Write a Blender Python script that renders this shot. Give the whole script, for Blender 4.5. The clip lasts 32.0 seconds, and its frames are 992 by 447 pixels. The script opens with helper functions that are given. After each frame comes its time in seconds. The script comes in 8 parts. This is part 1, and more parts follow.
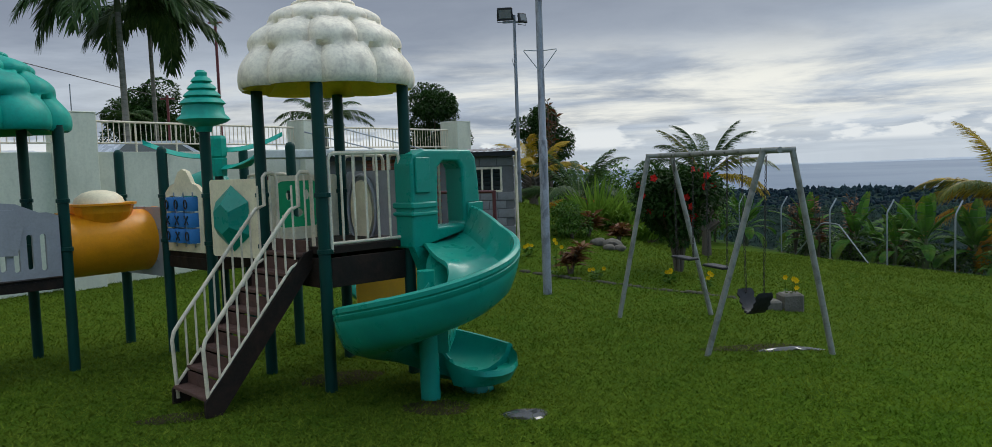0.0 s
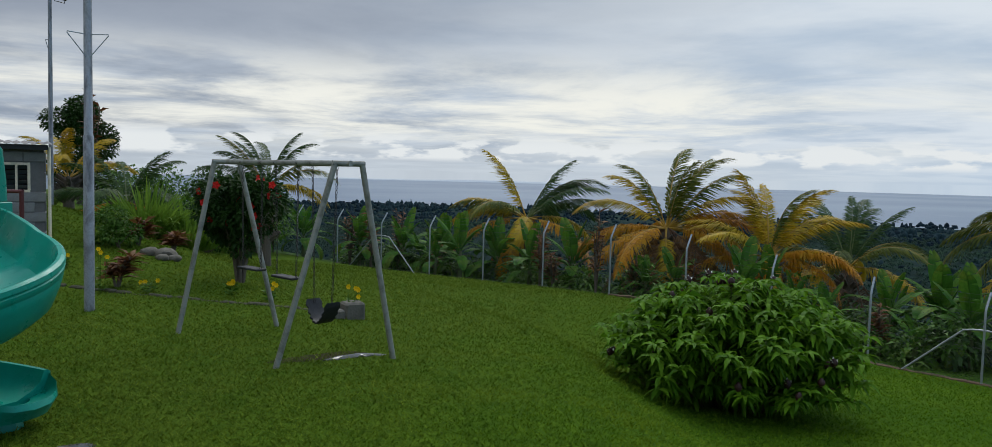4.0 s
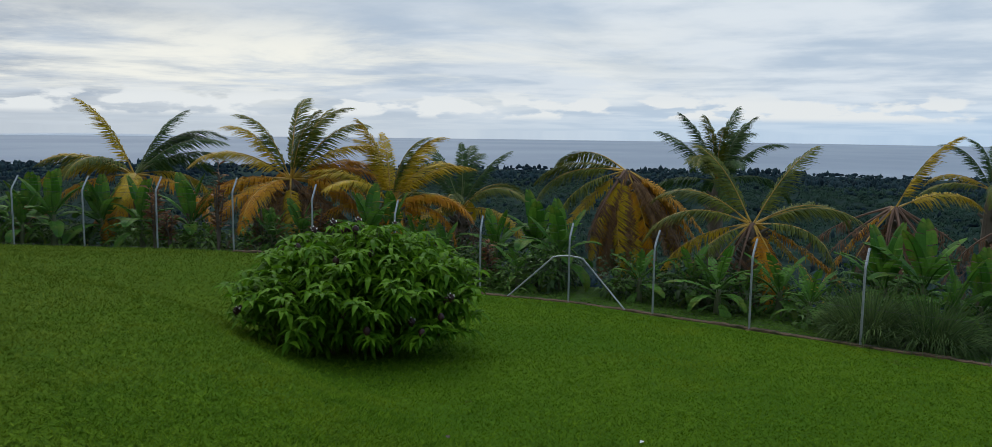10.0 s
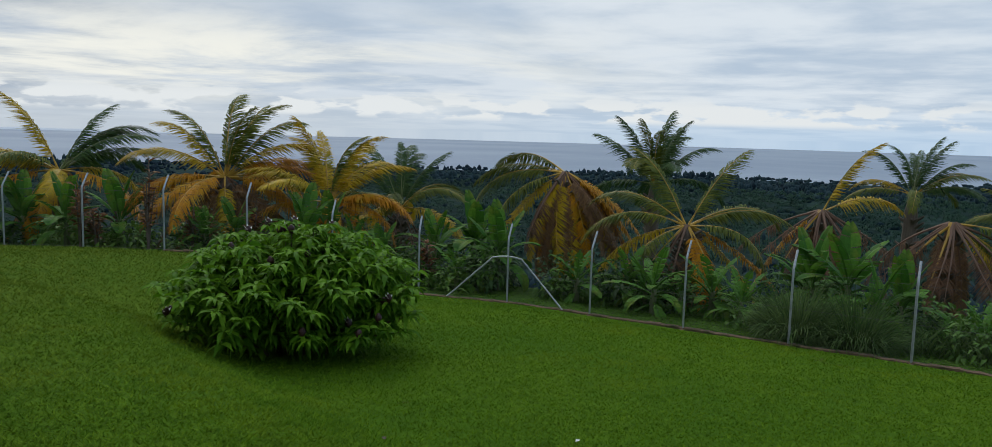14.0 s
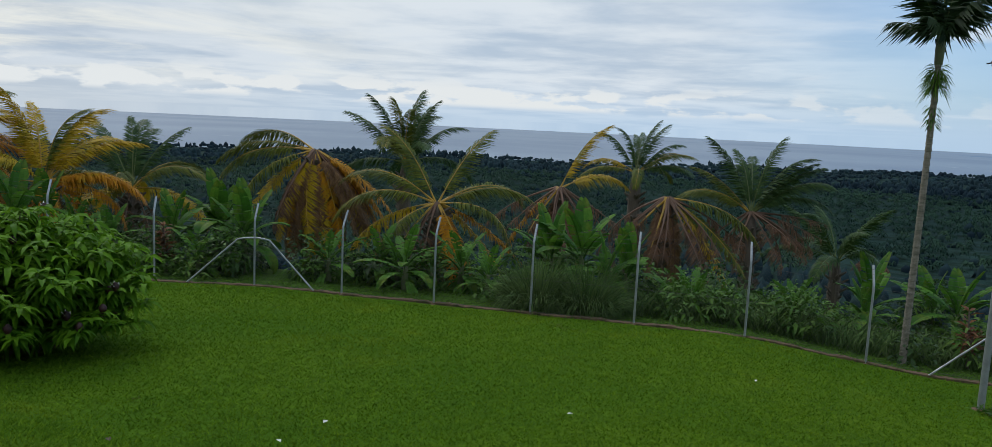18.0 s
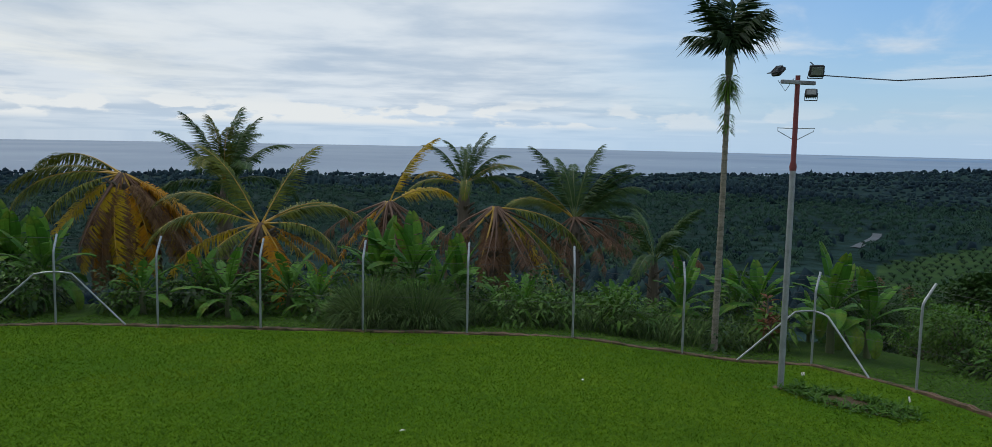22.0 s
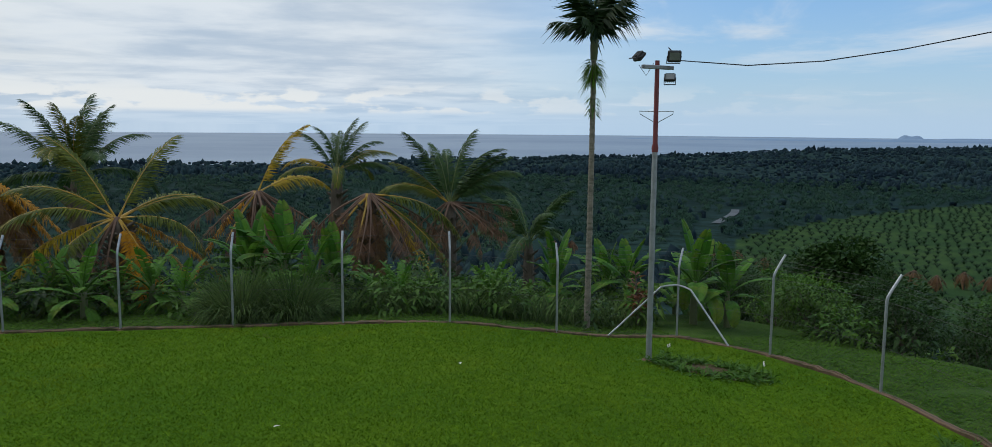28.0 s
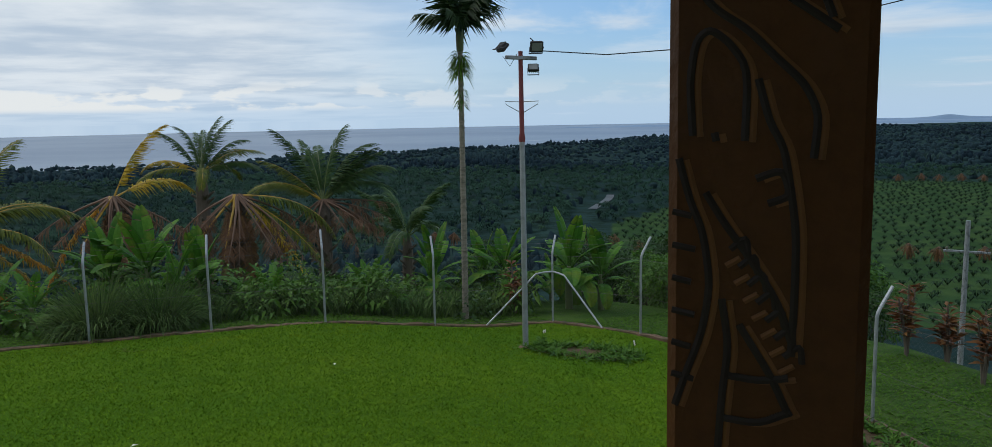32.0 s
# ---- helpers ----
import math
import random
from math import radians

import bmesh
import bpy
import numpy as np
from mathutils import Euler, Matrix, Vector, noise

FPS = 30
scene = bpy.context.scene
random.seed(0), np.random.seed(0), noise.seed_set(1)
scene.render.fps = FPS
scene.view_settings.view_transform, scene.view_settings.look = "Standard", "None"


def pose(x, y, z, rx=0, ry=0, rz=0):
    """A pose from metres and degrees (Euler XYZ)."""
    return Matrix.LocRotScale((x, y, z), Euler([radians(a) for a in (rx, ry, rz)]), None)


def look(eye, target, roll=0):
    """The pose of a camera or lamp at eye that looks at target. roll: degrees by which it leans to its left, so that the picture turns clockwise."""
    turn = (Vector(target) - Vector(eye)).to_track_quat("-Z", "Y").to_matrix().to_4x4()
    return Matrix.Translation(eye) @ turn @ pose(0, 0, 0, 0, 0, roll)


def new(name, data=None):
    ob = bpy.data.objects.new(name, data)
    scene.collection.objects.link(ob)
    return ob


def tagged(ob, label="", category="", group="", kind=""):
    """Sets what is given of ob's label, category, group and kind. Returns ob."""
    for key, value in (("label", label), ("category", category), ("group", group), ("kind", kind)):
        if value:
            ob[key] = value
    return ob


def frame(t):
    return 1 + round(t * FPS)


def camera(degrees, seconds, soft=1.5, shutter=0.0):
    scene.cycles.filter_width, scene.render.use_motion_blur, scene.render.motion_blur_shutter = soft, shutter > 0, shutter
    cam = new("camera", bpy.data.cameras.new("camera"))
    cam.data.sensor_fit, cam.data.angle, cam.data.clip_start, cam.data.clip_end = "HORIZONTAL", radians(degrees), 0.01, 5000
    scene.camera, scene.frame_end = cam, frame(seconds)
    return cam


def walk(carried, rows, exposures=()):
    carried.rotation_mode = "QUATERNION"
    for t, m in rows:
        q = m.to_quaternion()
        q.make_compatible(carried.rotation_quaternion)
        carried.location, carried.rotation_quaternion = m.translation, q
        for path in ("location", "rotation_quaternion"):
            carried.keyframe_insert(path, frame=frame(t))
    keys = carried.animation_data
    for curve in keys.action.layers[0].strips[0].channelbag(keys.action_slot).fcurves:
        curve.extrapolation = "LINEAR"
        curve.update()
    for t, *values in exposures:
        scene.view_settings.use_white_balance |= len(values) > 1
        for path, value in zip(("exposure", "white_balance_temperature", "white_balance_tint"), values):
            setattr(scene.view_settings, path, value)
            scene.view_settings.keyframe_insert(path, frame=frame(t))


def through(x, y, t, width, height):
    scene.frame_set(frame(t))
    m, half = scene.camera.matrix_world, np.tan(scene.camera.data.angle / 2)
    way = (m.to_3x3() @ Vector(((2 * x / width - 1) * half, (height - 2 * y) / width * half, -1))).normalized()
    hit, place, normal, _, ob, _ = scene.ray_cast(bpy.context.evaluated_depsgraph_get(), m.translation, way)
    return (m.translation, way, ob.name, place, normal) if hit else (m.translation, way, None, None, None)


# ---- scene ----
cam = camera(63.99, 32.0, 0.55)
EXPOSURES = [(0.0, 0.0), (32.0, 0.0)]
SKY_STRENGTH, SUN_STRENGTH = 0.9, 1.2
GREY_DARK, GREY_LIGHT = (0.33, 0.375, 0.45), (0.60, 0.65, 0.72)
PATH = [
    (0.0, (-0.034, 0.024, 4.407), (-0.354, 9.993, 3.683), -2.04),
    (0.5, (-0.027, 0.044, 4.402), (0.672, 9.984, 3.559), -1.89),
    (1.0, (-0.078, 0.059, 4.402), (1.547, 9.885, 3.506), -1.65),
    (1.5, (-0.257, 0.087, 4.404), (1.696, 9.865, 3.642), 0.52),
    (2.0, (-0.346, 0.163, 4.410), (2.395, 9.768, 3.917), -2.40),
    (2.5, (-0.316, 0.189, 4.405), (3.038, 9.590, 3.803), -1.71),
    (3.0, (-0.216, 0.163, 4.399), (3.282, 9.501, 3.653), 0.05),
    (3.5, (-0.206, 0.176, 4.395), (3.706, 9.344, 3.590), 1.01),
    (4.0, (-0.192, 0.185, 4.395), (4.743, 8.860, 3.774), 1.47),
    (4.5, (-0.155, 0.222, 4.405), (5.628, 8.363, 3.875), 1.32),
    (6.5, (-0.166, 0.307, 4.403), (6.791, 7.443, 3.585), 0.58),
    (7.0, (-0.156, 0.318, 4.402), (6.930, 7.316, 3.500), 0.37),
    (7.5, (-0.152, 0.323, 4.401), (7.070, 7.174, 3.445), 0.13),
    (8.0, (-0.125, 0.319, 4.400), (7.327, 6.915, 3.415), -0.12),
    (8.5, (-0.119, 0.296, 4.400), (7.679, 6.465, 3.333), -0.01),
    (9.0, (-0.109, 0.271, 4.399), (7.879, 6.185, 3.296), 0.07),
    (9.5, (-0.082, 0.226, 4.400), (8.075, 5.900, 3.272), 0.32),
    (10.0, (-0.061, 0.230, 4.400), (8.192, 5.757, 3.243), 0.73),
    (11.0, (-0.068, 0.210, 4.396), (8.322, 5.521, 3.208), 1.07),
    (12.0, (-0.056, 0.193, 4.394), (8.419, 5.380, 3.269), 1.35),
    (13.0, (-0.086, 0.215, 4.393), (8.473, 5.263, 3.272), 1.62),
    (13.5, (-0.066, 0.220, 4.393), (8.537, 5.194, 3.280), 1.53),
    (14.0, (-0.049, 0.217, 4.394), (8.603, 5.101, 3.260), 1.61),
    (14.5, (-0.022, 0.222, 4.394), (8.913, 4.568, 3.268), 1.62),
    (15.0, (0.011, 0.225, 4.395), (9.200, 3.995, 3.238), 1.98),
    (15.5, (0.032, 0.217, 4.395), (9.444, 3.369, 3.177), 1.75),
    (17.5, (0.041, 0.112, 4.383), (9.720, 2.273, 3.105), 0.99),
    (18.0, (0.010, 0.105, 4.387), (9.718, 2.131, 3.101), 2.75),
    (18.5, (-0.013, 0.097, 4.389), (9.792, 1.605, 3.129), 2.37),
    (19.0, (0.025, 0.012, 4.387), (9.905, 0.917, 3.135), 2.22),
    (19.5, (0.044, -0.019, 4.385), (9.962, 0.181, 3.122), 1.66),
    (20.0, (0.050, -0.027, 4.387), (9.962, 0.050, 3.066), 1.67),
    (20.5, (0.055, -0.019, 4.390), (9.966, 0.057, 3.055), 1.74),
    (21.0, (0.053, -0.021, 4.394), (9.985, 0.102, 3.231), 1.95),
    (21.5, (0.054, -0.043, 4.395), (9.990, 0.091, 3.274), 1.83),
    (22.0, (0.066, -0.045, 4.401), (10.011, -0.065, 3.350), 1.17),
    (22.5, (0.064, -0.054, 4.407), (10.012, -0.233, 3.402), 0.81),
    (23.0, (0.065, -0.064, 4.410), (10.011, -0.419, 3.432), 0.55),
    (24.0, (0.075, -0.069, 4.408), (10.002, -0.734, 3.396), 0.42),
    (25.0, (0.070, -0.078, 4.410), (9.966, -0.998, 3.302), 0.27),
    (25.5, (0.082, -0.072, 4.413), (9.964, -1.110, 3.284), 0.38),
    (27.5, (0.078, -0.106, 4.411), (9.896, -1.569, 3.205), 0.48),
    (28.0, (0.060, -0.108, 4.412), (9.863, -1.669, 3.196), 0.46),
    (29.0, (0.076, -0.103, 4.406), (9.843, -1.818, 3.118), 0.36),
    (29.5, (0.096, -0.085, 4.405), (9.841, -1.825, 2.991), 0.26),
    (30.0, (0.145, -0.047, 4.404), (9.876, -1.819, 2.931), 0.12),
    (30.5, (0.141, -0.037, 4.407), (9.827, -2.083, 2.992), -0.08),
    (31.0, (0.159, -0.051, 4.408), (9.750, -2.509, 3.004), -0.53),
    (31.5, (0.125, -0.122, 4.409), (9.666, -2.792, 3.050), -1.23),
    (32.0, (0.077, -0.318, 4.409), (9.525, -3.317, 3.094), -1.15),
]

walk(cam, [(t, look(eye, target, roll)) for t, eye, target, roll in PATH], EXPOSURES)

# ---- sky and sun ----
SUN_ELEVATION, SUN_BEARING = radians(48), radians(35)   # bearing clockwise from +y
world = bpy.data.worlds.new("sky")
scene.world = world
world.use_nodes = True
wn, wl = world.node_tree.nodes, world.node_tree.links
wn.clear()


def wnode(kind, **sets):
    n = wn.new(kind)
    for k, v in sets.items():
        n.inputs[k].default_value = v
    return n


def wmath(op, a, b=0.0, c=0.0, clamp=False):
    n = wn.new("ShaderNodeMath")
    n.operation, n.use_clamp = op, clamp
    for i, v in enumerate((a, b, c)):
        if isinstance(v, (int, float)):
            n.inputs[i].default_value = v
        else:
            wl.new(v, n.inputs[i])
    return n.outputs[0]


def wramp(value, lo, hi):
    n = wn.new("ShaderNodeMapRange")
    n.interpolation_type = "SMOOTHSTEP"
    n.inputs[1].default_value, n.inputs[2].default_value = lo, hi
    wl.new(value, n.inputs[0])
    return n.outputs[0]


def wmix(f, a, b):
    n = wn.new("ShaderNodeMix")
    n.data_type = "RGBA"
    for sock, v in ((n.inputs[0], f), (n.inputs[6], a), (n.inputs[7], b)):
        if isinstance(v, tuple):
            sock.default_value = (*v, 1)
        elif isinstance(v, (int, float)):
            sock.default_value = v
        else:
            wl.new(v, sock)
    return n.outputs[2]


direction = wn.new("ShaderNodeTexCoord").outputs["Generated"]
split = wn.new("ShaderNodeSeparateXYZ")
wl.new(direction, split.inputs[0])
dx, dy, dz = split.outputs
up = wmath("MAXIMUM", dz, 0.0)
lift = wmath("ADD", up, 0.055)
plane = wn.new("ShaderNodeCombineXYZ")
wl.new(wmath("DIVIDE", dx, lift), plane.inputs[0])
wl.new(wmath("DIVIDE", dy, lift), plane.inputs[1])


def wnoise(scale, detail, rough=0.55, distort=0.0, seed=0.0):
    n = wn.new("ShaderNodeTexNoise")
    n.noise_dimensions = "4D"
    n.inputs["Scale"].default_value, n.inputs["Detail"].default_value = scale, detail
    n.inputs["Roughness"].default_value, n.inputs["Distortion"].default_value = rough, distort
    n.inputs["W"].default_value = seed
    wl.new(plane.outputs[0], n.inputs["Vector"])
    return n.outputs[0]


def wfacing(bearing):
    b = radians(bearing)
    return wmath("ADD", wmath("MULTIPLY", dx, math.sin(b)), wmath("MULTIPLY", dy, math.cos(b)))


clear = wn.new("ShaderNodeTexSky")
clear.sky_type, clear.sun_disc = "NISHITA", False
clear.sun_elevation, clear.sun_rotation = SUN_ELEVATION, SUN_BEARING
clear.air_density, clear.dust_density = 1.2, 0.2
scaled = wn.new("ShaderNodeVectorMath")
scaled.operation = "SCALE"
wl.new(clear.outputs[0], scaled.inputs[0])
scaled.inputs[3].default_value = 0.12
# broad grey sheets of cloud, thinner streaks, a bright gap low over the sea and clear air to the south
sheets = wramp(wnoise(0.55, 7, 0.6, 0.3, 3.0), 0.36, 0.66)
grey = wmix(sheets, GREY_DARK, GREY_LIGHT)
south = wramp(wfacing(100), -0.1, 0.95)
pale = wmix(wramp(wnoise(0.8, 6, 0.55, 0.2, 8.0), 0.34, 0.62), (0.54, 0.63, 0.74), (0.82, 0.86, 0.90))
stormy = wmath("MULTIPLY", wramp(wfacing(-18), 0.2, 0.95), wramp(up, 0.08, 0.19))
grey = wmix(wmath("MULTIPLY", stormy, 0.75), grey, (0.27, 0.30, 0.37))
cover = wmix(south, grey, pale)
gap = wmath("MULTIPLY", wramp(up, 0.01, 0.055), wramp(up, 0.17, 0.085))
gap = wmath("MULTIPLY", gap, wramp(wfacing(22), 0.55, 0.95))
streaks = wramp(wnoise(0.45, 8, 0.62, 0.4, 14.0), 0.40, 0.62)
cover = wmix(wmath("MULTIPLY", gap, streaks), cover, (1.02, 0.98, 0.88))
open_air = wmath("MULTIPLY", wramp(wfacing(145), 0.55, 0.88), wramp(wnoise(0.5, 6, 0.55, 0.2, 22.0), 0.26, 0.46))
blue_air = wmix(0.7, scaled.outputs[0], wmix(wramp(up, 0.02, 0.22), (0.36, 0.60, 0.88), (0.20, 0.47, 0.90)))
cover = wmix(open_air, cover, blue_air)
bands = wmath("MULTIPLY", wramp(wnoise(0.34, 7, 0.6, 0.5, 31.0), 0.50, 0.64), wmath("MULTIPLY", wramp(up, 0.04, 0.12), wramp(wfacing(115), 0.1, 0.7)))
cover = wmix(wmath("MULTIPLY", bands, 0.75), cover, (0.80, 0.84, 0.88))
haze = wmix(wramp(wfacing(120), 0.2, 0.95), (0.66, 0.70, 0.74), (0.52, 0.68, 0.86))
cover = wmix(wmath("MULTIPLY", wramp(up, 0.05, 0.0), 0.7), cover, haze)
# a low line of cumulus over the sea
cum = wn.new("ShaderNodeTexNoise")
cum.inputs["Scale"].default_value, cum.inputs["Detail"].default_value = 15.0, 7
stretch = wn.new("ShaderNodeVectorMath")
stretch.operation = "MULTIPLY"
stretch.inputs[1].default_value = (1, 1, 3.2)
wl.new(direction, stretch.inputs[0])
wl.new(stretch.outputs[0], cum.inputs["Vector"])
puffs = wmath("MULTIPLY", wramp(cum.outputs[0], 0.47, 0.55), wmath("MULTIPLY", wramp(up, 0.012, 0.02), wramp(up, 0.058, 0.034)))
cover = wmix(wmath("MULTIPLY", puffs, wramp(wfacing(150), 1.0, 0.35)), cover, (0.90, 0.90, 0.885))
# an overcast sky is brightest overhead
zenith = wmath("ADD", wmath("MULTIPLY", wramp(up, 0.30, 0.85), 1.3), 1.0)
brighter = wn.new("ShaderNodeVectorMath")
brighter.operation = "SCALE"
wl.new(cover, brighter.inputs[0])
wl.new(zenith, brighter.inputs[3])
cover = brighter.outputs[0]
cool = wn.new("ShaderNodeVectorMath")
cool.operation = "MULTIPLY"
cool.inputs[1].default_value = (0.955, 1.0, 1.035)
wl.new(cover, cool.inputs[0])
cover = cool.outputs[0]
ground_glow = wmix(wramp(dz, -0.05, -0.01), (0.10, 0.13, 0.10), cover)
back = wnode("ShaderNodeBackground", Strength=SKY_STRENGTH)
wl.new(ground_glow, back.inputs[0])
wl.new(back.outputs[0], wn.new("ShaderNodeOutputWorld").inputs[0])

sun = new("sun", bpy.data.lights.new("sun", "SUN"))
sun.data.energy, sun.data.angle, sun.data.color = SUN_STRENGTH, radians(28), (1.0, 0.97, 0.92)
_e = SUN_ELEVATION
sun.matrix_basis = look((0, 0, 60), (-math.sin(SUN_BEARING) * math.cos(_e), -math.cos(SUN_BEARING) * math.cos(_e), 60 - math.sin(_e)))


# ---- materials ----
class Tree:
    """Short-hand for one material's node tree."""

    def __init__(self, name, rough=0.7, metal=0.0, spec=0.4):
        self.mat = bpy.data.materials.new(name)
        self.mat.use_nodes = True
        self.nt = self.mat.node_tree
        self.bsdf = self.nt.nodes["Principled BSDF"]
        self.out = self.nt.nodes["Material Output"]
        self.bsdf.inputs["Roughness"].default_value = rough
        self.bsdf.inputs["Metallic"].default_value = metal
        self.bsdf.inputs["Specular IOR Level"].default_value = spec
        self.co = self.node("ShaderNodeTexCoord").outputs["Object"]

    def node(self, kind):
        return self.nt.nodes.new(kind)

    def put(self, sock, v):
        if isinstance(v, tuple):
            sock.default_value = (*v, 1) if len(v) == 3 and sock.type == "RGBA" else v
        elif isinstance(v, (int, float)):
            sock.default_value = v
        else:
            self.nt.links.new(v, sock)

    def noise(self, scale, detail=4, rough=0.55, distort=0.0, stretch=None):
        n = self.node("ShaderNodeTexNoise")
        for k, v in (("Scale", scale), ("Detail", detail), ("Roughness", rough), ("Distortion", distort)):
            n.inputs[k].default_value = v
        co = self.co
        if stretch:
            m = self.node("ShaderNodeVectorMath")
            m.operation = "MULTIPLY"
            m.inputs[1].default_value = stretch
            self.put(m.inputs[0], co)
            co = m.outputs[0]
        self.put(n.inputs["Vector"], co)
        return n.outputs[0]

    def ramp(self, v, lo, hi, a=0.0, b=1.0):
        n = self.node("ShaderNodeMapRange")
        n.interpolation_type = "SMOOTHSTEP"
        for i, x in zip((1, 2, 3, 4), (lo, hi, a, b)):
            n.inputs[i].default_value = x
        self.put(n.inputs[0], v)
        return n.outputs[0]

    def mix(self, f, a, b):
        n = self.node("ShaderNodeMix")
        n.data_type = "RGBA"
        for sock, v in ((n.inputs[0], f), (n.inputs[6], a), (n.inputs[7], b)):
            self.put(sock, v)
        return n.outputs[2]

    def math(self, op, a, b=0.0):
        n = self.node("ShaderNodeMath")
        n.operation = op
        self.put(n.inputs[0], a)
        self.put(n.inputs[1], b)
        return n.outputs[0]

    def attribute(self, name):
        n = self.node("ShaderNodeAttribute")
        n.attribute_name = name
        return n.outputs["Fac"]

    def turf(self):
        """Broad-leaved olive turf of the play lawn, giving way to fine bright grass towards the fence."""
        n = self.node("ShaderNodeSeparateXYZ")
        self.put(n.inputs[0], self.co)
        across = self.math("SUBTRACT", n.outputs[1], self.math("MULTIPLY", n.outputs[0], 0.9))
        return self.ramp(self.math("ADD", across, self.math("MULTIPLY", self.noise(0.4, 4), 5.0)), 2.5, 10.5, 0.0, 0.8)

    def island(self):
        return self.node("ShaderNodeNewGeometry").outputs["Random Per Island"]

    def each(self):
        return self.node("ShaderNodeObjectInfo").outputs["Random"]

    def bump(self, h, strength=0.3, distance=0.02):
        n = self.node("ShaderNodeBump")
        n.inputs["Strength"].default_value, n.inputs["Distance"].default_value = strength, distance
        self.put(n.inputs["Height"], h)
        self.put(self.bsdf.inputs["Normal"], n.outputs[0])

    def color(self, v):
        self.put(self.bsdf.inputs["Base Color"], v)
        return self

    def leafy(self, v, through=0.3):
        """Adds light that shines through thin leaves."""
        self.color(v)
        t = self.node("ShaderNodeBsdfTranslucent")
        self.put(t.inputs[0], v)
        m = self.node("ShaderNodeMixShader")
        m.inputs[0].default_value = through
        self.nt.links.new(self.bsdf.outputs[0], m.inputs[1])
        self.nt.links.new(t.outputs[0], m.inputs[2])
        self.nt.links.new(m.outputs[0], self.out.inputs[0])
        return self


def worn(name, base, dark, rough=0.6, scale=3.0, grain=60.0, metal=0.0, bump=0.15, amount=0.5, spec=0.4, streak=None, depth=0.01):
    """A surface with stains at a large and grain at a small scale."""
    t = Tree(name, rough, metal, spec)
    stain = t.ramp(t.noise(scale, 6, 0.62, 0.4, streak), 0.42, 0.72, 0.0, amount)
    c = t.mix(stain, base, dark)
    fine = t.noise(grain, 3, 0.6)
    c = t.mix(t.ramp(fine, 0.35, 0.75, 0.0, 0.25), c, dark)
    t.color(c)
    t.put(t.bsdf.inputs["Roughness"], t.ramp(t.noise(scale * 2.3, 4), 0.3, 0.7, rough - 0.1, min(1.0, rough + 0.12)))
    t.bump(fine, bump, depth)
    return t.mat


def leaf_mat(name, a, b, c=None, through=0.25, rough=0.5, tip=0.0, spec=0.12):
    """Leaves that differ from one to the next between two or three colours."""
    t = Tree(name, rough, 0.0, spec)
    col = t.mix(t.island(), a, b)
    if c:
        col = t.mix(t.ramp(t.noise(0.9, 3), 0.5, 0.68), col, c)
    col = t.mix(t.ramp(t.each(), 0.0, 1.0, 0.0, 0.35), col, a)
    col = t.mix(t.ramp(t.noise(14, 3), 0.4, 0.7, 0.0, 0.3), col, (a[0] * 0.5, a[1] * 0.5, a[2] * 0.5))
    t.leafy(col, through)
    return t.mat


def lawn_mat():
    """Mown lawn inside the fence, rough grass outside, wooded plain far off."""
    t = Tree("grass_ground", 0.95, 0.0, 0.03)
    big, mid, fine = t.noise(0.22, 5, 0.6, 0.5), t.noise(1.6, 5, 0.65), t.noise(38, 4, 0.7)
    lawn = t.mix(t.ramp(big, 0.35, 0.7), (0.054, 0.122, 0.006), (0.092, 0.162, 0.007))
    lawn = t.mix(t.turf(), lawn, (0.082, 0.122, 0.011))
    lawn = t.mix(t.ramp(mid, 0.42, 0.70, 0.0, 0.6), lawn, (0.044, 0.104, 0.006))
    lawn = t.mix(t.ramp(t.noise(11, 5, 0.7), 0.48, 0.64, 0.0, 0.6), lawn, (0.030, 0.066, 0.005))
    lawn = t.mix(t.ramp(fine, 0.40, 0.68, 0.0, 0.8), lawn, (0.022, 0.048, 0.004))
    bare = t.math("MULTIPLY", t.ramp(t.noise(0.75, 6, 0.7, 0.6), 0.66, 0.74), t.ramp(fine, 0.3, 0.6))
    lawn = t.mix(bare, lawn, (0.065, 0.048, 0.022))
    wild = t.mix(t.ramp(mid, 0.35, 0.65), (0.030, 0.070, 0.012), (0.062, 0.110, 0.020))
    wild = t.mix(t.ramp(fine, 0.40, 0.72), wild, (0.014, 0.028, 0.007))
    # wooded plain: aerial haze is mixed in as a bluish base colour
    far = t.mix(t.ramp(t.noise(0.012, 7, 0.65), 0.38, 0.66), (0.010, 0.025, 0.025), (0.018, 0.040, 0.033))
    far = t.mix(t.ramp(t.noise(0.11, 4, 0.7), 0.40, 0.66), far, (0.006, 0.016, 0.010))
    inside, away = t.attribute("inside"), t.attribute("away")
    field = t.mix(t.ramp(inside, -0.06, 0.06), wild, lawn)
    plantation = t.mix(t.ramp(t.noise(0.06, 4), 0.4, 0.65), (0.021, 0.047, 0.014), (0.035, 0.064, 0.018))
    far = t.mix(t.ramp(t.attribute("planted"), 0.4, 0.6), far, plantation)
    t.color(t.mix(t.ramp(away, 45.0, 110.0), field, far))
    t.bump(t.math("ADD", t.math("MULTIPLY", fine, 0.6), mid), 0.6, 0.05)
    return t.mat


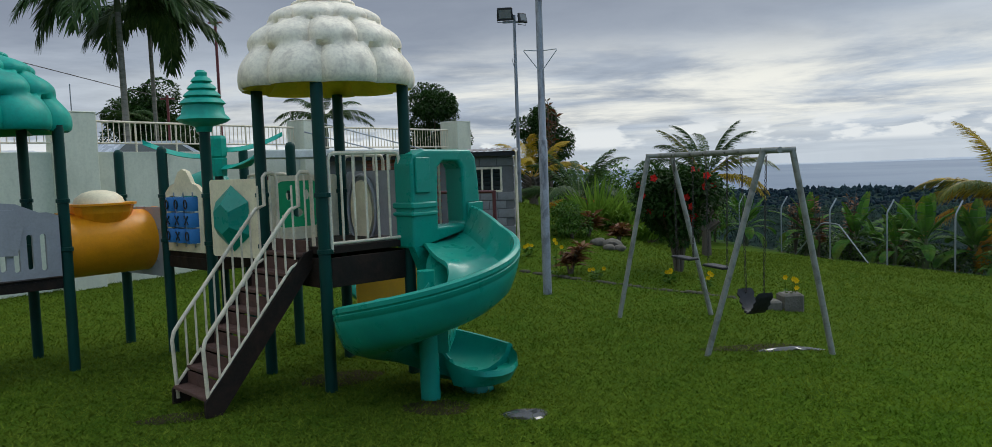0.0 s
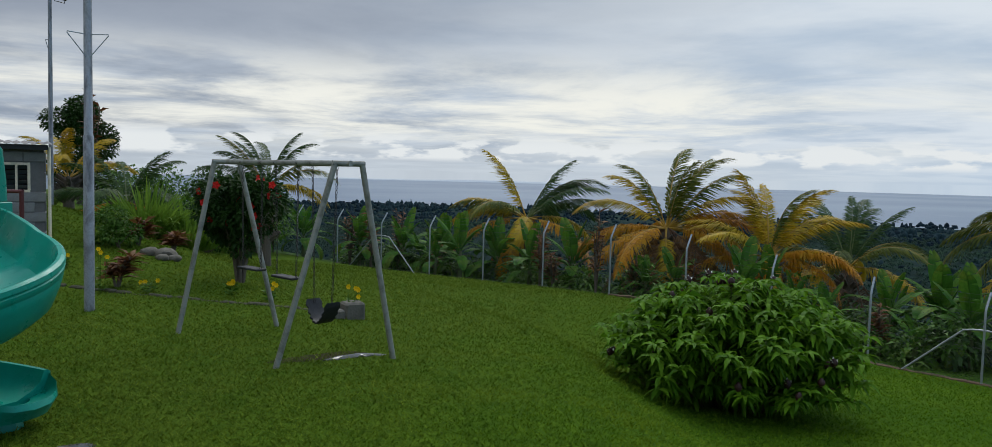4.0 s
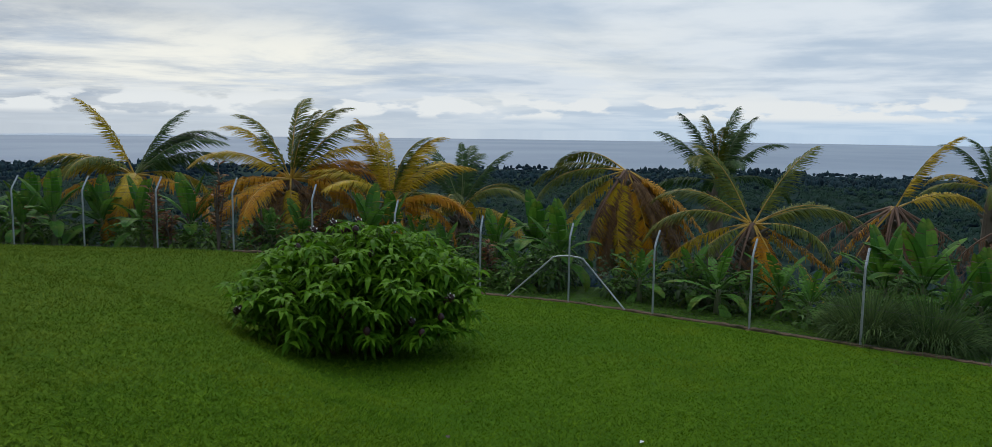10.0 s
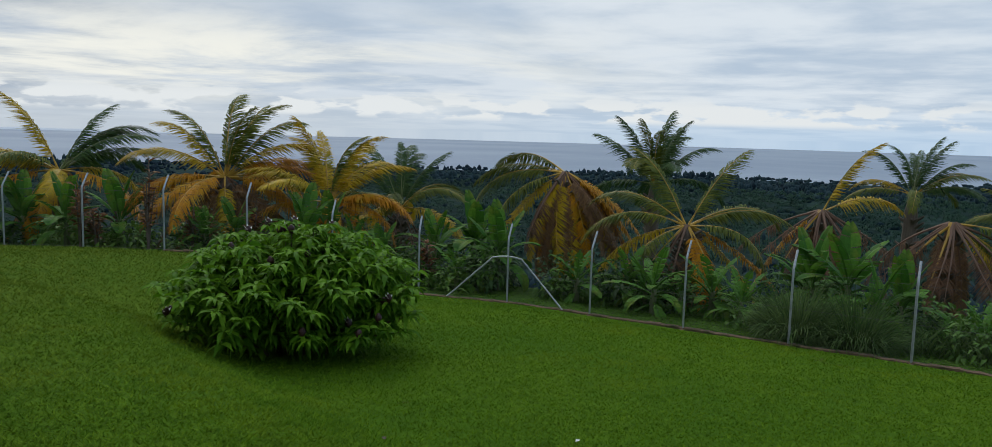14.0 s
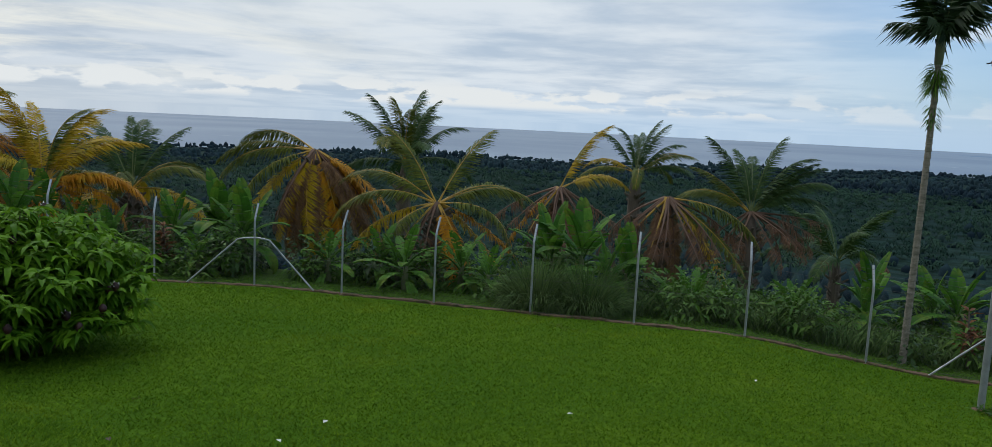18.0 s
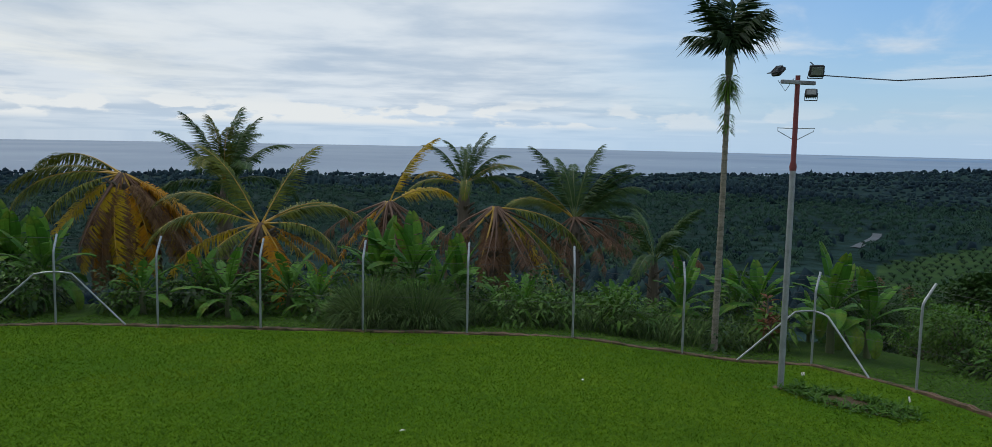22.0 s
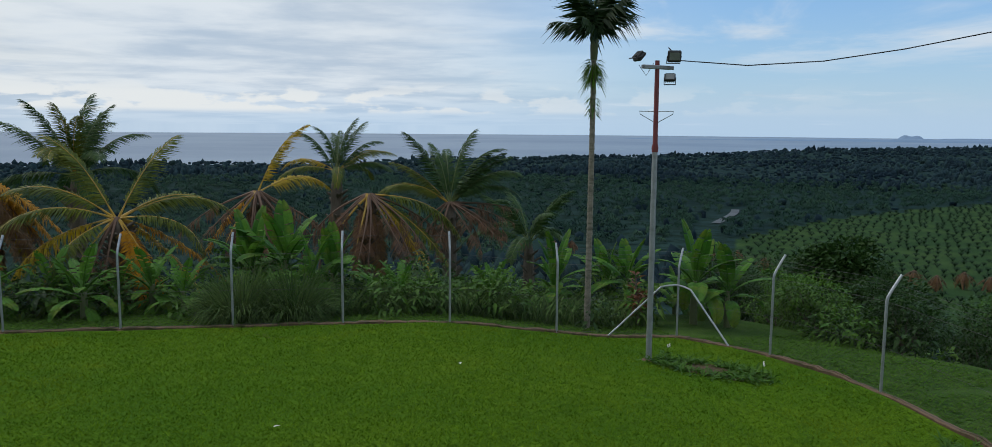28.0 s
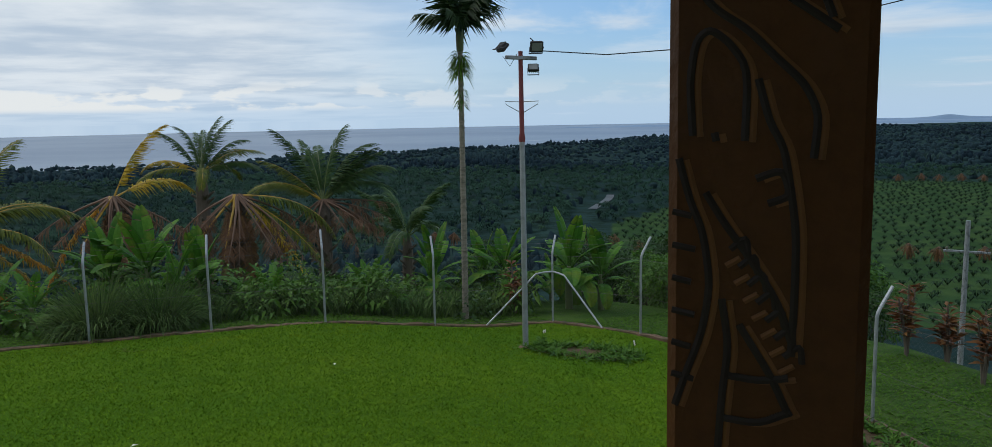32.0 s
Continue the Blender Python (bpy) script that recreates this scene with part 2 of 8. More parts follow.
def blade_mat():
    """Mown blades: bright and yellowish patches, darker clover-like mottling."""
    t = Tree("lawn_blade", 0.85, 0.0, 0.05)
    c = t.mix(t.island(), (0.048, 0.118, 0.005), (0.128, 0.215, 0.010))
    c = t.mix(t.ramp(t.noise(0.5, 4, 0.6), 0.5, 0.68, 0.0, 0.7), c, (0.150, 0.205, 0.010))
    c = t.mix(t.turf(), c, t.mix(t.island(), (0.068, 0.104, 0.010), (0.170, 0.208, 0.026)))
    c = t.mix(t.ramp(t.noise(1.7, 6, 0.7, 0.4), 0.48, 0.66, 0.0, 0.6), c, (0.046, 0.110, 0.006))
    c = t.mix(t.ramp(t.noise(7.0, 4, 0.65), 0.52, 0.66, 0.0, 0.6), c, (0.032, 0.076, 0.005))
    c = t.mix(t.ramp(t.noise(26.0, 3, 0.65), 0.54, 0.68, 0.0, 0.6), c, (0.024, 0.054, 0.004))
    return t.leafy(c, 0.25).mat


def water_mat():
    t = Tree("sea_water", 0.55, 0.0, 0.22)
    c = t.mix(t.ramp(t.noise(0.0014, 6, 0.6, 0.4, (1, 1, 1)), 0.35, 0.65), (0.125, 0.168, 0.222), (0.172, 0.216, 0.265))
    c = t.mix(t.ramp(t.noise(0.012, 6, 0.7), 0.60, 0.78, 0.0, 0.5), c, (0.42, 0.46, 0.48))
    t.color(c)
    t.bump(t.noise(0.05, 5, 0.6), 0.5, 1.5)
    return t.mat


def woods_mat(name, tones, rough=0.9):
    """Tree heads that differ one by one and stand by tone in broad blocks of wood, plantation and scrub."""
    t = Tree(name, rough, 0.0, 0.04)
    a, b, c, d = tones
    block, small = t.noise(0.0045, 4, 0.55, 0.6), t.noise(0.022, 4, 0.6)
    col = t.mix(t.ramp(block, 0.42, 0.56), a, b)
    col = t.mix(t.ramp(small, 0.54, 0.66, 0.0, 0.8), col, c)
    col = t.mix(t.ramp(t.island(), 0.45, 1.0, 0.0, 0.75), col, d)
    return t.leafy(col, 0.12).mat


GRASS = lawn_mat()
WATER = water_mat()
GALV = worn("galvanised_steel", (0.34, 0.36, 0.37), (0.20, 0.21, 0.21), 0.5, 4.0, 50, 0.55, 0.1, 0.7)
GALV_WORN = worn("weathered_galvanised_pole", (0.30, 0.315, 0.33), (0.07, 0.07, 0.075), 0.6, 7.0, 40, 0.35, 0.15, 0.9, streak=(1, 1, 0.35))
SWING_PAINT = worn("grey_swing_pipe", (0.27, 0.27, 0.235), (0.12, 0.12, 0.09), 0.6, 7.0, 60, 0.1, 0.1, 0.9, 0.25)
POST_GREEN = worn("dark_green_enamel", (0.004, 0.044, 0.034), (0.004, 0.028, 0.023), 0.42, 3.0, 50, 0.0, 0.05, 0.5, 0.18)
TEAL = worn("teal_plastic", (0.002, 0.270, 0.185), (0.003, 0.18, 0.13), 0.34, 2.2, 40, 0.0, 0.04, 0.5, 0.34, depth=0.003)
TEAL_ROOF = worn("faded_teal_plastic", (0.003, 0.34, 0.245), (0.015, 0.18, 0.14), 0.5, 3.0, 30, 0.0, 0.1, 0.6, 0.22)
WHITE_ROOF = worn("chalky_white_plastic", (0.92, 0.82, 0.63), (0.30, 0.22, 0.16), 0.6, 6.5, 34, 0.0, 0.08, 0.42, 0.25)
YELLOW = worn("yellow_plastic_lining", (0.95, 0.66, 0.03), (0.62, 0.42, 0.02), 0.5, 3.0, 30)
CREAM = worn("cream_plastic_panel", (0.84, 0.73, 0.48), (0.44, 0.36, 0.22), 0.5, 2.5, 30, 0.0, 0.06, 0.5)
RAIL_WHITE = worn("off_white_rail_paint", (0.76, 0.66, 0.48), (0.32, 0.26, 0.18), 0.5, 6.0, 60, 0.0, 0.05, 0.55)
GREY_PANEL = worn("grey_moulded_plastic", (0.34, 0.33, 0.33), (0.22, 0.21, 0.20), 0.5, 2.5, 40)
ORANGE = worn("orange_plastic", (0.90, 0.34, 0.010), (0.66, 0.22, 0.008), 0.4, 2.5, 40)
BLUE = worn("blue_plastic", (0.030, 0.19, 0.46), (0.02, 0.11, 0.28), 0.4, 4.0, 50)
BLACK_STEEL = worn("black_deck_steel", (0.018, 0.014, 0.011), (0.055, 0.030, 0.020), 0.6, 4.0, 40, 0.0, 0.15, 0.6, 0.12)
STEP_RUST = worn("rust_brown_steps", (0.110, 0.060, 0.045), (0.045, 0.028, 0.022), 0.75, 5.0, 40, 0.0, 0.2, 0.6, 0.15)
RED_PAINT = worn("red_oxide_paint", (0.17, 0.032, 0.032), (0.12, 0.03, 0.025), 0.5, 5.0, 40)
MAROON = worn("maroon_pipe", (0.10, 0.020, 0.018), (0.05, 0.02, 0.015), 0.5, 5.0, 40)
CONCRETE = worn("weathered_concrete", (0.30, 0.28, 0.24), (0.10, 0.10, 0.075), 0.85, 2.0, 25, 0.0, 0.3, 0.85)
KERB = worn("red_brown_concrete_strip", (0.145, 0.094, 0.062), (0.032, 0.036, 0.014), 0.95, 2.6, 25, 0.0, 0.4, 1.0, 0.1, depth=0.03)
WALL_GREEN = worn("pale_green_wall_paint", (0.63, 0.63, 0.49), (0.36, 0.37, 0.28), 0.8, 1.2, 18, 0.0, 0.12, 0.55, streak=(1, 1, 0.4))
BLOCKWORK = worn("grey_concrete_block", (0.22, 0.215, 0.205), (0.12, 0.115, 0.105), 0.9, 3.0, 30, 0.0, 0.35, 0.6)
MORTAR = worn("grey_mortar", (0.15, 0.145, 0.14), (0.09, 0.088, 0.08), 0.95, 3.0, 40)
BRICK = worn("red_brick", (0.25, 0.085, 0.050), (0.14, 0.05, 0.035), 0.85, 5.0, 40)
BLACK_RUBBER = worn("black_rubber", (0.010, 0.010, 0.011), (0.03, 0.03, 0.03), 0.6, 6.0, 50)
CHAIN_DARK = worn("dark_rusty_chain", (0.05, 0.045, 0.04), (0.02, 0.015, 0.012), 0.6, 20.0, 60, 0.5)
EDGING = worn("mossy_edging_block", (0.085, 0.078, 0.058), (0.030, 0.034, 0.016), 0.95, 5.0, 30, 0.0, 0.4, 0.9, 0.08, depth=0.03)
STONE = worn("garden_stone", (0.13, 0.115, 0.09), (0.05, 0.048, 0.036), 0.9, 4.0, 30, 0.0, 0.4, 0.7, depth=0.03)
MUD = worn("wet_mud", (0.042, 0.034, 0.016), (0.020, 0.026, 0.007), 0.95, 5.0, 30, 0.0, 0.6, 0.9, 0.05, depth=0.03)
EARTH = worn("dry_brown_earth", (0.085, 0.058, 0.036), (0.035, 0.028, 0.016), 0.95, 5.0, 30, 0.0, 0.6, 0.9, 0.05, depth=0.04)
PUDDLE = worn("puddle_water", (0.035, 0.034, 0.026), (0.025, 0.025, 0.02), 0.04, 1.0, 20, 0.0, 0.0, 0.3, 0.8)
BARK = worn("grey_brown_bark", (0.12, 0.095, 0.07), (0.05, 0.04, 0.03), 0.9, 5.0, 30, 0.0, 0.6, 0.7, streak=(1, 1, 0.25), depth=0.03)
PALM_BARK = worn("pale_ringed_palm_trunk", (0.23, 0.205, 0.16), (0.07, 0.07, 0.045), 0.85, 4.0, 30, 0.0, 0.4, 0.8, streak=(1, 1, 2.5))
WIRE = worn("dull_fence_wire", (0.085, 0.085, 0.08), (0.04, 0.036, 0.03), 0.7, 5.0, 50)
WOOD_DARK = worn("oiled_dark_wood", (0.082, 0.034, 0.011), (0.028, 0.012, 0.005), 0.55, 9.0, 60, 0.0, 0.25, 0.9, 0.14, streak=(1, 1, 0.10))
LAMP_BLACK = worn("black_lamp_housing", (0.012, 0.012, 0.013), (0.03, 0.03, 0.03), 0.45, 6.0, 50)
LAMP_GLASS = worn("grey_lamp_glass", (0.16, 0.17, 0.16), (0.10, 0.10, 0.09), 0.12, 6.0, 50, 0.0, 0.0, 0.4, 0.6)

F_GREEN = leaf_mat("oil_palm_green", (0.028, 0.066, 0.018), (0.074, 0.126, 0.028))
F_YELLOW = leaf_mat("oil_palm_yellowing", (0.36, 0.26, 0.018), (0.58, 0.37, 0.016), (0.24, 0.22, 0.020))
F_OLIVE = leaf_mat("oil_palm_olive", (0.072, 0.100, 0.016), (0.185, 0.190, 0.020), (0.055, 0.085, 0.016))
F_ORANGE = leaf_mat("oil_palm_orange", (0.56, 0.26, 0.013), (0.40, 0.16, 0.014), (0.38, 0.27, 0.018))
F_BROWN = leaf_mat("oil_palm_dead_brown", (0.245, 0.138, 0.060), (0.125, 0.070, 0.035))
RACHIS_Y = worn("yellow_leaf_stalk", (0.42, 0.25, 0.03), (0.12, 0.07, 0.02), 0.5)
RACHIS_G = worn("green_leaf_stalk", (0.10, 0.13, 0.03), (0.06, 0.07, 0.02), 0.5)
RACHIS_B = worn("brown_leaf_stalk", (0.13, 0.065, 0.035), (0.07, 0.035, 0.02), 0.8)
L_BANANA = leaf_mat("banana_leaf", (0.028, 0.100, 0.012), (0.100, 0.228, 0.024), (0.17, 0.20, 0.025), 0.3, 0.55, 0.0, 0.10)
L_BUSH = leaf_mat("ginger_bush_leaf", (0.046, 0.128, 0.006), (0.125, 0.255, 0.012), None, 0.35, 0.55, 0.0, 0.08)
L_DARK = leaf_mat("dark_tree_leaf", (0.018, 0.050, 0.010), (0.038, 0.080, 0.014))
L_MID = leaf_mat("shrub_leaf", (0.040, 0.105, 0.012), (0.092, 0.180, 0.020))
L_LIGHT = leaf_mat("light_green_leaf", (0.060, 0.135, 0.018), (0.11, 0.19, 0.024))
L_RED = leaf_mat("red_ti_leaf", (0.130, 0.044, 0.022), (0.21, 0.105, 0.030), (0.060, 0.062, 0.018))
L_GRASSY = leaf_mat("long_grass_blade", (0.040, 0.088, 0.022), (0.135, 0.200, 0.060), None, 0.3, 0.7, 0.0, 0.06)
L_LAWN = blade_mat()
# bluish tones of these two put the plain's distance haze into leaf colour
L_FAR = woods_mat("haze_tinted_far_canopy", ((0.011, 0.024, 0.033), (0.020, 0.040, 0.046), (0.028, 0.054, 0.046), (0.007, 0.014, 0.021)))
L_PALMS = woods_mat("haze_tinted_palm", ((0.011, 0.031, 0.023), (0.020, 0.049, 0.031), (0.032, 0.064, 0.034), (0.006, 0.018, 0.010)), 0.75)
L_ROUGH = leaf_mat("rough_grass_blade", (0.044, 0.106, 0.012), (0.094, 0.172, 0.022), None, 0.35, 0.8, 0.0, 0.05)
L_STRAP = leaf_mat("strap_leaf", (0.11, 0.21, 0.022), (0.20, 0.31, 0.04), None, 0.4)
L_BETEL = leaf_mat("betel_palm_leaf", (0.014, 0.034, 0.012), (0.030, 0.058, 0.016))
F_DEAD = leaf_mat("withered_palm_leaflet", (0.19, 0.105, 0.062), (0.11, 0.062, 0.040), None, 0.2, 0.85, 0.0, 0.05)
RACHIS_DEAD = worn("withered_leaf_stalk", (0.135, 0.078, 0.05), (0.12, 0.07, 0.045), 0.8, 3.0, 40)
L_YOUNG = leaf_mat("young_palm", (0.007, 0.022, 0.008), (0.015, 0.036, 0.010), None, 0.1, 0.8)
FLOWER_RED = leaf_mat("red_petal", (0.55, 0.025, 0.015), (0.45, 0.012, 0.01))
FLOWER_YELLOW = leaf_mat("yellow_petal", (0.75, 0.52, 0.01), (0.70, 0.42, 0.01))
FLOWER_WHITE = leaf_mat("white_petal", (0.75, 0.74, 0.70), (0.68, 0.64, 0.6))
BRACT = worn("dark_maroon_bract", (0.035, 0.010, 0.009), (0.015, 0.006, 0.005), 0.6)


# ---- mesh helpers ----
class Mesh:
    """Gathers points and faces for one mesh."""

    def __init__(self):
        self.v, self.f, self.n = [], [], 0

    def add(self, verts, faces):
        verts = np.asarray(verts, float).reshape(-1, 3)
        self.v.append(verts)
        self.f += [tuple(i + self.n for i in face) for face in faces]
        self.n += len(verts)
        return self

    def box(self, centre, size, turn=0.0, bevel=0.0, tilt=None):
        sx, sy, sz = (s / 2 for s in size)
        if bevel:
            b = min(bevel, sx * 0.9, sy * 0.9, sz * 0.9)
            pts, faces = [], []
            for z, k in ((-sz, b), (-sz + b, 0), (sz - b, 0), (sz, b)):
                x, y = sx - k, sy - k
                pts += [(x - b, -y, z), (x, -y + b, z), (x, y - b, z), (x - b, y, z), (-x + b, y, z), (-x, y - b, z), (-x, -y + b, z), (-x + b, -y, z)]
            for r in range(3):
                for i in range(8):
                    j = (i + 1) % 8
                    faces.append((r * 8 + i, r * 8 + j, r * 8 + 8 + j, r * 8 + 8 + i))
            faces += [tuple(range(7, -1, -1)), tuple(range(24, 32))]
        else:
            pts = [(x, y, z) for z in (-sz, sz) for x, y in ((-sx, -sy), (sx, -sy), (sx, sy), (-sx, sy))]
            faces = [(3, 2, 1, 0), (4, 5, 6, 7), (0, 1, 5, 4), (1, 2, 6, 5), (2, 3, 7, 6), (3, 0, 4, 7)]
        pts = np.array(pts)
        if tilt is not None:
            pts = pts @ np.array(tilt).T
        c, s = math.cos(turn), math.sin(turn)
        pts = pts @ np.array([[c, s, 0], [-s, c, 0], [0, 0, 1]])
        return self.add(pts + np.array(centre), faces)

    def tube(self, path, radius, n=8, close=True, flat=1.0):
        path = np.asarray(path, float)
        rad = np.broadcast_to(np.asarray(radius, float), (len(path),))
        tang = np.gradient(path, axis=0)
        tang /= np.linalg.norm(tang, axis=1)[:, None] + 1e-12
        ref = np.array([0, 0, 1.0]) if abs(tang[0][2]) < 0.9 else np.array([1.0, 0, 0])
        side = np.cross(tang[0], ref)
        side /= np.linalg.norm(side)
        a = np.arange(n) * 2 * math.pi / n
        pts, faces = [], []
        for i, p in enumerate(path):
            side = side - tang[i] * (side @ tang[i])
            side /= np.linalg.norm(side)
            other = np.cross(tang[i], side)
            pts.append(p + rad[i] * (np.cos(a)[:, None] * side + flat * np.sin(a)[:, None] * other))
            if i:
                o = (i - 1) * n
                faces += [(o + k, o + (k + 1) % n, o + n + (k + 1) % n, o + n + k) for k in range(n)]
        if close:
            faces += [tuple(range(n - 1, -1, -1)), tuple(range((len(path) - 1) * n, len(path) * n))]
        return self.add(np.concatenate(pts), faces)

    def lathe(self, profile, centre=(0, 0, 0), n=24, wave=None):
        """profile: (radius, z) from bottom to top; wave(angle, step) scales the radius."""
        a = np.arange(n) * 2 * math.pi / n
        pts, faces = [], []
        for i, (r, z) in enumerate(profile):
            rr = r * (wave(a, i / (len(profile) - 1)) if wave else np.ones(n))
            pts.append(np.stack([rr * np.cos(a), rr * np.sin(a), np.full(n, z)], 1))
            if i:
                o = (i - 1) * n
                faces += [(o + k, o + (k + 1) % n, o + n + (k + 1) % n, o + n + k) for k in range(n)]
        faces += [tuple(range(n - 1, -1, -1)), tuple(range((len(profile) - 1) * n, len(profile) * n))]
        return self.add(np.concatenate(pts) + np.array(centre), faces)

    def plate(self, outline, thick, holes=()):
        """A flat plate in the x-z plane with thickness along y; holes are outlines too."""
        bm = bmesh.new()
        edges = []
        for ring in (outline, *holes):
            vs = [bm.verts.new((x, 0, z)) for x, z in ring]
            edges += [bm.edges.new((vs[i], vs[(i + 1) % len(vs)])) for i in range(len(vs))]
        bmesh.ops.triangle_fill(bm, use_beauty=True, use_dissolve=False, edges=edges)
        ext = bmesh.ops.extrude_face_region(bm, geom=bm.faces[:])
        for v in ext["geom"]:
            if isinstance(v, bmesh.types.BMVert):
                v.co.y += thick
        bmesh.ops.recalc_face_normals(bm, faces=bm.faces[:])
        bm.verts.index_update()
        self.add([v.co[:] for v in bm.verts], [tuple(v.index for v in f.verts) for f in bm.faces])
        bm.free()
        return self

    def moved(self, m):
        """All points so far, carried by the pose m."""
        m = np.array(m)
        self.v = [v @ m[:3, :3].T + m[:3, 3] for v in self.v]
        return self

    def data(self, name, mat, smooth=False):
        me = bpy.data.meshes.new(name)
        me.from_pydata(np.concatenate(self.v).tolist(), [], self.f)
        me.materials.append(mat)
        if smooth:
            me.shade_smooth()
            me.set_sharp_from_angle(angle=radians(40))
        return me


def fast_mesh(name, verts, faces, mat):
    """A mesh from arrays of points and of faces with the same number of corners."""
    me = bpy.data.meshes.new(name)
    verts, faces = np.asarray(verts, np.float32), np.asarray(faces, np.int32)
    n, k = faces.shape
    me.vertices.add(len(verts))
    me.vertices.foreach_set("co", verts.ravel())
    me.loops.add(n * k)
    me.loops.foreach_set("vertex_index", faces.ravel())
    me.polygons.add(n)
    me.polygons.foreach_set("loop_start", np.arange(n, dtype=np.int32) * k)
    me.update(calc_edges=True)
    me.materials.append(mat)
    return me


def thing(name, place, label="", category="", group="", kind="", turn=0.0):
    ob = new(name)
    ob.empty_display_size = 0.1
    ob.matrix_basis = pose(*place, 0, 0, turn)
    return tagged(ob, label, category, group, kind)


def top_of(ob):
    while ob.parent:
        ob = ob.parent
    return ob


def part(name, mesh, mat, parent=None, label="", smooth=False, world=False):
    """One mesh object under a thing or under a part; world: its points are given in the world's axes."""
    if isinstance(mesh, Mesh):
        if world and parent:
            mesh.moved(top_of(parent).matrix_basis.inverted())
        mesh = mesh.data(name, mat, smooth)
    ob = new(name, mesh)
    ob.parent = parent
    return tagged(ob, label)


def sheet(name, mesh, mat, label="", category="", kind="structure", smooth=False):
    """A piece of the setting, or stuff."""
    ob = new(name, mesh.data(name, mat, smooth) if isinstance(mesh, Mesh) else mesh)
    return tagged(ob, label, category, "", kind)


def smooth01(x, lo, hi):
    t = np.clip((np.asarray(x, float) - lo) / (hi - lo), 0, 1)
    return t * t * (3 - 2 * t)


# ---- the ground ----
FENCE_BEND, FENCE_FAR = (18.62, 10.35), (9.8, 30.8)
FENCE_LINE = [(4.7, 42.6), FENCE_BEND, (18.5, 3.0), (18.3, -2.0), (18.25, -4.6), (17.9, -7.4), (15.26, -8.41), (12.6, -9.13), (9.58, -9.4), (6.4, -9.6), (-4.0, -10.2)]


def outside(x, y):
    """Signed distance to the fence: below zero on the lawn."""
    x, y = np.asarray(x, float), np.asarray(y, float)
    best = np.full(x.shape, 1e9)
    sign = np.full(x.shape, 1.0)
    for (ax, ay), (bx, by) in zip(FENCE_LINE, FENCE_LINE[1:]):
        ex, ey = bx - ax, by - ay
        t = np.clip(((x - ax) * ex + (y - ay) * ey) / (ex * ex + ey * ey), 0, 1)
        d = np.hypot(x - ax - t * ex, y - ay - t * ey)
        side = np.where((x - ax) * ey - (y - ay) * ex < 0, 1.0, -1.0)
        take = d < best
        best, sign = np.where(take, d, best), np.where(take, side, sign)
    return best * sign


SEA = -46.0


def coast(bearing):
    """How far off the shore lies, by the bearing in degrees."""
    b = np.asarray(bearing, float)
    return 1115 + 140 * smooth01(b, 45, 20) + 170 * smooth01(b, 88, 100) + 150 * smooth01(b, 100, 108) + 1060 * smooth01(b, 108, 130) + 1300 * smooth01(b, 127, 140)


def height(x, y):
    x, y = np.asarray(x, float), np.asarray(y, float)
    bank = 0.75 * smooth01(x - 0.40 * (np.clip(y, 0, 12) - 6) + 0.12 * np.sin(y * 0.8 + 1.0), 4.3, 7.3) * (1 - smooth01(y, 12, 19))
    gentle = 1.65 * np.clip((x - 3.0) / 15.6, 0, 1.0)
    far = 0.8 * smooth01(y, 14, 33) - 1.5 * smooth01(x, 5.0, -0.5) * smooth01(y, 14.5, 24) * smooth01(x, -9.0, -4.5)
    south = 0.5 * smooth01(-y, 1, 6.5)
    dist = np.hypot(x, y)
    near_by = smooth01(dist, 60, 25)
    z = 2.2 - bank - gentle - far - (south + 1.35 * smooth01(-y, 1, 8) * smooth01(x, 16, 3)) * near_by
    r = np.maximum(outside(x, y), 0)
    bearing = np.degrees(np.arctan2(x, y))
    fall = 0.10 * np.minimum(r, 5) + (SEA + 1.0) * -1 * (1 - np.exp(-np.maximum(r - 5, 0) / 95))
    west = smooth01(-x, 4, 30)
    z = z - fall * (1 - 0.97 * west)
    behind = smooth01(np.abs(bearing), 150, 175)
    z = np.where(dist > 200, z * (1 - behind) + behind * 0.0, z)
    sink = smooth01(dist, coast(bearing) - 25, coast(bearing) + 25) * smooth01(bearing, -12, 4)
    return z - 9.0 * sink


def planted(x, y):
    """One inside the young palm plantation on the plain, else zero."""
    d, b = np.hypot(x, y), np.degrees(np.arctan2(x, y))
    return smooth01(b, 115.3, 117.0) * smooth01(d, 150, 175) * (1 - smooth01(d - 375 - 18 * np.clip(b - 116.7, 0, 15), -12, 8))


def ground_z(x, y):
    return float(height(np.array([x]), np.array([y]))[0])


rings = np.concatenate([np.arange(0.01, 34, 0.35), 34 * 1.055 ** np.arange(1, 94)])
rings = rings[rings < 4700]
spokes = 300
ang = np.arange(spokes) * 2 * math.pi / spokes
gx, gy = np.outer(rings, np.sin(ang)).ravel(), np.outer(rings, np.cos(ang)).ravel()
gz = height(gx, gy)
near = np.hypot(gx, gy) < 40
gz += np.where(near, 0.018 * np.sin(gx * 1.7 + 1.3 * np.sin(gy * 0.9)) * np.sin(gy * 1.4 + 0.7), 0)
idx = np.arange(len(rings) * spokes).reshape(len(rings), spokes)
quads = np.stack([idx[:-1], np.roll(idx[:-1], -1, 1), np.roll(idx[1:], -1, 1), idx[1:]], -1).reshape(-1, 4)[:, ::-1]
ground_mesh = fast_mesh("ground", np.stack([gx, gy, gz], 1), quads, GRASS)
ground_mesh.shade_smooth()
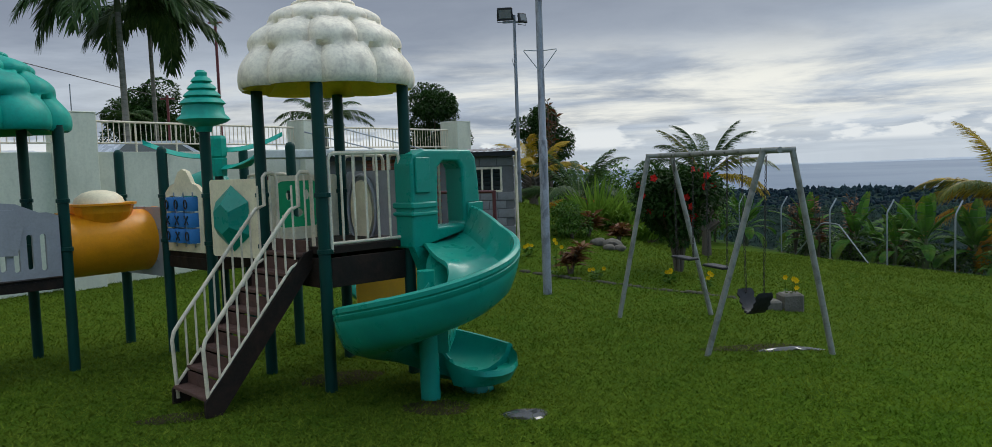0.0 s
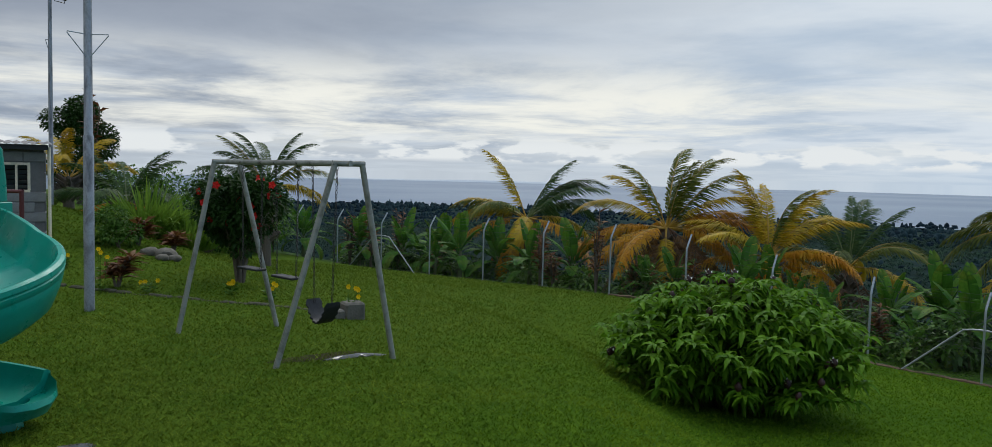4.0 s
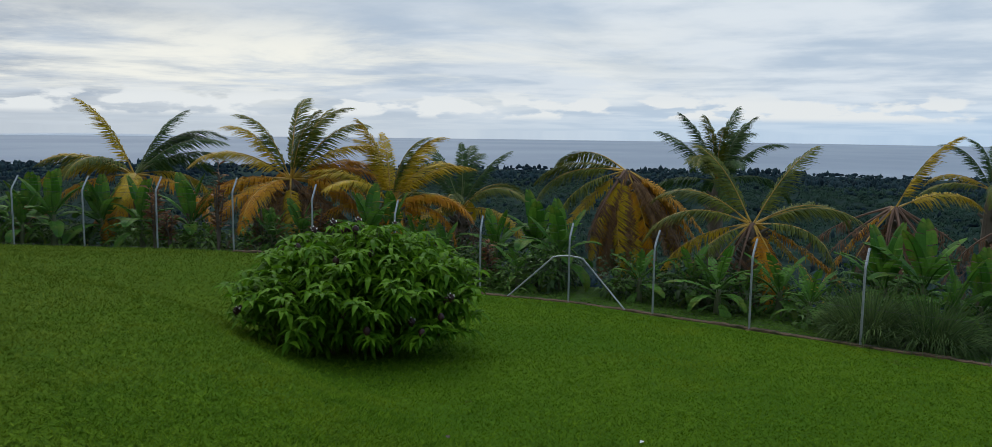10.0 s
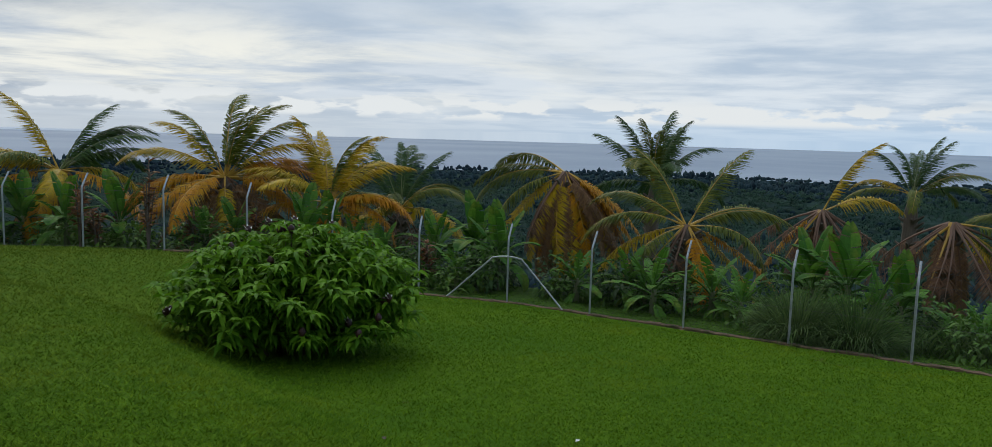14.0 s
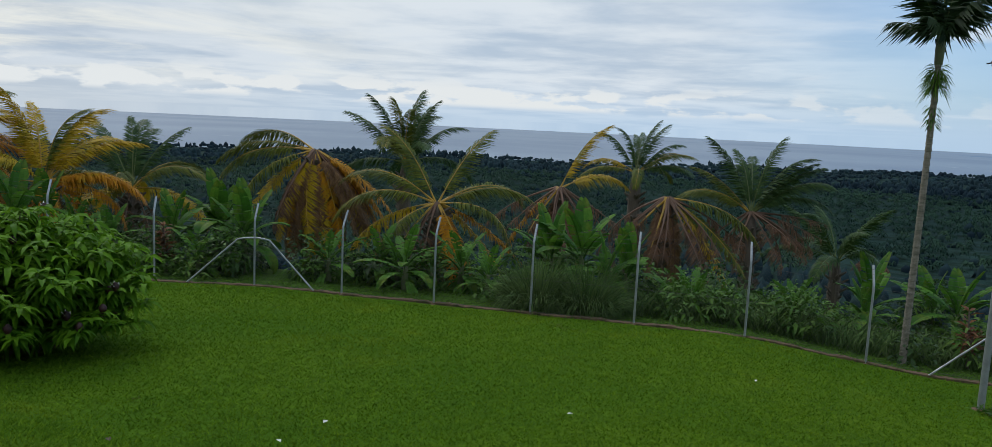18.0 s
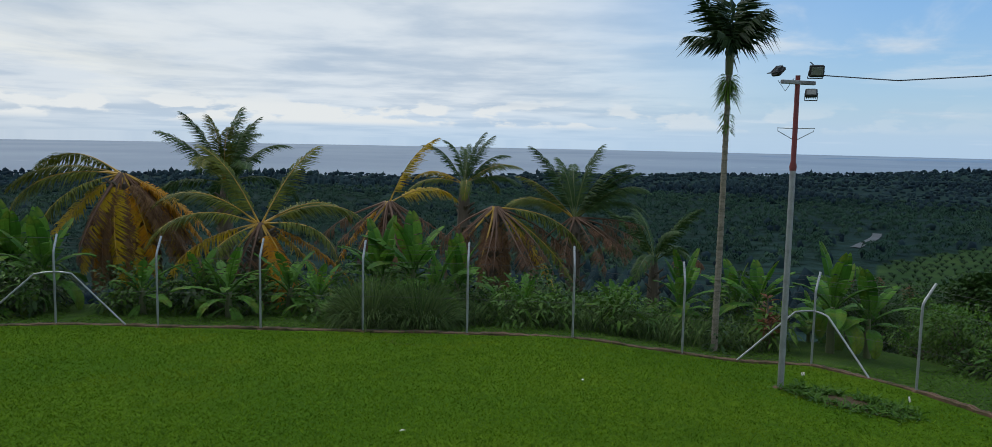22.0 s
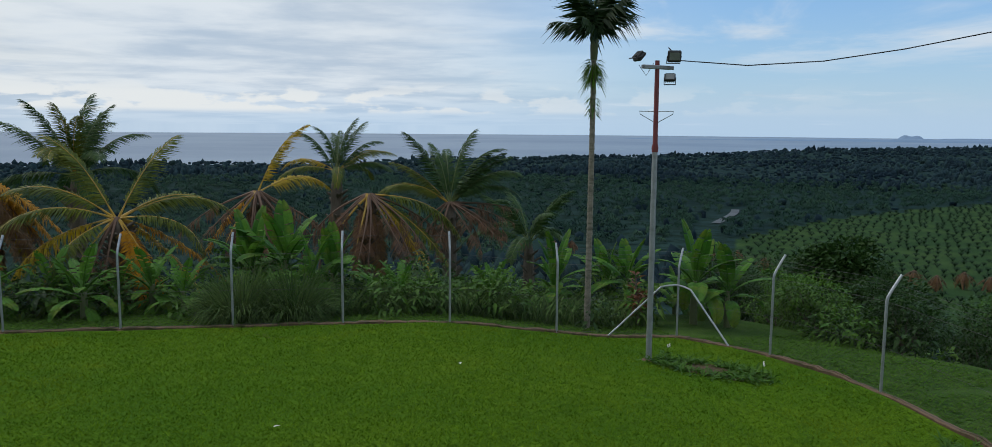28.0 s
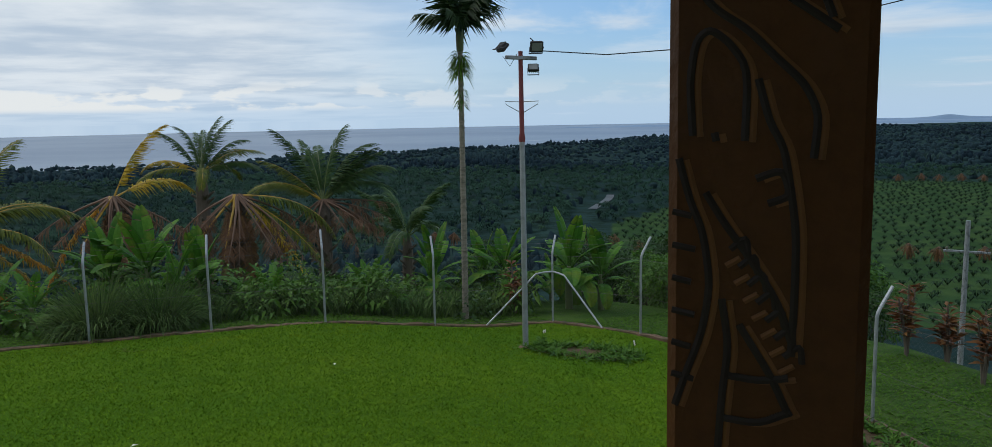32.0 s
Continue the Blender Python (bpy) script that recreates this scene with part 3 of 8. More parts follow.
for key, values in (("inside", -outside(gx, gy)), ("away", outside(gx, gy)), ("planted", planted(gx, gy))):
    ground_mesh.attributes.new(key, "FLOAT", "POINT").data.foreach_set("value", values.astype(np.float32))
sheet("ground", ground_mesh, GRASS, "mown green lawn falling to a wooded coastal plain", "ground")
sea = Mesh()
sea_ring = [(4980 * math.sin(a), 4980 * math.cos(a), SEA) for a in np.arange(96) * 2 * math.pi / 96]
sheet("water", sea.add(sea_ring, [tuple(range(95, -1, -1))]), WATER, "calm grey-blue sea reaching the horizon", "sea")

# ---- fence ----
def unit(a, b):
    d = np.array(b, float) - np.array(a, float)
    return d / np.linalg.norm(d)


along = unit(FENCE_BEND, FENCE_FAR)
POSTS = [tuple(np.array(FENCE_BEND) + along * 2.45 * k) for k in range(12, 0, -1)]
POSTS += [FENCE_BEND, (18.62, 7.92), (18.6, 5.47), (18.5, 3.02), (18.4, 0.55), (18.3, -1.93), (18.25, -4.5), (17.9, -7.4), (15.26, -8.41), (12.6, -9.13), (9.58, -9.4), (6.6, -9.6), (3.8, -9.8), (1.0, -10.0)]
BRACED = {11 - 7: 1, 12: 1, 19: 1}


def fence_post(place, lean, braced):
    """A galvanised post with its top arm bent outwards, and slanting stays where the fence turns."""
    x, y = place
    z = ground_z(x, y)
    ob = thing("fence_post", (x, y, z), "galvanised fence post with bent arm and slanting stays" if braced else "galvanised steel fence post with a bent top arm", "fence post", "posts of the garden fence")
    out = np.array([math.sin(lean), math.cos(lean), 0])
    path = [(0, 0, -0.2), (0, 0, 0.9), (0, 0, 1.68), out * 0.02 + (0, 0, 1.76), out * 0.07 + (0, 0, 1.84), out * 0.30 + (0, 0, 2.14)]
    part("shaft", Mesh().tube(path, 0.027, 8), GALV, ob, smooth=True)
    part("footing", Mesh().lathe([(0.09, -0.15), (0.085, 0.0), (0.06, 0.02)], n=10), KERB, ob)
    return ob, out


for i, p in enumerate(POSTS):
    d = unit(POSTS[max(i - 1, 0)], POSTS[min(i + 1, len(POSTS) - 1)])
    bearing = math.atan2(-d[1], d[0])
    ob, out = fence_post(p, bearing, i in BRACED)
    if i in BRACED:
        for j in (i - 1, i + 1):
            q = POSTS[j]
            e = unit(p, q)
            foot = np.array([e[0] * 1.75, e[1] * 1.75, 0])
            foot[2] = ground_z(p[0] + foot[0], p[1] + foot[1]) - ground_z(*p) - 0.05
            top = np.array([e[0] * 0.06, e[1] * 0.06, 1.28])
            knee = np.array([e[0] * 0.42, e[1] * 0.42, 1.24])
            part("stay", Mesh().tube([(0, 0, 1.28), top, knee * 0.5 + top * 0.5 + (0, 0, 0.01), knee, knee + (foot - knee) * 0.06, foot], 0.022, 8), GALV, ob, smooth=True)


def chain_link(i):
    """Woven wire between two posts: slanting wires both ways, three line wires and three strands on the arms."""
    (ax, ay), (bx, by) = POSTS[i], POSTS[i + 1]
    za, zb = ground_z(ax, ay), ground_z(bx, by)
    L = math.hypot(bx - ax, by - ay)
    ob = thing("chain_link_panel", (ax, ay, za), "chain-link wire mesh stretched between fence posts", "fence mesh", "chain-link panels of the fence")
    e, H, step = np.array([bx - ax, by - ay, zb - za]) / L, 1.66, 0.085
    verts, faces = [], []

    def strip(s0, h0, s1, h1, w):
        a, b = e * s0 + (0, 0, h0), e * s1 + (0, 0, h1)
        nrm = unit((0, 0), (-(h1 - h0), (s1 - s0)))
        o = (e * nrm[0] + np.array((0, 0, nrm[1]))) * w
        k = len(verts)
        verts.extend((a - o, b - o, b + o, a + o))
        faces.append((k, k + 1, k + 2, k + 3))

    for k in np.arange(-H, L, step):
        s0, s1 = max(k, 0), min(k + H, L)
        if s1 - s0 > 0.02:
            strip(s0, 0.03 + s0 - k, s1, 0.03 + s1 - k, 0.0011)
            strip(s0, 0.03 + H - (s0 - k), s1, 0.03 + H - (s1 - k), 0.0011)
    wires = Mesh()
    for h in (0.06, 0.85, 1.68):
        wires.tube([e * 0 + (0, 0, h), e * L + (0, 0, h)], 0.0028, 4)
    part("woven_wire", fast_mesh("woven_wire", np.array(verts), np.array(faces), WIRE), WIRE, ob)["kind"] = "stuff"
    part("line_wire", wires, WIRE, ob)
    d = unit(POSTS[i], POSTS[i + 1])
    out = np.array([-d[1], d[0], 0]) * -1
    for k in (0.35, 0.65, 0.97):
        o = out * 0.30 * k + np.array((0, 0, 1.78 + 0.36 * k))
        part("barbed_strand", Mesh().tube([o, e * L * 0.5 + o - (0, 0, 0.015), e * L + o], 0.0022, 4), WIRE, ob)


for i in range(len(POSTS) - 1):
    chain_link(i)

strip = Mesh()
k_verts, k_faces = [], []
dense = []
for a, b in zip(POSTS[8:], POSTS[9:]):
    for s in np.arange(0, 1, 0.05):
        dense.append(np.array(a) * (1 - s) + np.array(b) * s)
for k, p in enumerate(dense):
    d = unit(dense[max(k - 1, 0)], dense[min(k + 1, len(dense) - 1)])
    n = np.array([-d[1], d[0]])
    z = ground_z(*p)
    wob = 0.035 * noise.noise((p[0] * 0.9, p[1] * 0.9, 0)) + 0.03 * noise.noise((p[0] * 5, p[1] * 5, 2)) + 0.006
    for w, h in ((-0.05 + wob, -0.1), (-0.045 + wob, 0.030 + wob * 0.8), (0.0 + wob, 0.045 + wob * 0.7), (0.02 + wob, 0.012), (0.04 + wob, 0.040 + wob * 0.8), (0.095 + wob, 0.034 + wob * 0.9), (0.10 + wob, -0.1)):
        k_verts.append((*(p + n * w), z + h))
    if k:
        o = (k - 1) * 7
        k_faces += [(o + j, o + j + 1, o + j + 8, o + j + 7) for j in range(6)]
sheet("kerb_strip", strip.add(k_verts, k_faces), KERB, "low worn concrete strip under the fence", "kerb")


# ---- swing set ----
def swing_set():
    z = 2.2
    ob = thing("swing_set", (2.45, 10.3, z), "grey steel pipe A-frame swing set with black seats", "swing set")
    W = dict(parent=ob, world=True)
    front, back = np.array([2.80, 8.85, 4.47]), np.array([1.95, 11.35, 4.467])
    f_l, f_r = np.array([1.98, 8.88, z - 0.1]), np.array([3.42, 8.92, z - 0.1])
    b_l, b_r = np.array([1.30, 11.25, z - 0.1]), np.array([2.62, 11.18, z - 0.1])
    # each end: two legs joined by a short level piece at the top
    for l, r, mid in ((f_l, f_r, front), (b_l, b_r, back)):
        side = unit(l, r)
        for foot, k in ((l, -1), (r, 1)):
            knee = mid + side * 0.16 * k
            part("leg", Mesh().tube([foot, knee - (knee - foot) * 0.02, knee + (0, 0, 0.005)], 0.034, 10), SWING_PAINT, smooth=True, **W)
        part("end_bar", Mesh().tube([mid - side * 0.19, mid + side * 0.19], 0.034, 10), SWING_PAINT, smooth=True, **W)
    part("top_bar", Mesh().tube([front - unit(front, back) * 0.04, back + unit(front, back) * 0.04], 0.036, 10), SWING_PAINT, smooth=True, **W)
    ax = unit(front, back)

    def chain(a, b):
        m = Mesh()
        a, b = np.array(a), np.array(b)
        n = int(np.linalg.norm(b - a) / 0.046)
        d = (b - a) / n
        for k in range(n):
            c = a + d * (k + 0.5)
            s = ax if k % 2 else np.cross(ax, (0, 0, 1))
            t = np.arange(7) * 2 * math.pi / 6
            ring = [c + s * 0.013 * math.cos(u) + d / np.linalg.norm(d) * 0.030 * math.sin(u) for u in t]
            m.tube(ring, 0.0042, 4, close=False)
        return m

    for s, seat_z, kind in ((0.17, 2.64, "belt"), (0.46, 3.05, "board"), (0.76, 3.08, "board")):
        c = front + (back - front) * s
        perp = np.array([-ax[1], ax[0], 0])
        hang = c + perp * 0.0
        tops = [hang - ax * 0.24 - (0, 0, 0.03), hang + ax * 0.24 - (0, 0, 0.03)]
        if kind == "belt":
            lows = [np.array([*(hang - ax * 0.17)[:2], seat_z + 0.16]), np.array([*(hang + ax * 0.17)[:2], seat_z + 0.16])]
            seat = Mesh()
            rows = []
            for u in np.linspace(-1, 1, 19):
                dip = 0.22 * (1 - u * u)
                cen = np.array([*(hang + ax * 0.20 * u)[:2], seat_z + 0.16 - dip + 0.03 * abs(u)])
                wide = 0.105 + 0.014 * math.cos(u * 28)
                rows.append([cen + perp * wide * w + (0, 0, h) for w, h in ((-1, 0.0), (1, 0.0), (1, 0.022), (-1, 0.022))])
            pts = np.array(rows).reshape(-1, 3)
            fs = [(4 * i + j, 4 * i + (j + 1) % 4, 4 * i + 4 + (j + 1) % 4, 4 * i + 4 + j) for i in range(18) for j in range(4)] + [(3, 2, 1, 0), (72, 73, 74, 75)]
            part("belt_seat", seat.add(pts, fs), BLACK_RUBBER, ob, "black rubber belt seat", True, True)
        else:
            lows = [np.array([*(hang - ax * 0.21)[:2], seat_z]), np.array([*(hang + ax * 0.21)[:2], seat_z])]
            part("board_seat", Mesh().box((*hang[:2], seat_z), (0.16, 0.46, 0.03), math.atan2(-ax[0], ax[1]), 0.008), BLACK_RUBBER, ob, "narrow board seat", False, True)
        for a, b in zip(tops, lows):
            part("chain", chain(a, b), CHAIN_DARK, **W)
            part("hook", Mesh().tube([a + (0, 0, 0.06), a + perp * 0.045 + (0, 0, 0.03), a - (0, 0, 0.01)], 0.006, 5), CHAIN_DARK, **W)
    return ob


swing_set()


# ---- palm fronds ----
def frond_mesh(name, length, arch, width, mat, pairs, seed=0, hang=0.5, stalk=0.18, stalk_mat=None, ragged=0.1, bend=1.6, leaf=0.017, thick=0.024):
    """A feather leaf along +x that bends down along its length, with narrow leaflets on both sides that droop."""
    rng = np.random.RandomState(seed)
    s = np.linspace(0, 1, 22)
    angle = arch * (s ** bend)
    px = np.concatenate([[0], np.cumsum(np.cos(-angle[1:]) * length / 21)])
    pz = np.concatenate([[0], np.cumsum(np.sin(-angle[1:]) * length / 21)])
    spine = np.stack([px, 0.03 * length * np.sin(s * 3 + seed) * s, pz], 1)
    m = Mesh()
    m.tube(spine, np.interp(s, [0, 0.15, 1], [thick * 1.9, thick, 0.005]), 5)
    n_stalk = len(m.f)
    gaps = rng.uniform(stalk, 1, 3) if ragged else []
    for u in np.linspace(stalk, 0.995, pairs):
        c = np.array([np.interp(u, s, spine[:, k]) for k in range(3)])
        a = np.interp(u, s, angle)
        t, nrm = np.array([math.cos(a), 0, -math.sin(a)]), np.array([math.sin(a), 0, math.cos(a)])
        w_ = (u - stalk) / (1 - stalk)
        shape = math.sin(math.pi * min(1.0, w_ * 0.78 + 0.19)) ** 0.6
        for side in (-1, 1):
            if rng.rand() < ragged * (3.0 if min(abs(u - g) for g in gaps) < 0.04 else 0.6):
                continue
            ll = width * shape * rng.uniform(0.75, 1.15)
            lift = rng.uniform(-0.25, 0.40)
            d0 = np.array([0, side, 0]) + t * (0.42 + 0.5 * w_ + rng.uniform(-0.2, 0.2)) + nrm * lift
            d0 /= np.linalg.norm(d0)
            down = np.array([0, 0, -1.0]) * (hang + rng.uniform(-0.15, 0.2))
            w = leaf * (0.7 + 0.5 * shape)
            p1 = c + d0 * ll * 0.45 + down * ll * 0.14
            p2 = c + d0 * ll * 0.74 + down * ll * 0.60
            ax = np.cross(d0, nrm)
            ax /= np.linalg.norm(ax) + 1e-9
            m.add([c - ax * w * 0.5, c + ax * w * 0.5, p1 + ax * w, p1 - ax * w, p2], [(0, 1, 2, 3), (3, 2, 4)])
    me = m.data(name, mat)
    if stalk_mat:
        me.materials.append(stalk_mat)
        flags = np.zeros(len(me.polygons), np.int32)
        flags[:n_stalk] = 1
        me.polygons.foreach_set("material_index", flags)
    return me


FRONDS = {}
for key, mat, stalk in (("green", F_GREEN, RACHIS_G), ("yellow", F_YELLOW, RACHIS_Y), ("olive", F_OLIVE, RACHIS_Y), ("orange", F_ORANGE, RACHIS_Y), ("brown", F_BROWN, RACHIS_B)):
    for v in range(2):
        FRONDS["up", key, v] = frond_mesh("frond_up", 3.4, (0.7, 1.2)[v], 0.64, mat, 130, 10 + v, 1.05, 0.14, stalk, 0.08, (2.2, 2.6)[v])
        FRONDS["arch", key, v] = frond_mesh("frond_arch", 3.6, (1.15, 1.5)[v], 0.62, mat, 130, 20 + v, 1.1, 0.16, stalk, 0.08, 1.7)
        FRONDS["hang", key, v] = frond_mesh("frond_hang", 3.5, 0.6, 0.55, mat, 120, 30 + v, 0.5, 0.14, stalk, 0.15, 0.9)
for v in range(3):
    FRONDS["dead", "brown", v] = frond_mesh("withered_frond", 3.0, (0.55, 0.9, 0.35)[v], 0.55, F_DEAD, 70, 40 + v, 1.3, 0.34, RACHIS_DEAD, 0.35, 1.2, 0.012, 0.042)
    FRONDS["broad", "green", v] = frond_mesh("broad_frond", 2.7, (1.5, 1.9, 2.2)[v], 0.78, F_GREEN, 66, 60 + v, 1.1, 0.10, RACHIS_G, 0.06, 1.3, 0.040, 0.02)
    FRONDS["bare", "brown", v] = frond_mesh("bare_stalk", 2.2, (0.5, 0.8, 0.3)[v], 0.35, F_DEAD, 22, 50 + v, 1.3, 0.6, (RACHIS_DEAD, RACHIS_DEAD, RACHIS_Y)[v], 0.4, 1.2, 0.012, 0.045)


def oil_palm(place, fronds, trunk=3.0, size=1.0, label="", seed=0, radius=0.28, face=0.0):
    """place: the crown's heart. fronds: rows of (count, kind, colour, rise in degrees, spread in degrees, bearing or None); bearings count from face."""
    rng = np.random.RandomState(seed)
    x, y, z = place
    base = min(ground_z(x, y) - 0.1, z - trunk)
    ob = thing("oil_palm", (x, y, base), label or "oil palm with green and yellowing feather fronds", "palm tree", "oil palms beyond the fence")
    h = z - base
    prof = [(radius * 1.25, 0), (radius * 1.05, 0.3 * h), (radius * 1.0, 0.75 * h), (radius * 0.85, 0.92 * h), (radius * 0.45, h - 0.04), (0.02, h + 0.06)]
    tr = Mesh().lathe(prof, n=12)
    for k in range(46):
        a, u = rng.rand() * 6.28, rng.uniform(0.35, 0.93)
        r = radius * 1.0
        c = np.array([math.cos(a) * r, math.sin(a) * r, u * h])
        o = np.array([math.cos(a), math.sin(a), 0.7]) * rng.uniform(0.14, 0.3)
        tr.tube([c - o * 0.3, c + o * 0.5, c + o], [0.07, 0.055, 0.035], 5)
    part("trunk", tr, BARK, ob)
    heart = Matrix.Translation((0, 0, h))
    for count, kind, colour, rise, spread, bearing in fronds:
        for k in range(count):
            b = face + (bearing or 0) + (rng.uniform(-spread, spread) if spread else 0)
            if bearing is None:
                b = 360 * (k + rng.rand() * 0.6) / count + seed * 37
            e = rise + rng.uniform(-7, 7)
            f = new("frond", FRONDS[kind, colour, rng.randint(3 if kind in ("dead", "bare") else 2)])
            f.parent = ob
            f.matrix_basis = heart @ pose(0, 0, 0, 0, 0, 90 - b) @ pose(0.08 * math.cos(radians(e)), 0, 0, 0, -e, 0) @ pose(0, 0, 0, rng.uniform(-25, 25), 0, 0) @ Matrix.Scale(size * rng.uniform(0.90, 1.08), 4)
    return ob


# bearings below: 0 away from the veranda, 90 to the right of it, 180 towards it, 270 to the left
oil_palm((17.28, 28.32, 2.6), [(1, "up", "yellow", 64, 0, 285), (1, "arch", "yellow", 34, 0, 275), (1, "up", "green", 70, 0, 80), (2, "arch", "green", 58, 10, 75), (2, "arch", "green", 40, 25, 110), (2, "arch", "olive", 30, 30, 250), (3, "arch", "green", 30, 60, 0), (3, "arch", "yellow", 12, 0, None), (4, "arch", "orange", -8, 0, None), (2, "hang", "orange", -38, 0, None), (4, "dead", "brown", -45, 0, None), (6, "hang", "brown", -58, 0, None)], 4.0, 1.05, "sparse oil palm with one tall yellow frond", 1, 0.28, 31)
oil_palm((18.88, 21.53, 2.65), [(1, "up", "olive", 76, 0, 285), (1, "up", "olive", 86, 0, 20), (1, "up", "olive", 68, 0, 85), (1, "up", "yellow", 58, 0, 270), (1, "up", "olive", 56, 0, 100), (1, "up", "olive", 66, 30, 180), (1, "up", "olive", 64, 60, 0), (1, "arch", "yellow", 44, 15, 90), (1, "arch", "yellow", 40, 15, 265), (2, "arch", "orange", 26, 15, 95), (2, "arch", "orange", 12, 15, 265), (1, "arch", "orange", 0, 0, 235), (1, "hang", "yellow", -34, 0, 182), (2, "arch", "orange", -10, 15, 110), (5, "arch", "orange", 4, 0, None), (2, "hang", "brown", -20, 15, 255), (2, "hang", "brown", -24, 20, 110), (8, "hang", "brown", -44, 0, None), (5, "hang", "brown", -66, 0, None)], 4.0, 0.98, "tall oil palm, olive above and orange below", 2, 0.28, 41)
oil_palm((20.56, 18.41, 1.9), [(1, "up", "yellow", 82, 0, 250), (1, "up", "yellow", 66, 0, 95), (1, "up", "olive", 74, 0, 120), (3, "up", "yellow", 62, 50, 0), (2, "arch", "yellow", 48, 25, 90), (3, "arch", "yellow", 40, 30, 230), (3, "arch", "orange", 22, 30, 120), (4, "arch", "orange", 4, 0, None), (3, "hang", "orange", -30, 0, None), (7, "hang", "brown", -56, 0, None)], 3.6, 0.9, "yellowing oil palm leaning fronds over its neighbours", 3, 0.28, 48)
oil_palm((24.09, 18.0, 1.5), [(2, "up", "green", 74, 60, 0), (4, "up", "green", 58, 0, None), (5, "arch", "olive", 34, 0, None), (4, "arch", "yellow", 6, 0, None), (4, "dead", "brown", -50, 0, None)], 3.6, 0.9, "green oil palm among banana plants", 4, 0.28, 53)
oil_palm((24.48, 11.42, 3.12), [(1, "arch", "olive", 30, 0, 322), (1, "arch", "olive", 12, 0, 282), (1, "arch", "olive", 2, 0, 268), (1, "arch", "olive", -6, 0, 252), (1, "hang", "yellow", -58, 0, 172), (1, "hang", "yellow", -46, 0, 228), (1, "hang", "yellow", -34, 0, 252), (1, "hang", "yellow", -56, 0, 205), (1, "hang", "orange", -60, 0, 190), (1, "hang", "orange", -52, 0, 240), (1, "hang", "yellow", -40, 0, 118), (1, "hang", "orange", -54, 0, 140), (3, "hang", "orange", -30, 14, 96), (1, "hang", "orange", -20, 0, 88), (18, "hang", "brown", -58, 0, None), (16, "hang", "brown", -72, 0, None), (7, "hang", "brown", -40, 40, 100), (4, "dead", "brown", -46, 30, 240)], 4.2, 1.0, "dying oil palm with a skirt of hanging orange fronds", 5, 0.28, 65)
oil_palm((31.25, 10.56, 2.5), [(1, "up", "green", 86, 0, 30), (1, "up", "green", 74, 0, 90), (1, "up", "green", 66, 0, 272), (1, "up", "green", 52, 0, 262), (1, "up", "green", 54, 0, 92), (2, "up", "olive", 70, 20, 190), (3, "up", "green", 62, 60, 0), (2, "arch", "olive", 48, 20, 200), (3, "arch", "green", 38, 0, None), (4, "arch", "green", 14, 0, None)], 5.0, 0.93, "dark green oil palm behind a dying one", 6, 0.28, 71)
oil_palm((23.96, 7.03, 1.72), [(1, "up", "olive", 62, 0, 78), (1, "arch", "olive", 38, 0, 276), (1, "arch", "olive", 30, 0, 255), (1, "up", "olive", 60, 0, 290), (1, "arch", "olive", 26, 0, 92), (1, "arch", "olive", 36, 0, 70), (1, "arch", "olive", 12, 0, 115), (1, "arch", "yellow", -6, 0, 262), (1, "arch", "olive", -14, 0, 230), (1, "hang", "orange", -14, 0, 100), (1, "hang", "orange", -30, 0, 140), (1, "hang", "orange", -36, 0, 152), (1, "hang", "yellow", -30, 0, 95), (3, "bare", "brown", -40, 50, 190), (5, "dead", "brown", -50, 0, None), (3, "hang", "brown", -62, 60, 130)], 3.0, 0.94, "sparse oil palm with bare yellow stalks", 7, 0.28, 74)
oil_palm((28.31, 3.74, 2.1), [(1, "up", "yellow", 66, 0, 84), (1, "arch", "yellow", 24, 0, 60), (1, "dead", "brown", -18, 0, 265), (1, "dead", "brown", -30, 0, 245), (1, "bare", "brown", -34, 0, 225), (1, "bare", "brown", -42, 0, 200), (2, "dead", "brown", -48, 20, 180), (1, "dead", "brown", -24, 0, 92), (2, "dead", "brown", -38, 30, 120), (5, "dead", "brown", -40, 0, None), (4, "hang", "brown", -62, 0, None), (1, "hang", "orange", -40, 0, 262)], 3.6, 0.95, "dead brown oil palm with one yellow frond", 8, 0.28, 82)
oil_palm((34.04, 1.28, 2.5), [(1, "up", "green", 78, 0, 275), (1, "up", "green", 74, 0, 80), (1, "arch", "yellow", 36, 0, 280), (1, "up", "green", 56, 0, 92), (1, "up", "green", 60, 0, 264), (3, "up", "green", 62, 60, 0), (2, "arch", "olive", 44, 20, 90), (2, "arch", "green", 30, 30, 100), (3, "arch", "olive", 14, 0, None)], 5.0, 0.72, "green oil palm standing further down the slope", 9, 0.28, 88)
oil_palm((28.07, -0.07, 2.0), [(1, "dead", "brown", -12, 0, 270), (1, "dead", "brown", -26, 0, 255), (1, "bare", "brown", -34, 0, 235), (1, "bare", "brown", -46, 0, 200), (1, "bare", "brown", -52, 0, 178), (2, "dead", "brown", -40, 20, 160), (2, "dead", "brown", -34, 20, 125), (1, "arch", "olive", -8, 0, 88), (1, "hang", "olive", -26, 0, 100), (1, "hang", "yellow", -38, 0, 112), (1, "dead", "brown", -16, 0, 85), (6, "dead", "brown", -38, 0, None), (4, "hang", "brown", -58, 0, None)], 3.6, 1.05, "dead oil palm with drooping brown fronds", 10, 0.28, 90)
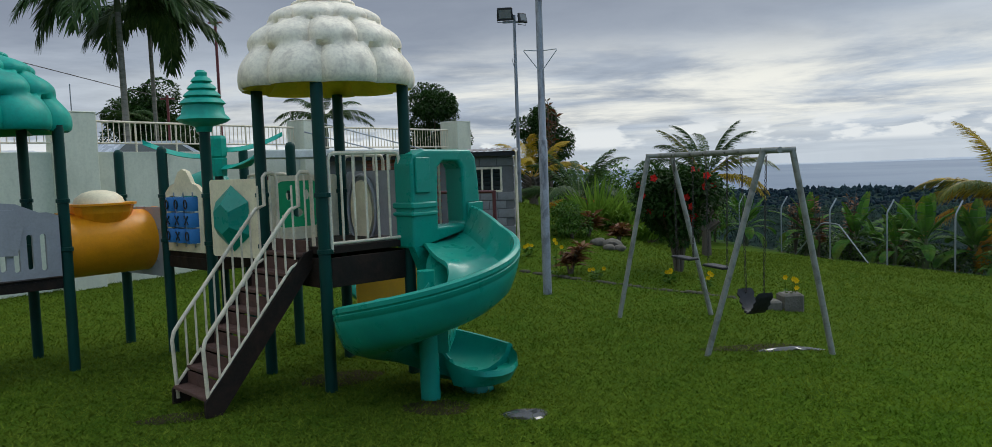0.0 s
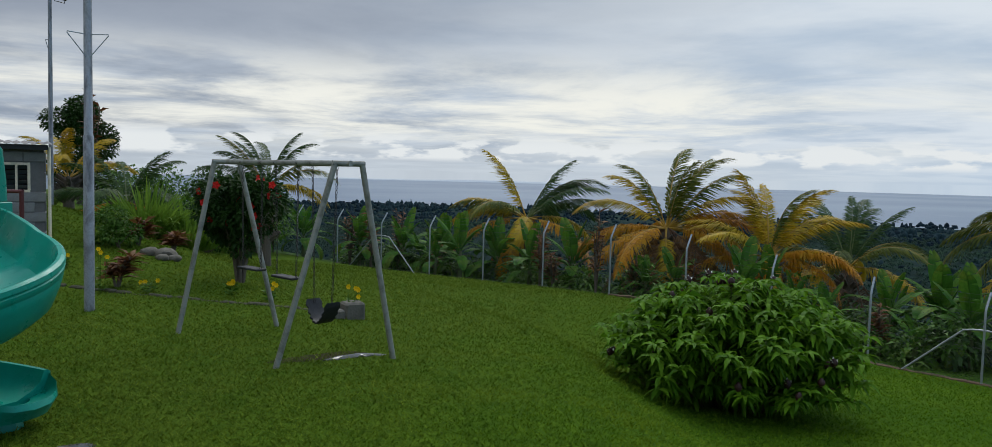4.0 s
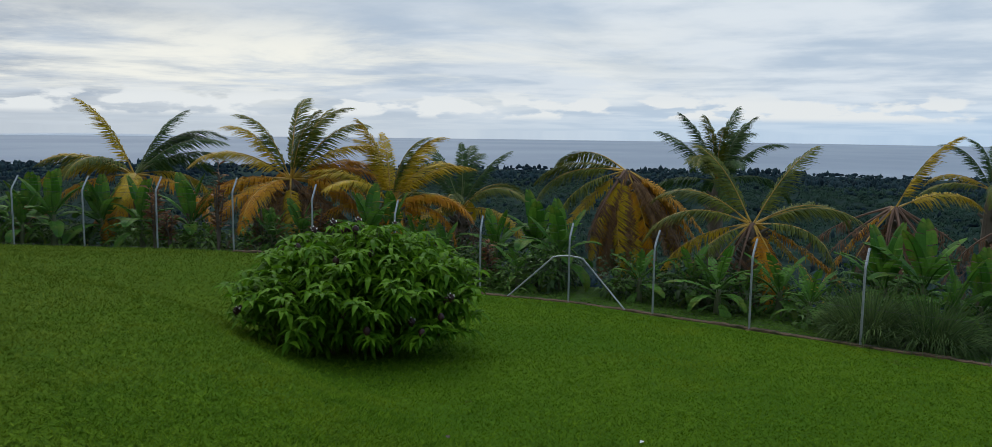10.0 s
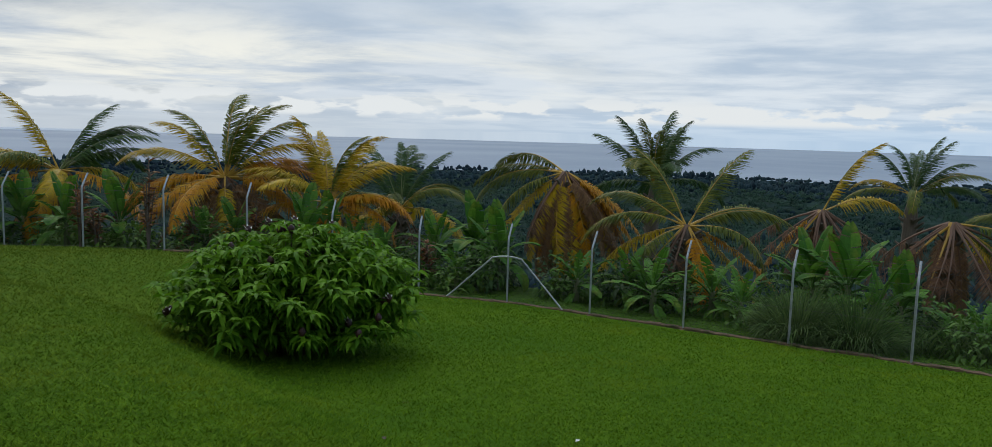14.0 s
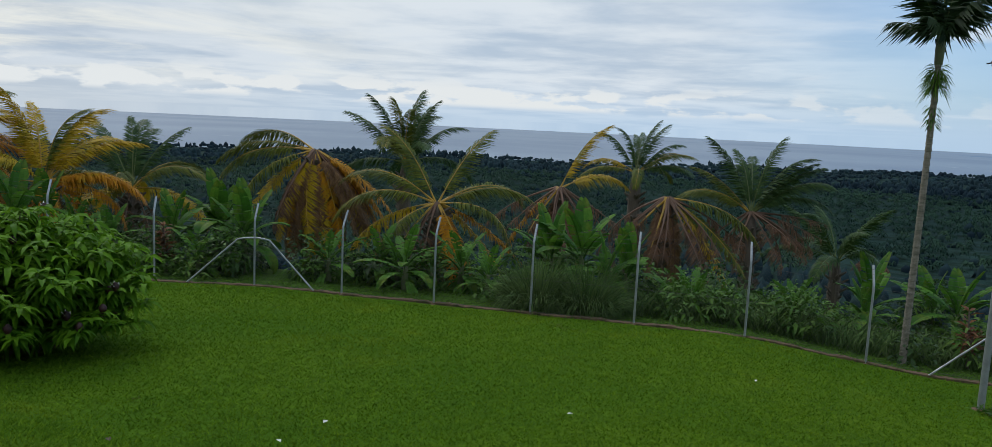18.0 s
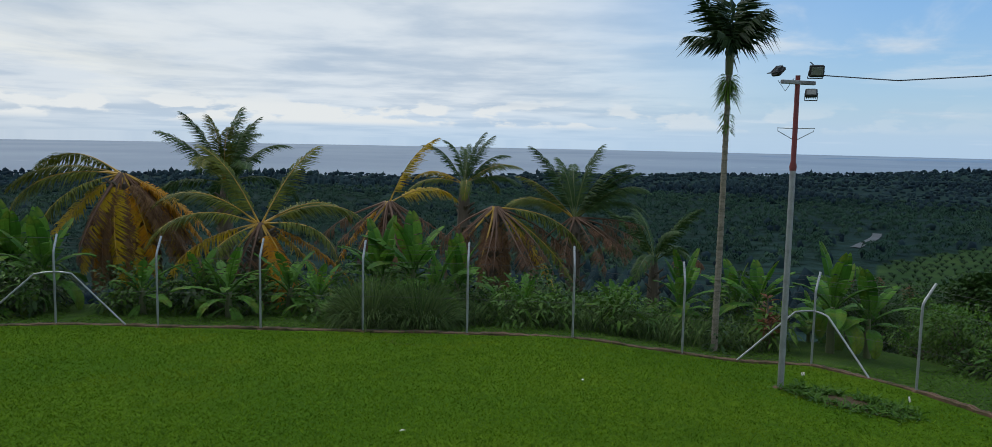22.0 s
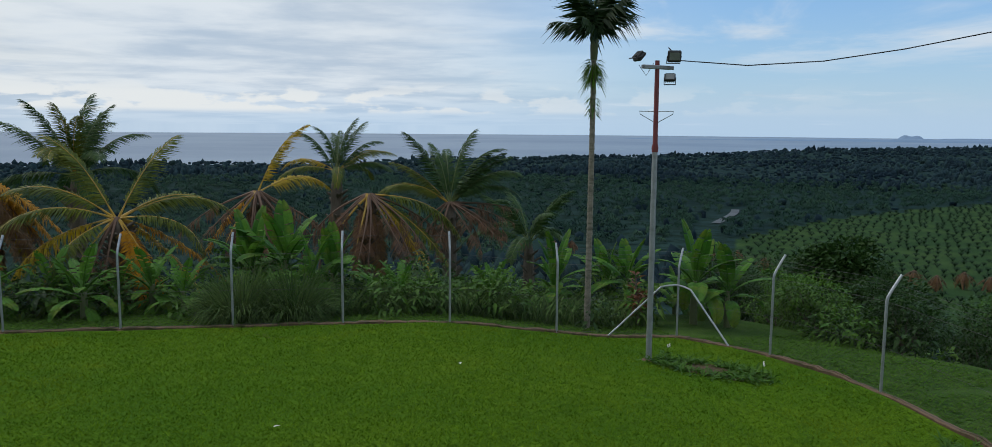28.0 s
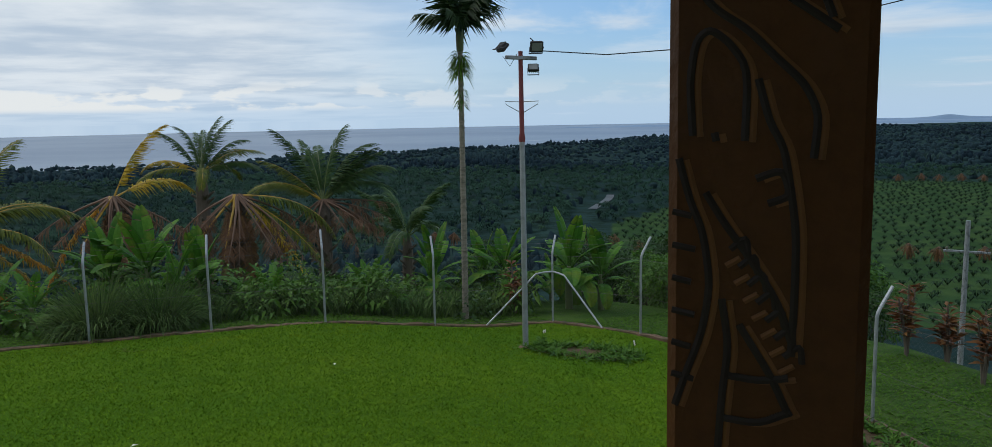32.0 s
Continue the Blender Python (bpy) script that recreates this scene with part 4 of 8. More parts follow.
oil_palm((31.2, -3.2, 1.4), [(1, "up", "green", 82, 0, 60), (1, "up", "green", 70, 0, 92), (1, "up", "green", 56, 0, 90), (1, "up", "green", 64, 0, 268), (1, "up", "olive", 50, 0, 275), (2, "up", "green", 66, 40, 0), (2, "up", "green", 44, 10, 92), (2, "arch", "green", 40, 15, 92), (2, "arch", "olive", 36, 20, 265), (3, "dead", "brown", -4, 15, 92), (8, "dead", "brown", -34, 0, None), (4, "dead", "brown", -20, 30, 110)], 3.6, 0.92, "half-dead oil palm grown over with vines", 11, 0.28, 96)
oil_palm((5.38, 23.41, 3.9), [(1, "up", "green", 84, 0, 270), (1, "up", "green", 76, 0, 80), (1, "up", "olive", 64, 0, 275), (1, "up", "green", 60, 0, 90), (1, "up", "green", 48, 12, 272), (1, "up", "olive", 46, 0, 88), (1, "arch", "olive", 34, 0, 95), (1, "arch", "green", 34, 0, 266), (2, "up", "green", 62, 50, 0), (2, "arch", "yellow", 6, 15, 95), (1, "arch", "olive", 14, 0, 265)], 1.8, 0.57, "young green palm behind the red-flowering bush", 12, 0.12, 13)
oil_palm((36.5, -7.5, -1.0), [(6, "up", "green", 60, 0, None), (5, "arch", "green", 30, 0, None)], 4.0, 0.95, "green oil palm lower on the slope", 15)

# ---- play structure ----
YELLOW_WORN = worn("worn_orange_yellow_plastic", (0.66, 0.34, 0.015), (0.50, 0.26, 0.03), 0.5, 1.6, 30, 0.0, 0.06, 0.6)
PZ = 2.2
PLAY = thing("play_structure", (-2.06, 8.56, PZ), "green and white plastic play tower with spiral slide and stairs", "playground")
PW = dict(parent=PLAY, world=True)
P1, P2, P3, P4 = (-1.99, 7.79), (-2.85, 8.61), (-1.25, 8.49), (-2.14, 9.34)
M1, M2, M3, M4, M5 = (-4.5, 9.86), (-5.38, 10.51), (-2.92, 10.01), (-3.68, 9.2), (-3.80, 10.80)
L1, L2, L3, L4 = (-5.33, 9.06), (-6.17, 9.71), (-6.22, 8.22), (-7.05, 8.9)
DECK = 3.66


def play_post(p, top, cap=True):
    x, y = p
    prof = [(0.062, PZ - 0.15), (0.062, top - 0.03)] + ([(0.058, top), (0.045, top + 0.025), (0.02, top + 0.04)] if cap else [(0.062, top)])
    ob = part("post", Mesh().lathe(prof, (x, y, 0), 16), POST_GREEN, smooth=True, **PW)
    for z in (PZ + 1.42, PZ + 1.98):
        if z < top - 0.1:
            part("clamp", Mesh().lathe([(0.064, z - 0.025), (0.076, z - 0.02), (0.076, z + 0.02), (0.064, z + 0.025)], (x, y, 0), 14).box((x + 0.07, y - 0.03, z), (0.05, 0.025, 0.04)), POST_GREEN, smooth=False, parent=ob, world=True)


for p in (P1, P2, P3, P4):
    play_post(p, 5.30, False)
for p in (M1, M2, M3, M5):
    play_post(p, 4.76)
play_post(M4, 4.98, False)
for p in (L1, L2, L3, L4):
    play_post(p, 5.05, False)


def puffy_dome(centre, r, z0, h, mat, lining, name):
    """A roof of four tiers of rounded puffs, each tier narrower than the one below."""
    prof, tiers = [], [(1.0, 0.0, 0.40, 9), (0.86, 0.40, 0.68, 9), (0.64, 0.68, 0.88, 8), (0.36, 0.88, 1.0, 7)]
    n = 108
    a = np.arange(n) * 2 * math.pi / n
    rows = []
    for k, (w, lo, hi, lobes) in enumerate(tiers):
        nxt = tiers[k + 1][0] if k < 3 else 0.02
        for u in np.linspace(0, 1, 9)[: 9 if k == 3 else 8]:
            bulge = w * (1 - (1 - 0.95 * nxt / w) * u ** 2.0) + 0.03 * math.sin(math.pi * u)
            cusp = 1 - 0.12 * (1 - np.abs(np.sin(a * lobes / 2 + k * 0.8))) ** 2.2
            rr = r * bulge * cusp
            z = z0 + h * (lo + (hi - lo) * u)
            rows.append(np.stack([centre[0] + rr * np.cos(a), centre[1] + rr * np.sin(a), np.full(n, z) + 0.0], 1))
    lip = rows[0].copy()
    lip[:, :2] = (lip[:, :2] - centre) * 0.97 + centre
    lip[:, 2] -= 0.03
    rows.insert(0, lip)
    pts = np.concatenate(rows)
    faces = [(i * n + j, i * n + (j + 1) % n, (i + 1) * n + (j + 1) % n, (i + 1) * n + j) for i in range(len(rows) - 1) for j in range(n)]
    faces.append(tuple(range((len(rows) - 1) * n, len(rows) * n)))
    me = Mesh().add(pts, faces)
    ob = part(name, me, mat, smooth=True, **PW)
    inner = []
    for f, dz in ((0.965, -0.035), (0.90, -0.005), (0.80, 0.10), (0.55, 0.28), (0.05, 0.36)):
        inner.append(np.stack([centre[0] + f * (lip[:, 0] - centre[0]) / 0.97, centre[1] + f * (lip[:, 1] - centre[1]) / 0.97, np.full(n, z0 + dz)], 1))
    fi = [(i * n + (j + 1) % n, i * n + j, (i + 1) * n + j, (i + 1) * n + (j + 1) % n) for i in range(4) for j in range(n)]
    part("lining", Mesh().add(np.concatenate(inner), fi), lining, ob, "smooth inner lining", True, True)


puffy_dome(np.array([-2.06, 8.56]), 0.93, 5.31, 0.96, WHITE_ROOF, YELLOW, "cloud_roof")
puffy_dome(np.array([-6.19, 8.96]), 0.95, 5.02, 0.95, TEAL_ROOF, TEAL, "teal_roof")


def quad_deck(ps, z, thick, mat, name):
    pts = [(x, y, z - thick) for x, y in ps] + [(x, y, z) for x, y in ps]
    return part(name, Mesh().add(pts, [(3, 2, 1, 0), (4, 5, 6, 7), (0, 1, 5, 4), (1, 2, 6, 5), (2, 3, 7, 6), (3, 0, 4, 7)]), mat, **PW)


EXT = (0.46, 0.48)
P3b, P4b = (P3[0] + EXT[0], P3[1] + EXT[1]), (P4[0] + EXT[0], P4[1] + EXT[1])
quad_deck([P1, P3, P4, P2], DECK, 0.07, BLACK_STEEL, "deck")
quad_deck([P3, P3b, P4b, P4], DECK - 0.004, 0.07, BLACK_STEEL, "side_deck")
quad_deck([M1, M4, M3, M5], 3.50, 0.07, BLACK_STEEL, "middle_deck")
quad_deck([L3, L1, L2, L4], 3.30, 0.07, BLACK_STEEL, "left_deck")


def beam(a, b, z, h, t, mat, name="deck_beam"):
    a, b = np.array(a), np.array(b)
    c, d = (a + b) / 2, b - a
    return part(name, Mesh().box((*c, z), (np.linalg.norm(d) - 0.12, t, h), math.atan2(d[1], d[0]), 0.006), mat, **PW)


for a, b in ((P1, P3), (P3, P4), (P4, P2), (P2, P1)):
    beam(a, b, DECK - 0.26, 0.30, 0.03, BLACK_STEEL)
for a, b in ((M1, M4), (M4, M3), (M3, M5), (M5, M1)):
    beam(a, b, 3.36, 0.14, 0.03, BLACK_STEEL)
for a, b in ((L3, L1), (L1, L2)):
    beam(a, b, 3.22, 0.10, 0.03, BLACK_STEEL)


def facing(a, b, off=0.0):
    """Pose that lays the x-z plane on the wall from a to b, with y to the far side."""
    a, b = np.array(a, float), np.array(b, float)
    ang = math.degrees(math.atan2(b[1] - a[1], b[0] - a[0]))
    return pose(a[0], a[1], 0, 0, 0, ang) @ pose(0, off, 0), float(np.linalg.norm(b - a))


def rounded(x0, z0, x1, z1, r, n=5):
    out = []
    for cx, cz, s in ((x1 - r, z1 - r, 0), (x0 + r, z1 - r, 90), (x0 + r, z0 + r, 180), (x1 - r, z0 + r, 270)):
        out += [(cx + r * math.cos(radians(s + 90 * k / n)), cz + r * math.sin(radians(s + 90 * k / n))) for k in range(n + 1)]
    return out


def oval(cx, cz, rx, rz, n=16, start=0.0):
    return [(cx + rx * math.cos(start + 2 * math.pi * k / n), cz + rz * math.sin(start + 2 * math.pi * k / n)) for k in range(n)]


def board(a, b, outline, thick, mat, holes=(), off=0.0, name="panel", label="", parent=None):
    m, _ = facing(a, b, off)
    return part(name, Mesh().plate(outline, thick, holes).moved(m), mat, parent or PLAY, label, False, True)


# barrier rails with round bars
def barrier(a, b, z0, z1, n, inset=0.1, bar=0.013, loops=True):
    m, L = facing(a, b)
    x0, x1 = inset, L - inset
    fr = Mesh().tube([(x0, 0, z0 - 0.08), (x0, 0, z1 - 0.06), (x0 + 0.02, 0, z1 - 0.015), (x0 + 0.07, 0, z1), (x1 - 0.07, 0, z1), (x1 - 0.02, 0, z1 - 0.015), (x1, 0, z1 - 0.06), (x1, 0, z0 - 0.08)], 0.020, 8)
    fr.tube([(x0, 0, z0), (x1, 0, z0)], 0.016, 8)
    ob = part("barrier", fr.moved(m), RAIL_WHITE, PLAY, "off-white barred safety barrier", True, True)
    for k in range(1, n):
        x = x0 + (x1 - x0) * k / n
        part("bar", Mesh().tube([(x, 0, z0), (x, 0, z1)], bar, 6).moved(m), RAIL_WHITE, ob, "", True, True)


barrier(P1, P3, DECK + 0.03, DECK + 0.93, 6, 0.085)
barrier(P4b, P3b, DECK + 0.03, DECK + 0.93, 6, 0.05)
barrier(P4, P4b, DECK + 0.03, DECK + 0.93, 4, 0.05)

# ---- stairs ----
inward = np.array([0.69, 0.724])
across = unit(P1, P2)
top_mid = (np.array(P1) + np.array(P2)) / 2
RUN, STEPS = 1.18, 8
stair_up = np.array([*inward, 0.0])


def stair_at(s, w, z):
    p = top_mid - inward * RUN * (1 - s) + across * w
    return np.array([p[0], p[1], z])


for w in (-0.36, 0.36):
    o = across * 0.018
    pts = []
    for k in (-1, 1):
        for s, z in ((-0.02, PZ - 0.02), (0.11, PZ - 0.02), (1.0, DECK - 0.20), (1.0, DECK - 0.03), (0.92, DECK - 0.06), (-0.02, PZ + 0.13)):
            p = stair_at(s, w, z)
            pts.append(p + np.array([*o, 0]) * k)
    part("stringer", Mesh().add(pts, [(5, 4, 3, 2, 1, 0), (6, 7, 8, 9, 10, 11)] + [(i, (i + 1) % 6, 6 + (i + 1) % 6, 6 + i) for i in range(6)]), BLACK_STEEL, **PW)
ang_across = math.atan2(across[1], across[0])
for k in range(STEPS):
    z = PZ + (DECK - PZ) * (k + 1) / (STEPS + 0.35)
    s = (k + 0.5) / STEPS
    part("tread", Mesh().box(stair_at(s, 0, z - 0.02), (0.70, RUN / STEPS + 0.035, 0.035), ang_across, 0.006), STEP_RUST, **PW)
    part("riser", Mesh().box(stair_at(s + 0.42 / STEPS, 0, z + 0.055), (0.69, 0.012, 0.13), ang_across), STEP_RUST, **PW)
for w in (-0.345, 0.345):
    rise = lambda s: PZ + (DECK - PZ) * s
    rail = [stair_at(0.02, w, PZ + 0.04), stair_at(0.0, w, PZ + 0.62), stair_at(0.02, w, PZ + 0.70), stair_at(0.07, w, PZ + 0.78), stair_at(0.78, w, rise(0.78) + 0.66), stair_at(0.82, w, rise(0.80) + 0.68), stair_at(0.90, w, rise(0.82) + 0.68), stair_at(0.90, w, rise(0.9) + 0.86), stair_at(0.93, w, rise(0.9) + 0.90), stair_at(1.0, w, rise(0.9) + 0.90), stair_at(1.03, w, rise(0.9) + 0.86), stair_at(1.03, w, DECK - 0.06)]
    ob = part("handrail", Mesh().tube(rail, 0.020, 8), RAIL_WHITE, PLAY, "off-white stair handrail", True, True)
    low = [stair_at(0.02, w, PZ + 0.18), stair_at(0.80, w, rise(0.80) + 0.10), stair_at(0.88, w, rise(0.82) + 0.12), stair_at(1.02, w, rise(0.82) + 0.12)]
    part("lower_rail", Mesh().tube(low, 0.015, 8), RAIL_WHITE, ob, "", True, True)
    for k in range(9):
        s = 0.12 + 0.09 * k
        if s < 0.9:
            part("bar", Mesh().tube([stair_at(s, w, rise(s) + 0.12), stair_at(s, w, rise(s) + (0.70 if s < 0.8 else 0.86))], 0.011, 6), RAIL_WHITE, ob, "", True, True)
    part("bar", Mesh().tube([stair_at(0.965, w, rise(0.82) + 0.12), stair_at(0.965, w, rise(0.9) + 0.90)], 0.011, 6), RAIL_WHITE, ob, "", True, True)

# ---- spiral slide ----
SC = np.array([-0.95, 7.42])


def slide_path(u):
    """Centre line of the chute, from the hood (0) to its end (1)."""
    if u < 0.16:
        k = u / 0.16
        a0 = np.array([-1.02, 8.86])
        a1 = SC + 0.50 * np.array([math.cos(radians(38)), math.sin(radians(38))])
        t0, t1 = np.array([0.74, -0.67]) * 0.9, np.array([0.62, -0.79]) * 0.9
        p = (2 * k**3 - 3 * k**2 + 1) * a0 + (k**3 - 2 * k**2 + k) * t0 + (3 * k**2 - 2 * k**3) * a1 + (k**3 - k**2) * t1
        return np.array([*p, DECK - 0.02 - 0.16 * k ** 1.3])
    k = (u - 0.16) / 0.84
    a = radians(38 - 366 * k)
    r = 0.48 + 0.02 * math.cos(math.pi * k) + 0.08 * smooth01(k, 0.8, 1.0)
    z = DECK - 0.18 - 1.02 * min(k / 0.86, 1.0) ** 0.92 - 0.05 * smooth01(k, 0.8, 1.0)
    return np.array([SC[0] + r * math.cos(a), SC[1] + r * math.sin(a), float(z)])


us = np.linspace(0, 1, 96)
line = np.array([slide_path(u) for u in us])
tan = np.gradient(line, axis=0)
rows = []
for i, u in enumerate(us):
    t = tan[i] / np.linalg.norm(tan[i])
    left = np.array([-t[1], t[0], 0])
    left /= np.linalg.norm(left)
    tall = 1.0 - 0.42 * float(smooth01(u, 0.80, 1.0))
    outer, inner = 0.33 * tall, 0.27 * tall
    if u < 0.42:
        inner = 0.02 + 0.25 * float(smooth01(u, 0.26, 0.50))
    prof = [(0.335, outer, 0), (0.345, outer + 0.018, 0), (0.372, outer + 0.022, 0), (0.400, outer + 0.004, 0), (0.402, outer - 0.034, 0), (0.392, outer - 0.044, 0), (0.390, outer - 0.054, 0), (0.398, outer - 0.062, 0), (0.394, outer - 0.100, 0), (0.386, outer - 0.108, 0), (0.384, outer - 0.118, 0), (0.386, outer - 0.130, 0), (0.372, outer - 0.19, 0), (0.352, outer - 0.25, 0), (0.315, -0.02, 0), (0.23, -0.09, 0), (0.10, -0.13, 0), (-0.16, -0.12, 0), (-0.30, -0.04, 0), (-0.345, inner - 0.02, 0), (-0.33, inner + 0.012, 0), (-0.305, inner, 0), (-0.27, min(0.06, inner), 0), (-0.15, 0.0, 0), (0.10, 0.0, 0), (0.24, 0.06, 0), (0.31, 0.20 * tall, 0)]
    slim = 0.80 + 0.20 * float(smooth01(u, 0.12, 0.42))
    rows.append([line[i] + left * w * (slim if w < 0 else 1.0) + np.array((0, 0, h)) for w, h, _ in prof])
n = len(rows[0])
pts = np.array(rows).reshape(-1, 3)
faces = [(i * n + j, i * n + (j + 1) % n, (i + 1) * n + (j + 1) % n, (i + 1) * n + j) for i in range(len(rows) - 1) for j in range(n)]
faces += [tuple(range(n)), tuple(range((len(rows) - 1) * n + n - 1, (len(rows) - 1) * n - 1, -1))]
chute = part("spiral_slide", Mesh().add(pts, faces), TEAL, PLAY, "teal moulded plastic spiral slide", True, True)
end_t = tan[-1] / np.linalg.norm(tan[-1])
end_l = np.array([-end_t[1], end_t[0], 0]) / math.hypot(end_t[0], end_t[1])
lip = Mesh()
lip_rows = []
for k in range(9):
    a = math.pi * k / 8
    base = line[-1] + end_l * 0.32 * math.cos(a) + end_t * 0.24 * math.sin(a)
    rim = line[-1] + end_l * 0.385 * math.cos(a) + end_t * 0.36 * math.sin(a)
    hi = 0.18 - 0.11 * math.sin(a)
    cen = line[-1] + end_l * 0.20 * math.cos(a) + end_t * 0.12 * math.sin(a)
    lip_rows.append([cen + (0, 0, 0.0), base + (0, 0, 0.03), rim + (0, 0, hi - 0.02), rim + (0, 0, hi + 0.0), rim * 1.0 + end_t * 0.02 * math.sin(a) + (0, 0, hi - 0.05), base + end_t * 0.03 + (0, 0, -0.09), cen + (0, 0, -0.10)])
m_ = len(lip_rows[0])
lp = np.array(lip_rows).reshape(-1, 3)
lip.add(lp, [(i * m_ + j, i * m_ + j + 1, (i + 1) * m_ + j + 1, (i + 1) * m_ + j) for i in range(8) for j in range(m_ - 1)])
part("end_lip", lip, TEAL, chute, "", True, True)
part("column", Mesh().lathe([(0.115, PZ - 0.1), (0.095, PZ + 0.02), (0.092, PZ + 0.7), (0.085, PZ + 1.25)], (SC[0], SC[1], 0), 18), TEAL, chute, "", True, True)
core = []
for y, top in ((7.40, DECK - 0.66), (7.62, DECK - 0.48), (7.86, DECK - 0.30), (8.12, DECK - 0.15), (8.52, DECK - 0.07)):
    core += [(-1.02, y, DECK - 1.0), (-1.02, y, top - 0.05), (-0.97, y, top), (-0.81, y, top), (-0.76, y, top - 0.05), (-0.76, y, DECK - 1.0)]
part("core", Mesh().add(core, [(6 * r + k, 6 * r + (k + 1) % 6, 6 * r + 6 + (k + 1) % 6, 6 * r + 6 + k) for r in range(4) for k in range(6)] + [tuple(range(5, -1, -1)), tuple(range(24, 30))]), TEAL, chute, "", True, True)
foot_c = line[-1] - end_t * 0.05
part("end_foot", Mesh().lathe([(0.17, PZ - 0.05), (0.155, PZ + 0.03), (0.12, foot_c[2] - 0.08), (0.16, foot_c[2] - 0.03)], (foot_c[0], foot_c[1], 0), 8), TEAL, chute, "", False, True)
# hood over the slide's mouth
h0, h1 = np.array([-1.30, 8.50]), np.array([-0.70, 9.16])
hd = unit(h0, h1)
hn = np.array([hd[1], -hd[0]])
W_, zt = float(np.linalg.norm(h1 - h0)), DECK + 0.95
outer = [(-0.08, DECK - 0.10), (W_ + 0.04, DECK + 0.10), (W_ + 0.02, DECK + 0.55), (W_ - 0.02, zt - 0.10), (W_ - 0.10, zt - 0.01), (0.10, zt), (-0.04, zt - 0.05), (-0.08, zt - 0.15)]
hole = [(0.28, DECK + 0.12), (W_ - 0.22, DECK + 0.12), (W_ - 0.24, zt - 0.22), (W_ - 0.30, zt - 0.14), (0.38, zt - 0.13), (0.30, zt - 0.20)]
hm = pose(h0[0], h0[1], 0, 0, 0, math.degrees(math.atan2(hd[1], hd[0])))
hood = part("hood", Mesh().plate(outer, 0.30, [hole]).moved(pose(0, -0.26, 0)).moved(hm), TEAL, chute, "", False, True)
hb = hood.modifiers.new("soft", "BEVEL")
hb.width, hb.segments, hb.limit_method, hb.angle_limit = 0.035, 3, "ANGLE", radians(50)
part("hood_band", Mesh().box((0.08, -0.11, DECK + 0.36), (0.36, 0.34, 0.07), 0, 0.015).box((0.08, -0.11, DECK + 0.27), (0.36, 0.34, 0.05), 0, 0.015).moved(hm), TEAL, chute, "", False, True)
part("hood_panel", Mesh().box((0.06, -0.275, DECK + 0.68), (0.20, 0.025, 0.38), 0, 0.01).moved(hm), TEAL, chute, "", False, True)
part("hood_skirt", Mesh().plate([(-0.08, DECK - 0.08), (0.32, DECK - 0.08), (0.34, DECK - 0.5), (0.24, DECK - 0.95), (0.06, DECK - 0.95), (0.02, DECK - 0.3)], 0.10).moved(pose(0, -0.26, 0)).moved(hm), TEAL, chute, "", False, True)
part("hood_flange", Mesh().box((W_ - 0.08, -0.28, DECK + 0.28), (0.24, 0.03, 0.16), 0, 0.012).moved(hm), TEAL, chute, "", False, True)

# ---- panels ----
_, LM = facing(M1, M4)
arch_top = [(LM - 0.09, 4.22), (LM - 0.20, 4.30), (LM - 0.32, 4.33), (LM / 2 + 0.16, 4.40), (LM / 2 + 0.10, 4.47), (LM / 2, 4.50), (LM / 2 - 0.10, 4.47), (LM / 2 - 0.16, 4.40), (0.32, 4.33), (0.20, 4.30), (0.09, 4.22)]
game = board(M1, M4, [(0.09, 3.50), (LM - 0.09, 3.50)] + arch_top, 0.05, CREAM, [rounded(0.19, 3.60, LM - 0.19, 4.18, 0.03)], -0.03, "game_panel", "cream game panel with blue letter cylinders")
gm, _ = facing(M1, M4, -0.03)
for r in range(3):
    for c in range(3):
        x = 0.19 + (LM - 0.38) * (c + 0.5) / 3
        z = 3.70 + 0.19 * (2 - r)
        cyl = part("cylinder", Mesh().lathe([(0.096, -0.085), (0.10, -0.075), (0.10, 0.075), (0.096, 0.085)], n=18).moved(pose(x, 0.0, z)).moved(gm), BLUE, game, "blue turning cylinder", True, True)
        y = -0.103
        if "OOO XX)XO)"[r * 3 + c] in "O)":
            ring = [(x + 0.034 * math.cos(t), y, z + 0.052 * math.sin(t)) for t in np.linspace(0, 2 * math.pi, 17)]
            part("letter", Mesh().tube(ring, 0.008, 5, close=False).moved(gm), LAMP_BLACK, cyl, "black letter O", False, True)
        else:
            part("letter", Mesh().tube([(x - 0.04, y, z - 0.05), (x + 0.04, y, z + 0.05)], 0.008, 5).tube([(x - 0.04, y, z + 0.05), (x + 0.04, y, z - 0.05)], 0.008, 5).moved(gm), LAMP_BLACK, cyl, "black letter X", False, True)
for x in (0.19 + (LM - 0.38) * k / 6 for k in (1, 3, 5)):
    part("spindle", Mesh().tube([(x, 0, 3.56), (x, 0, 4.22)], 0.012, 6).moved(gm), GALV, game, "", False, True)

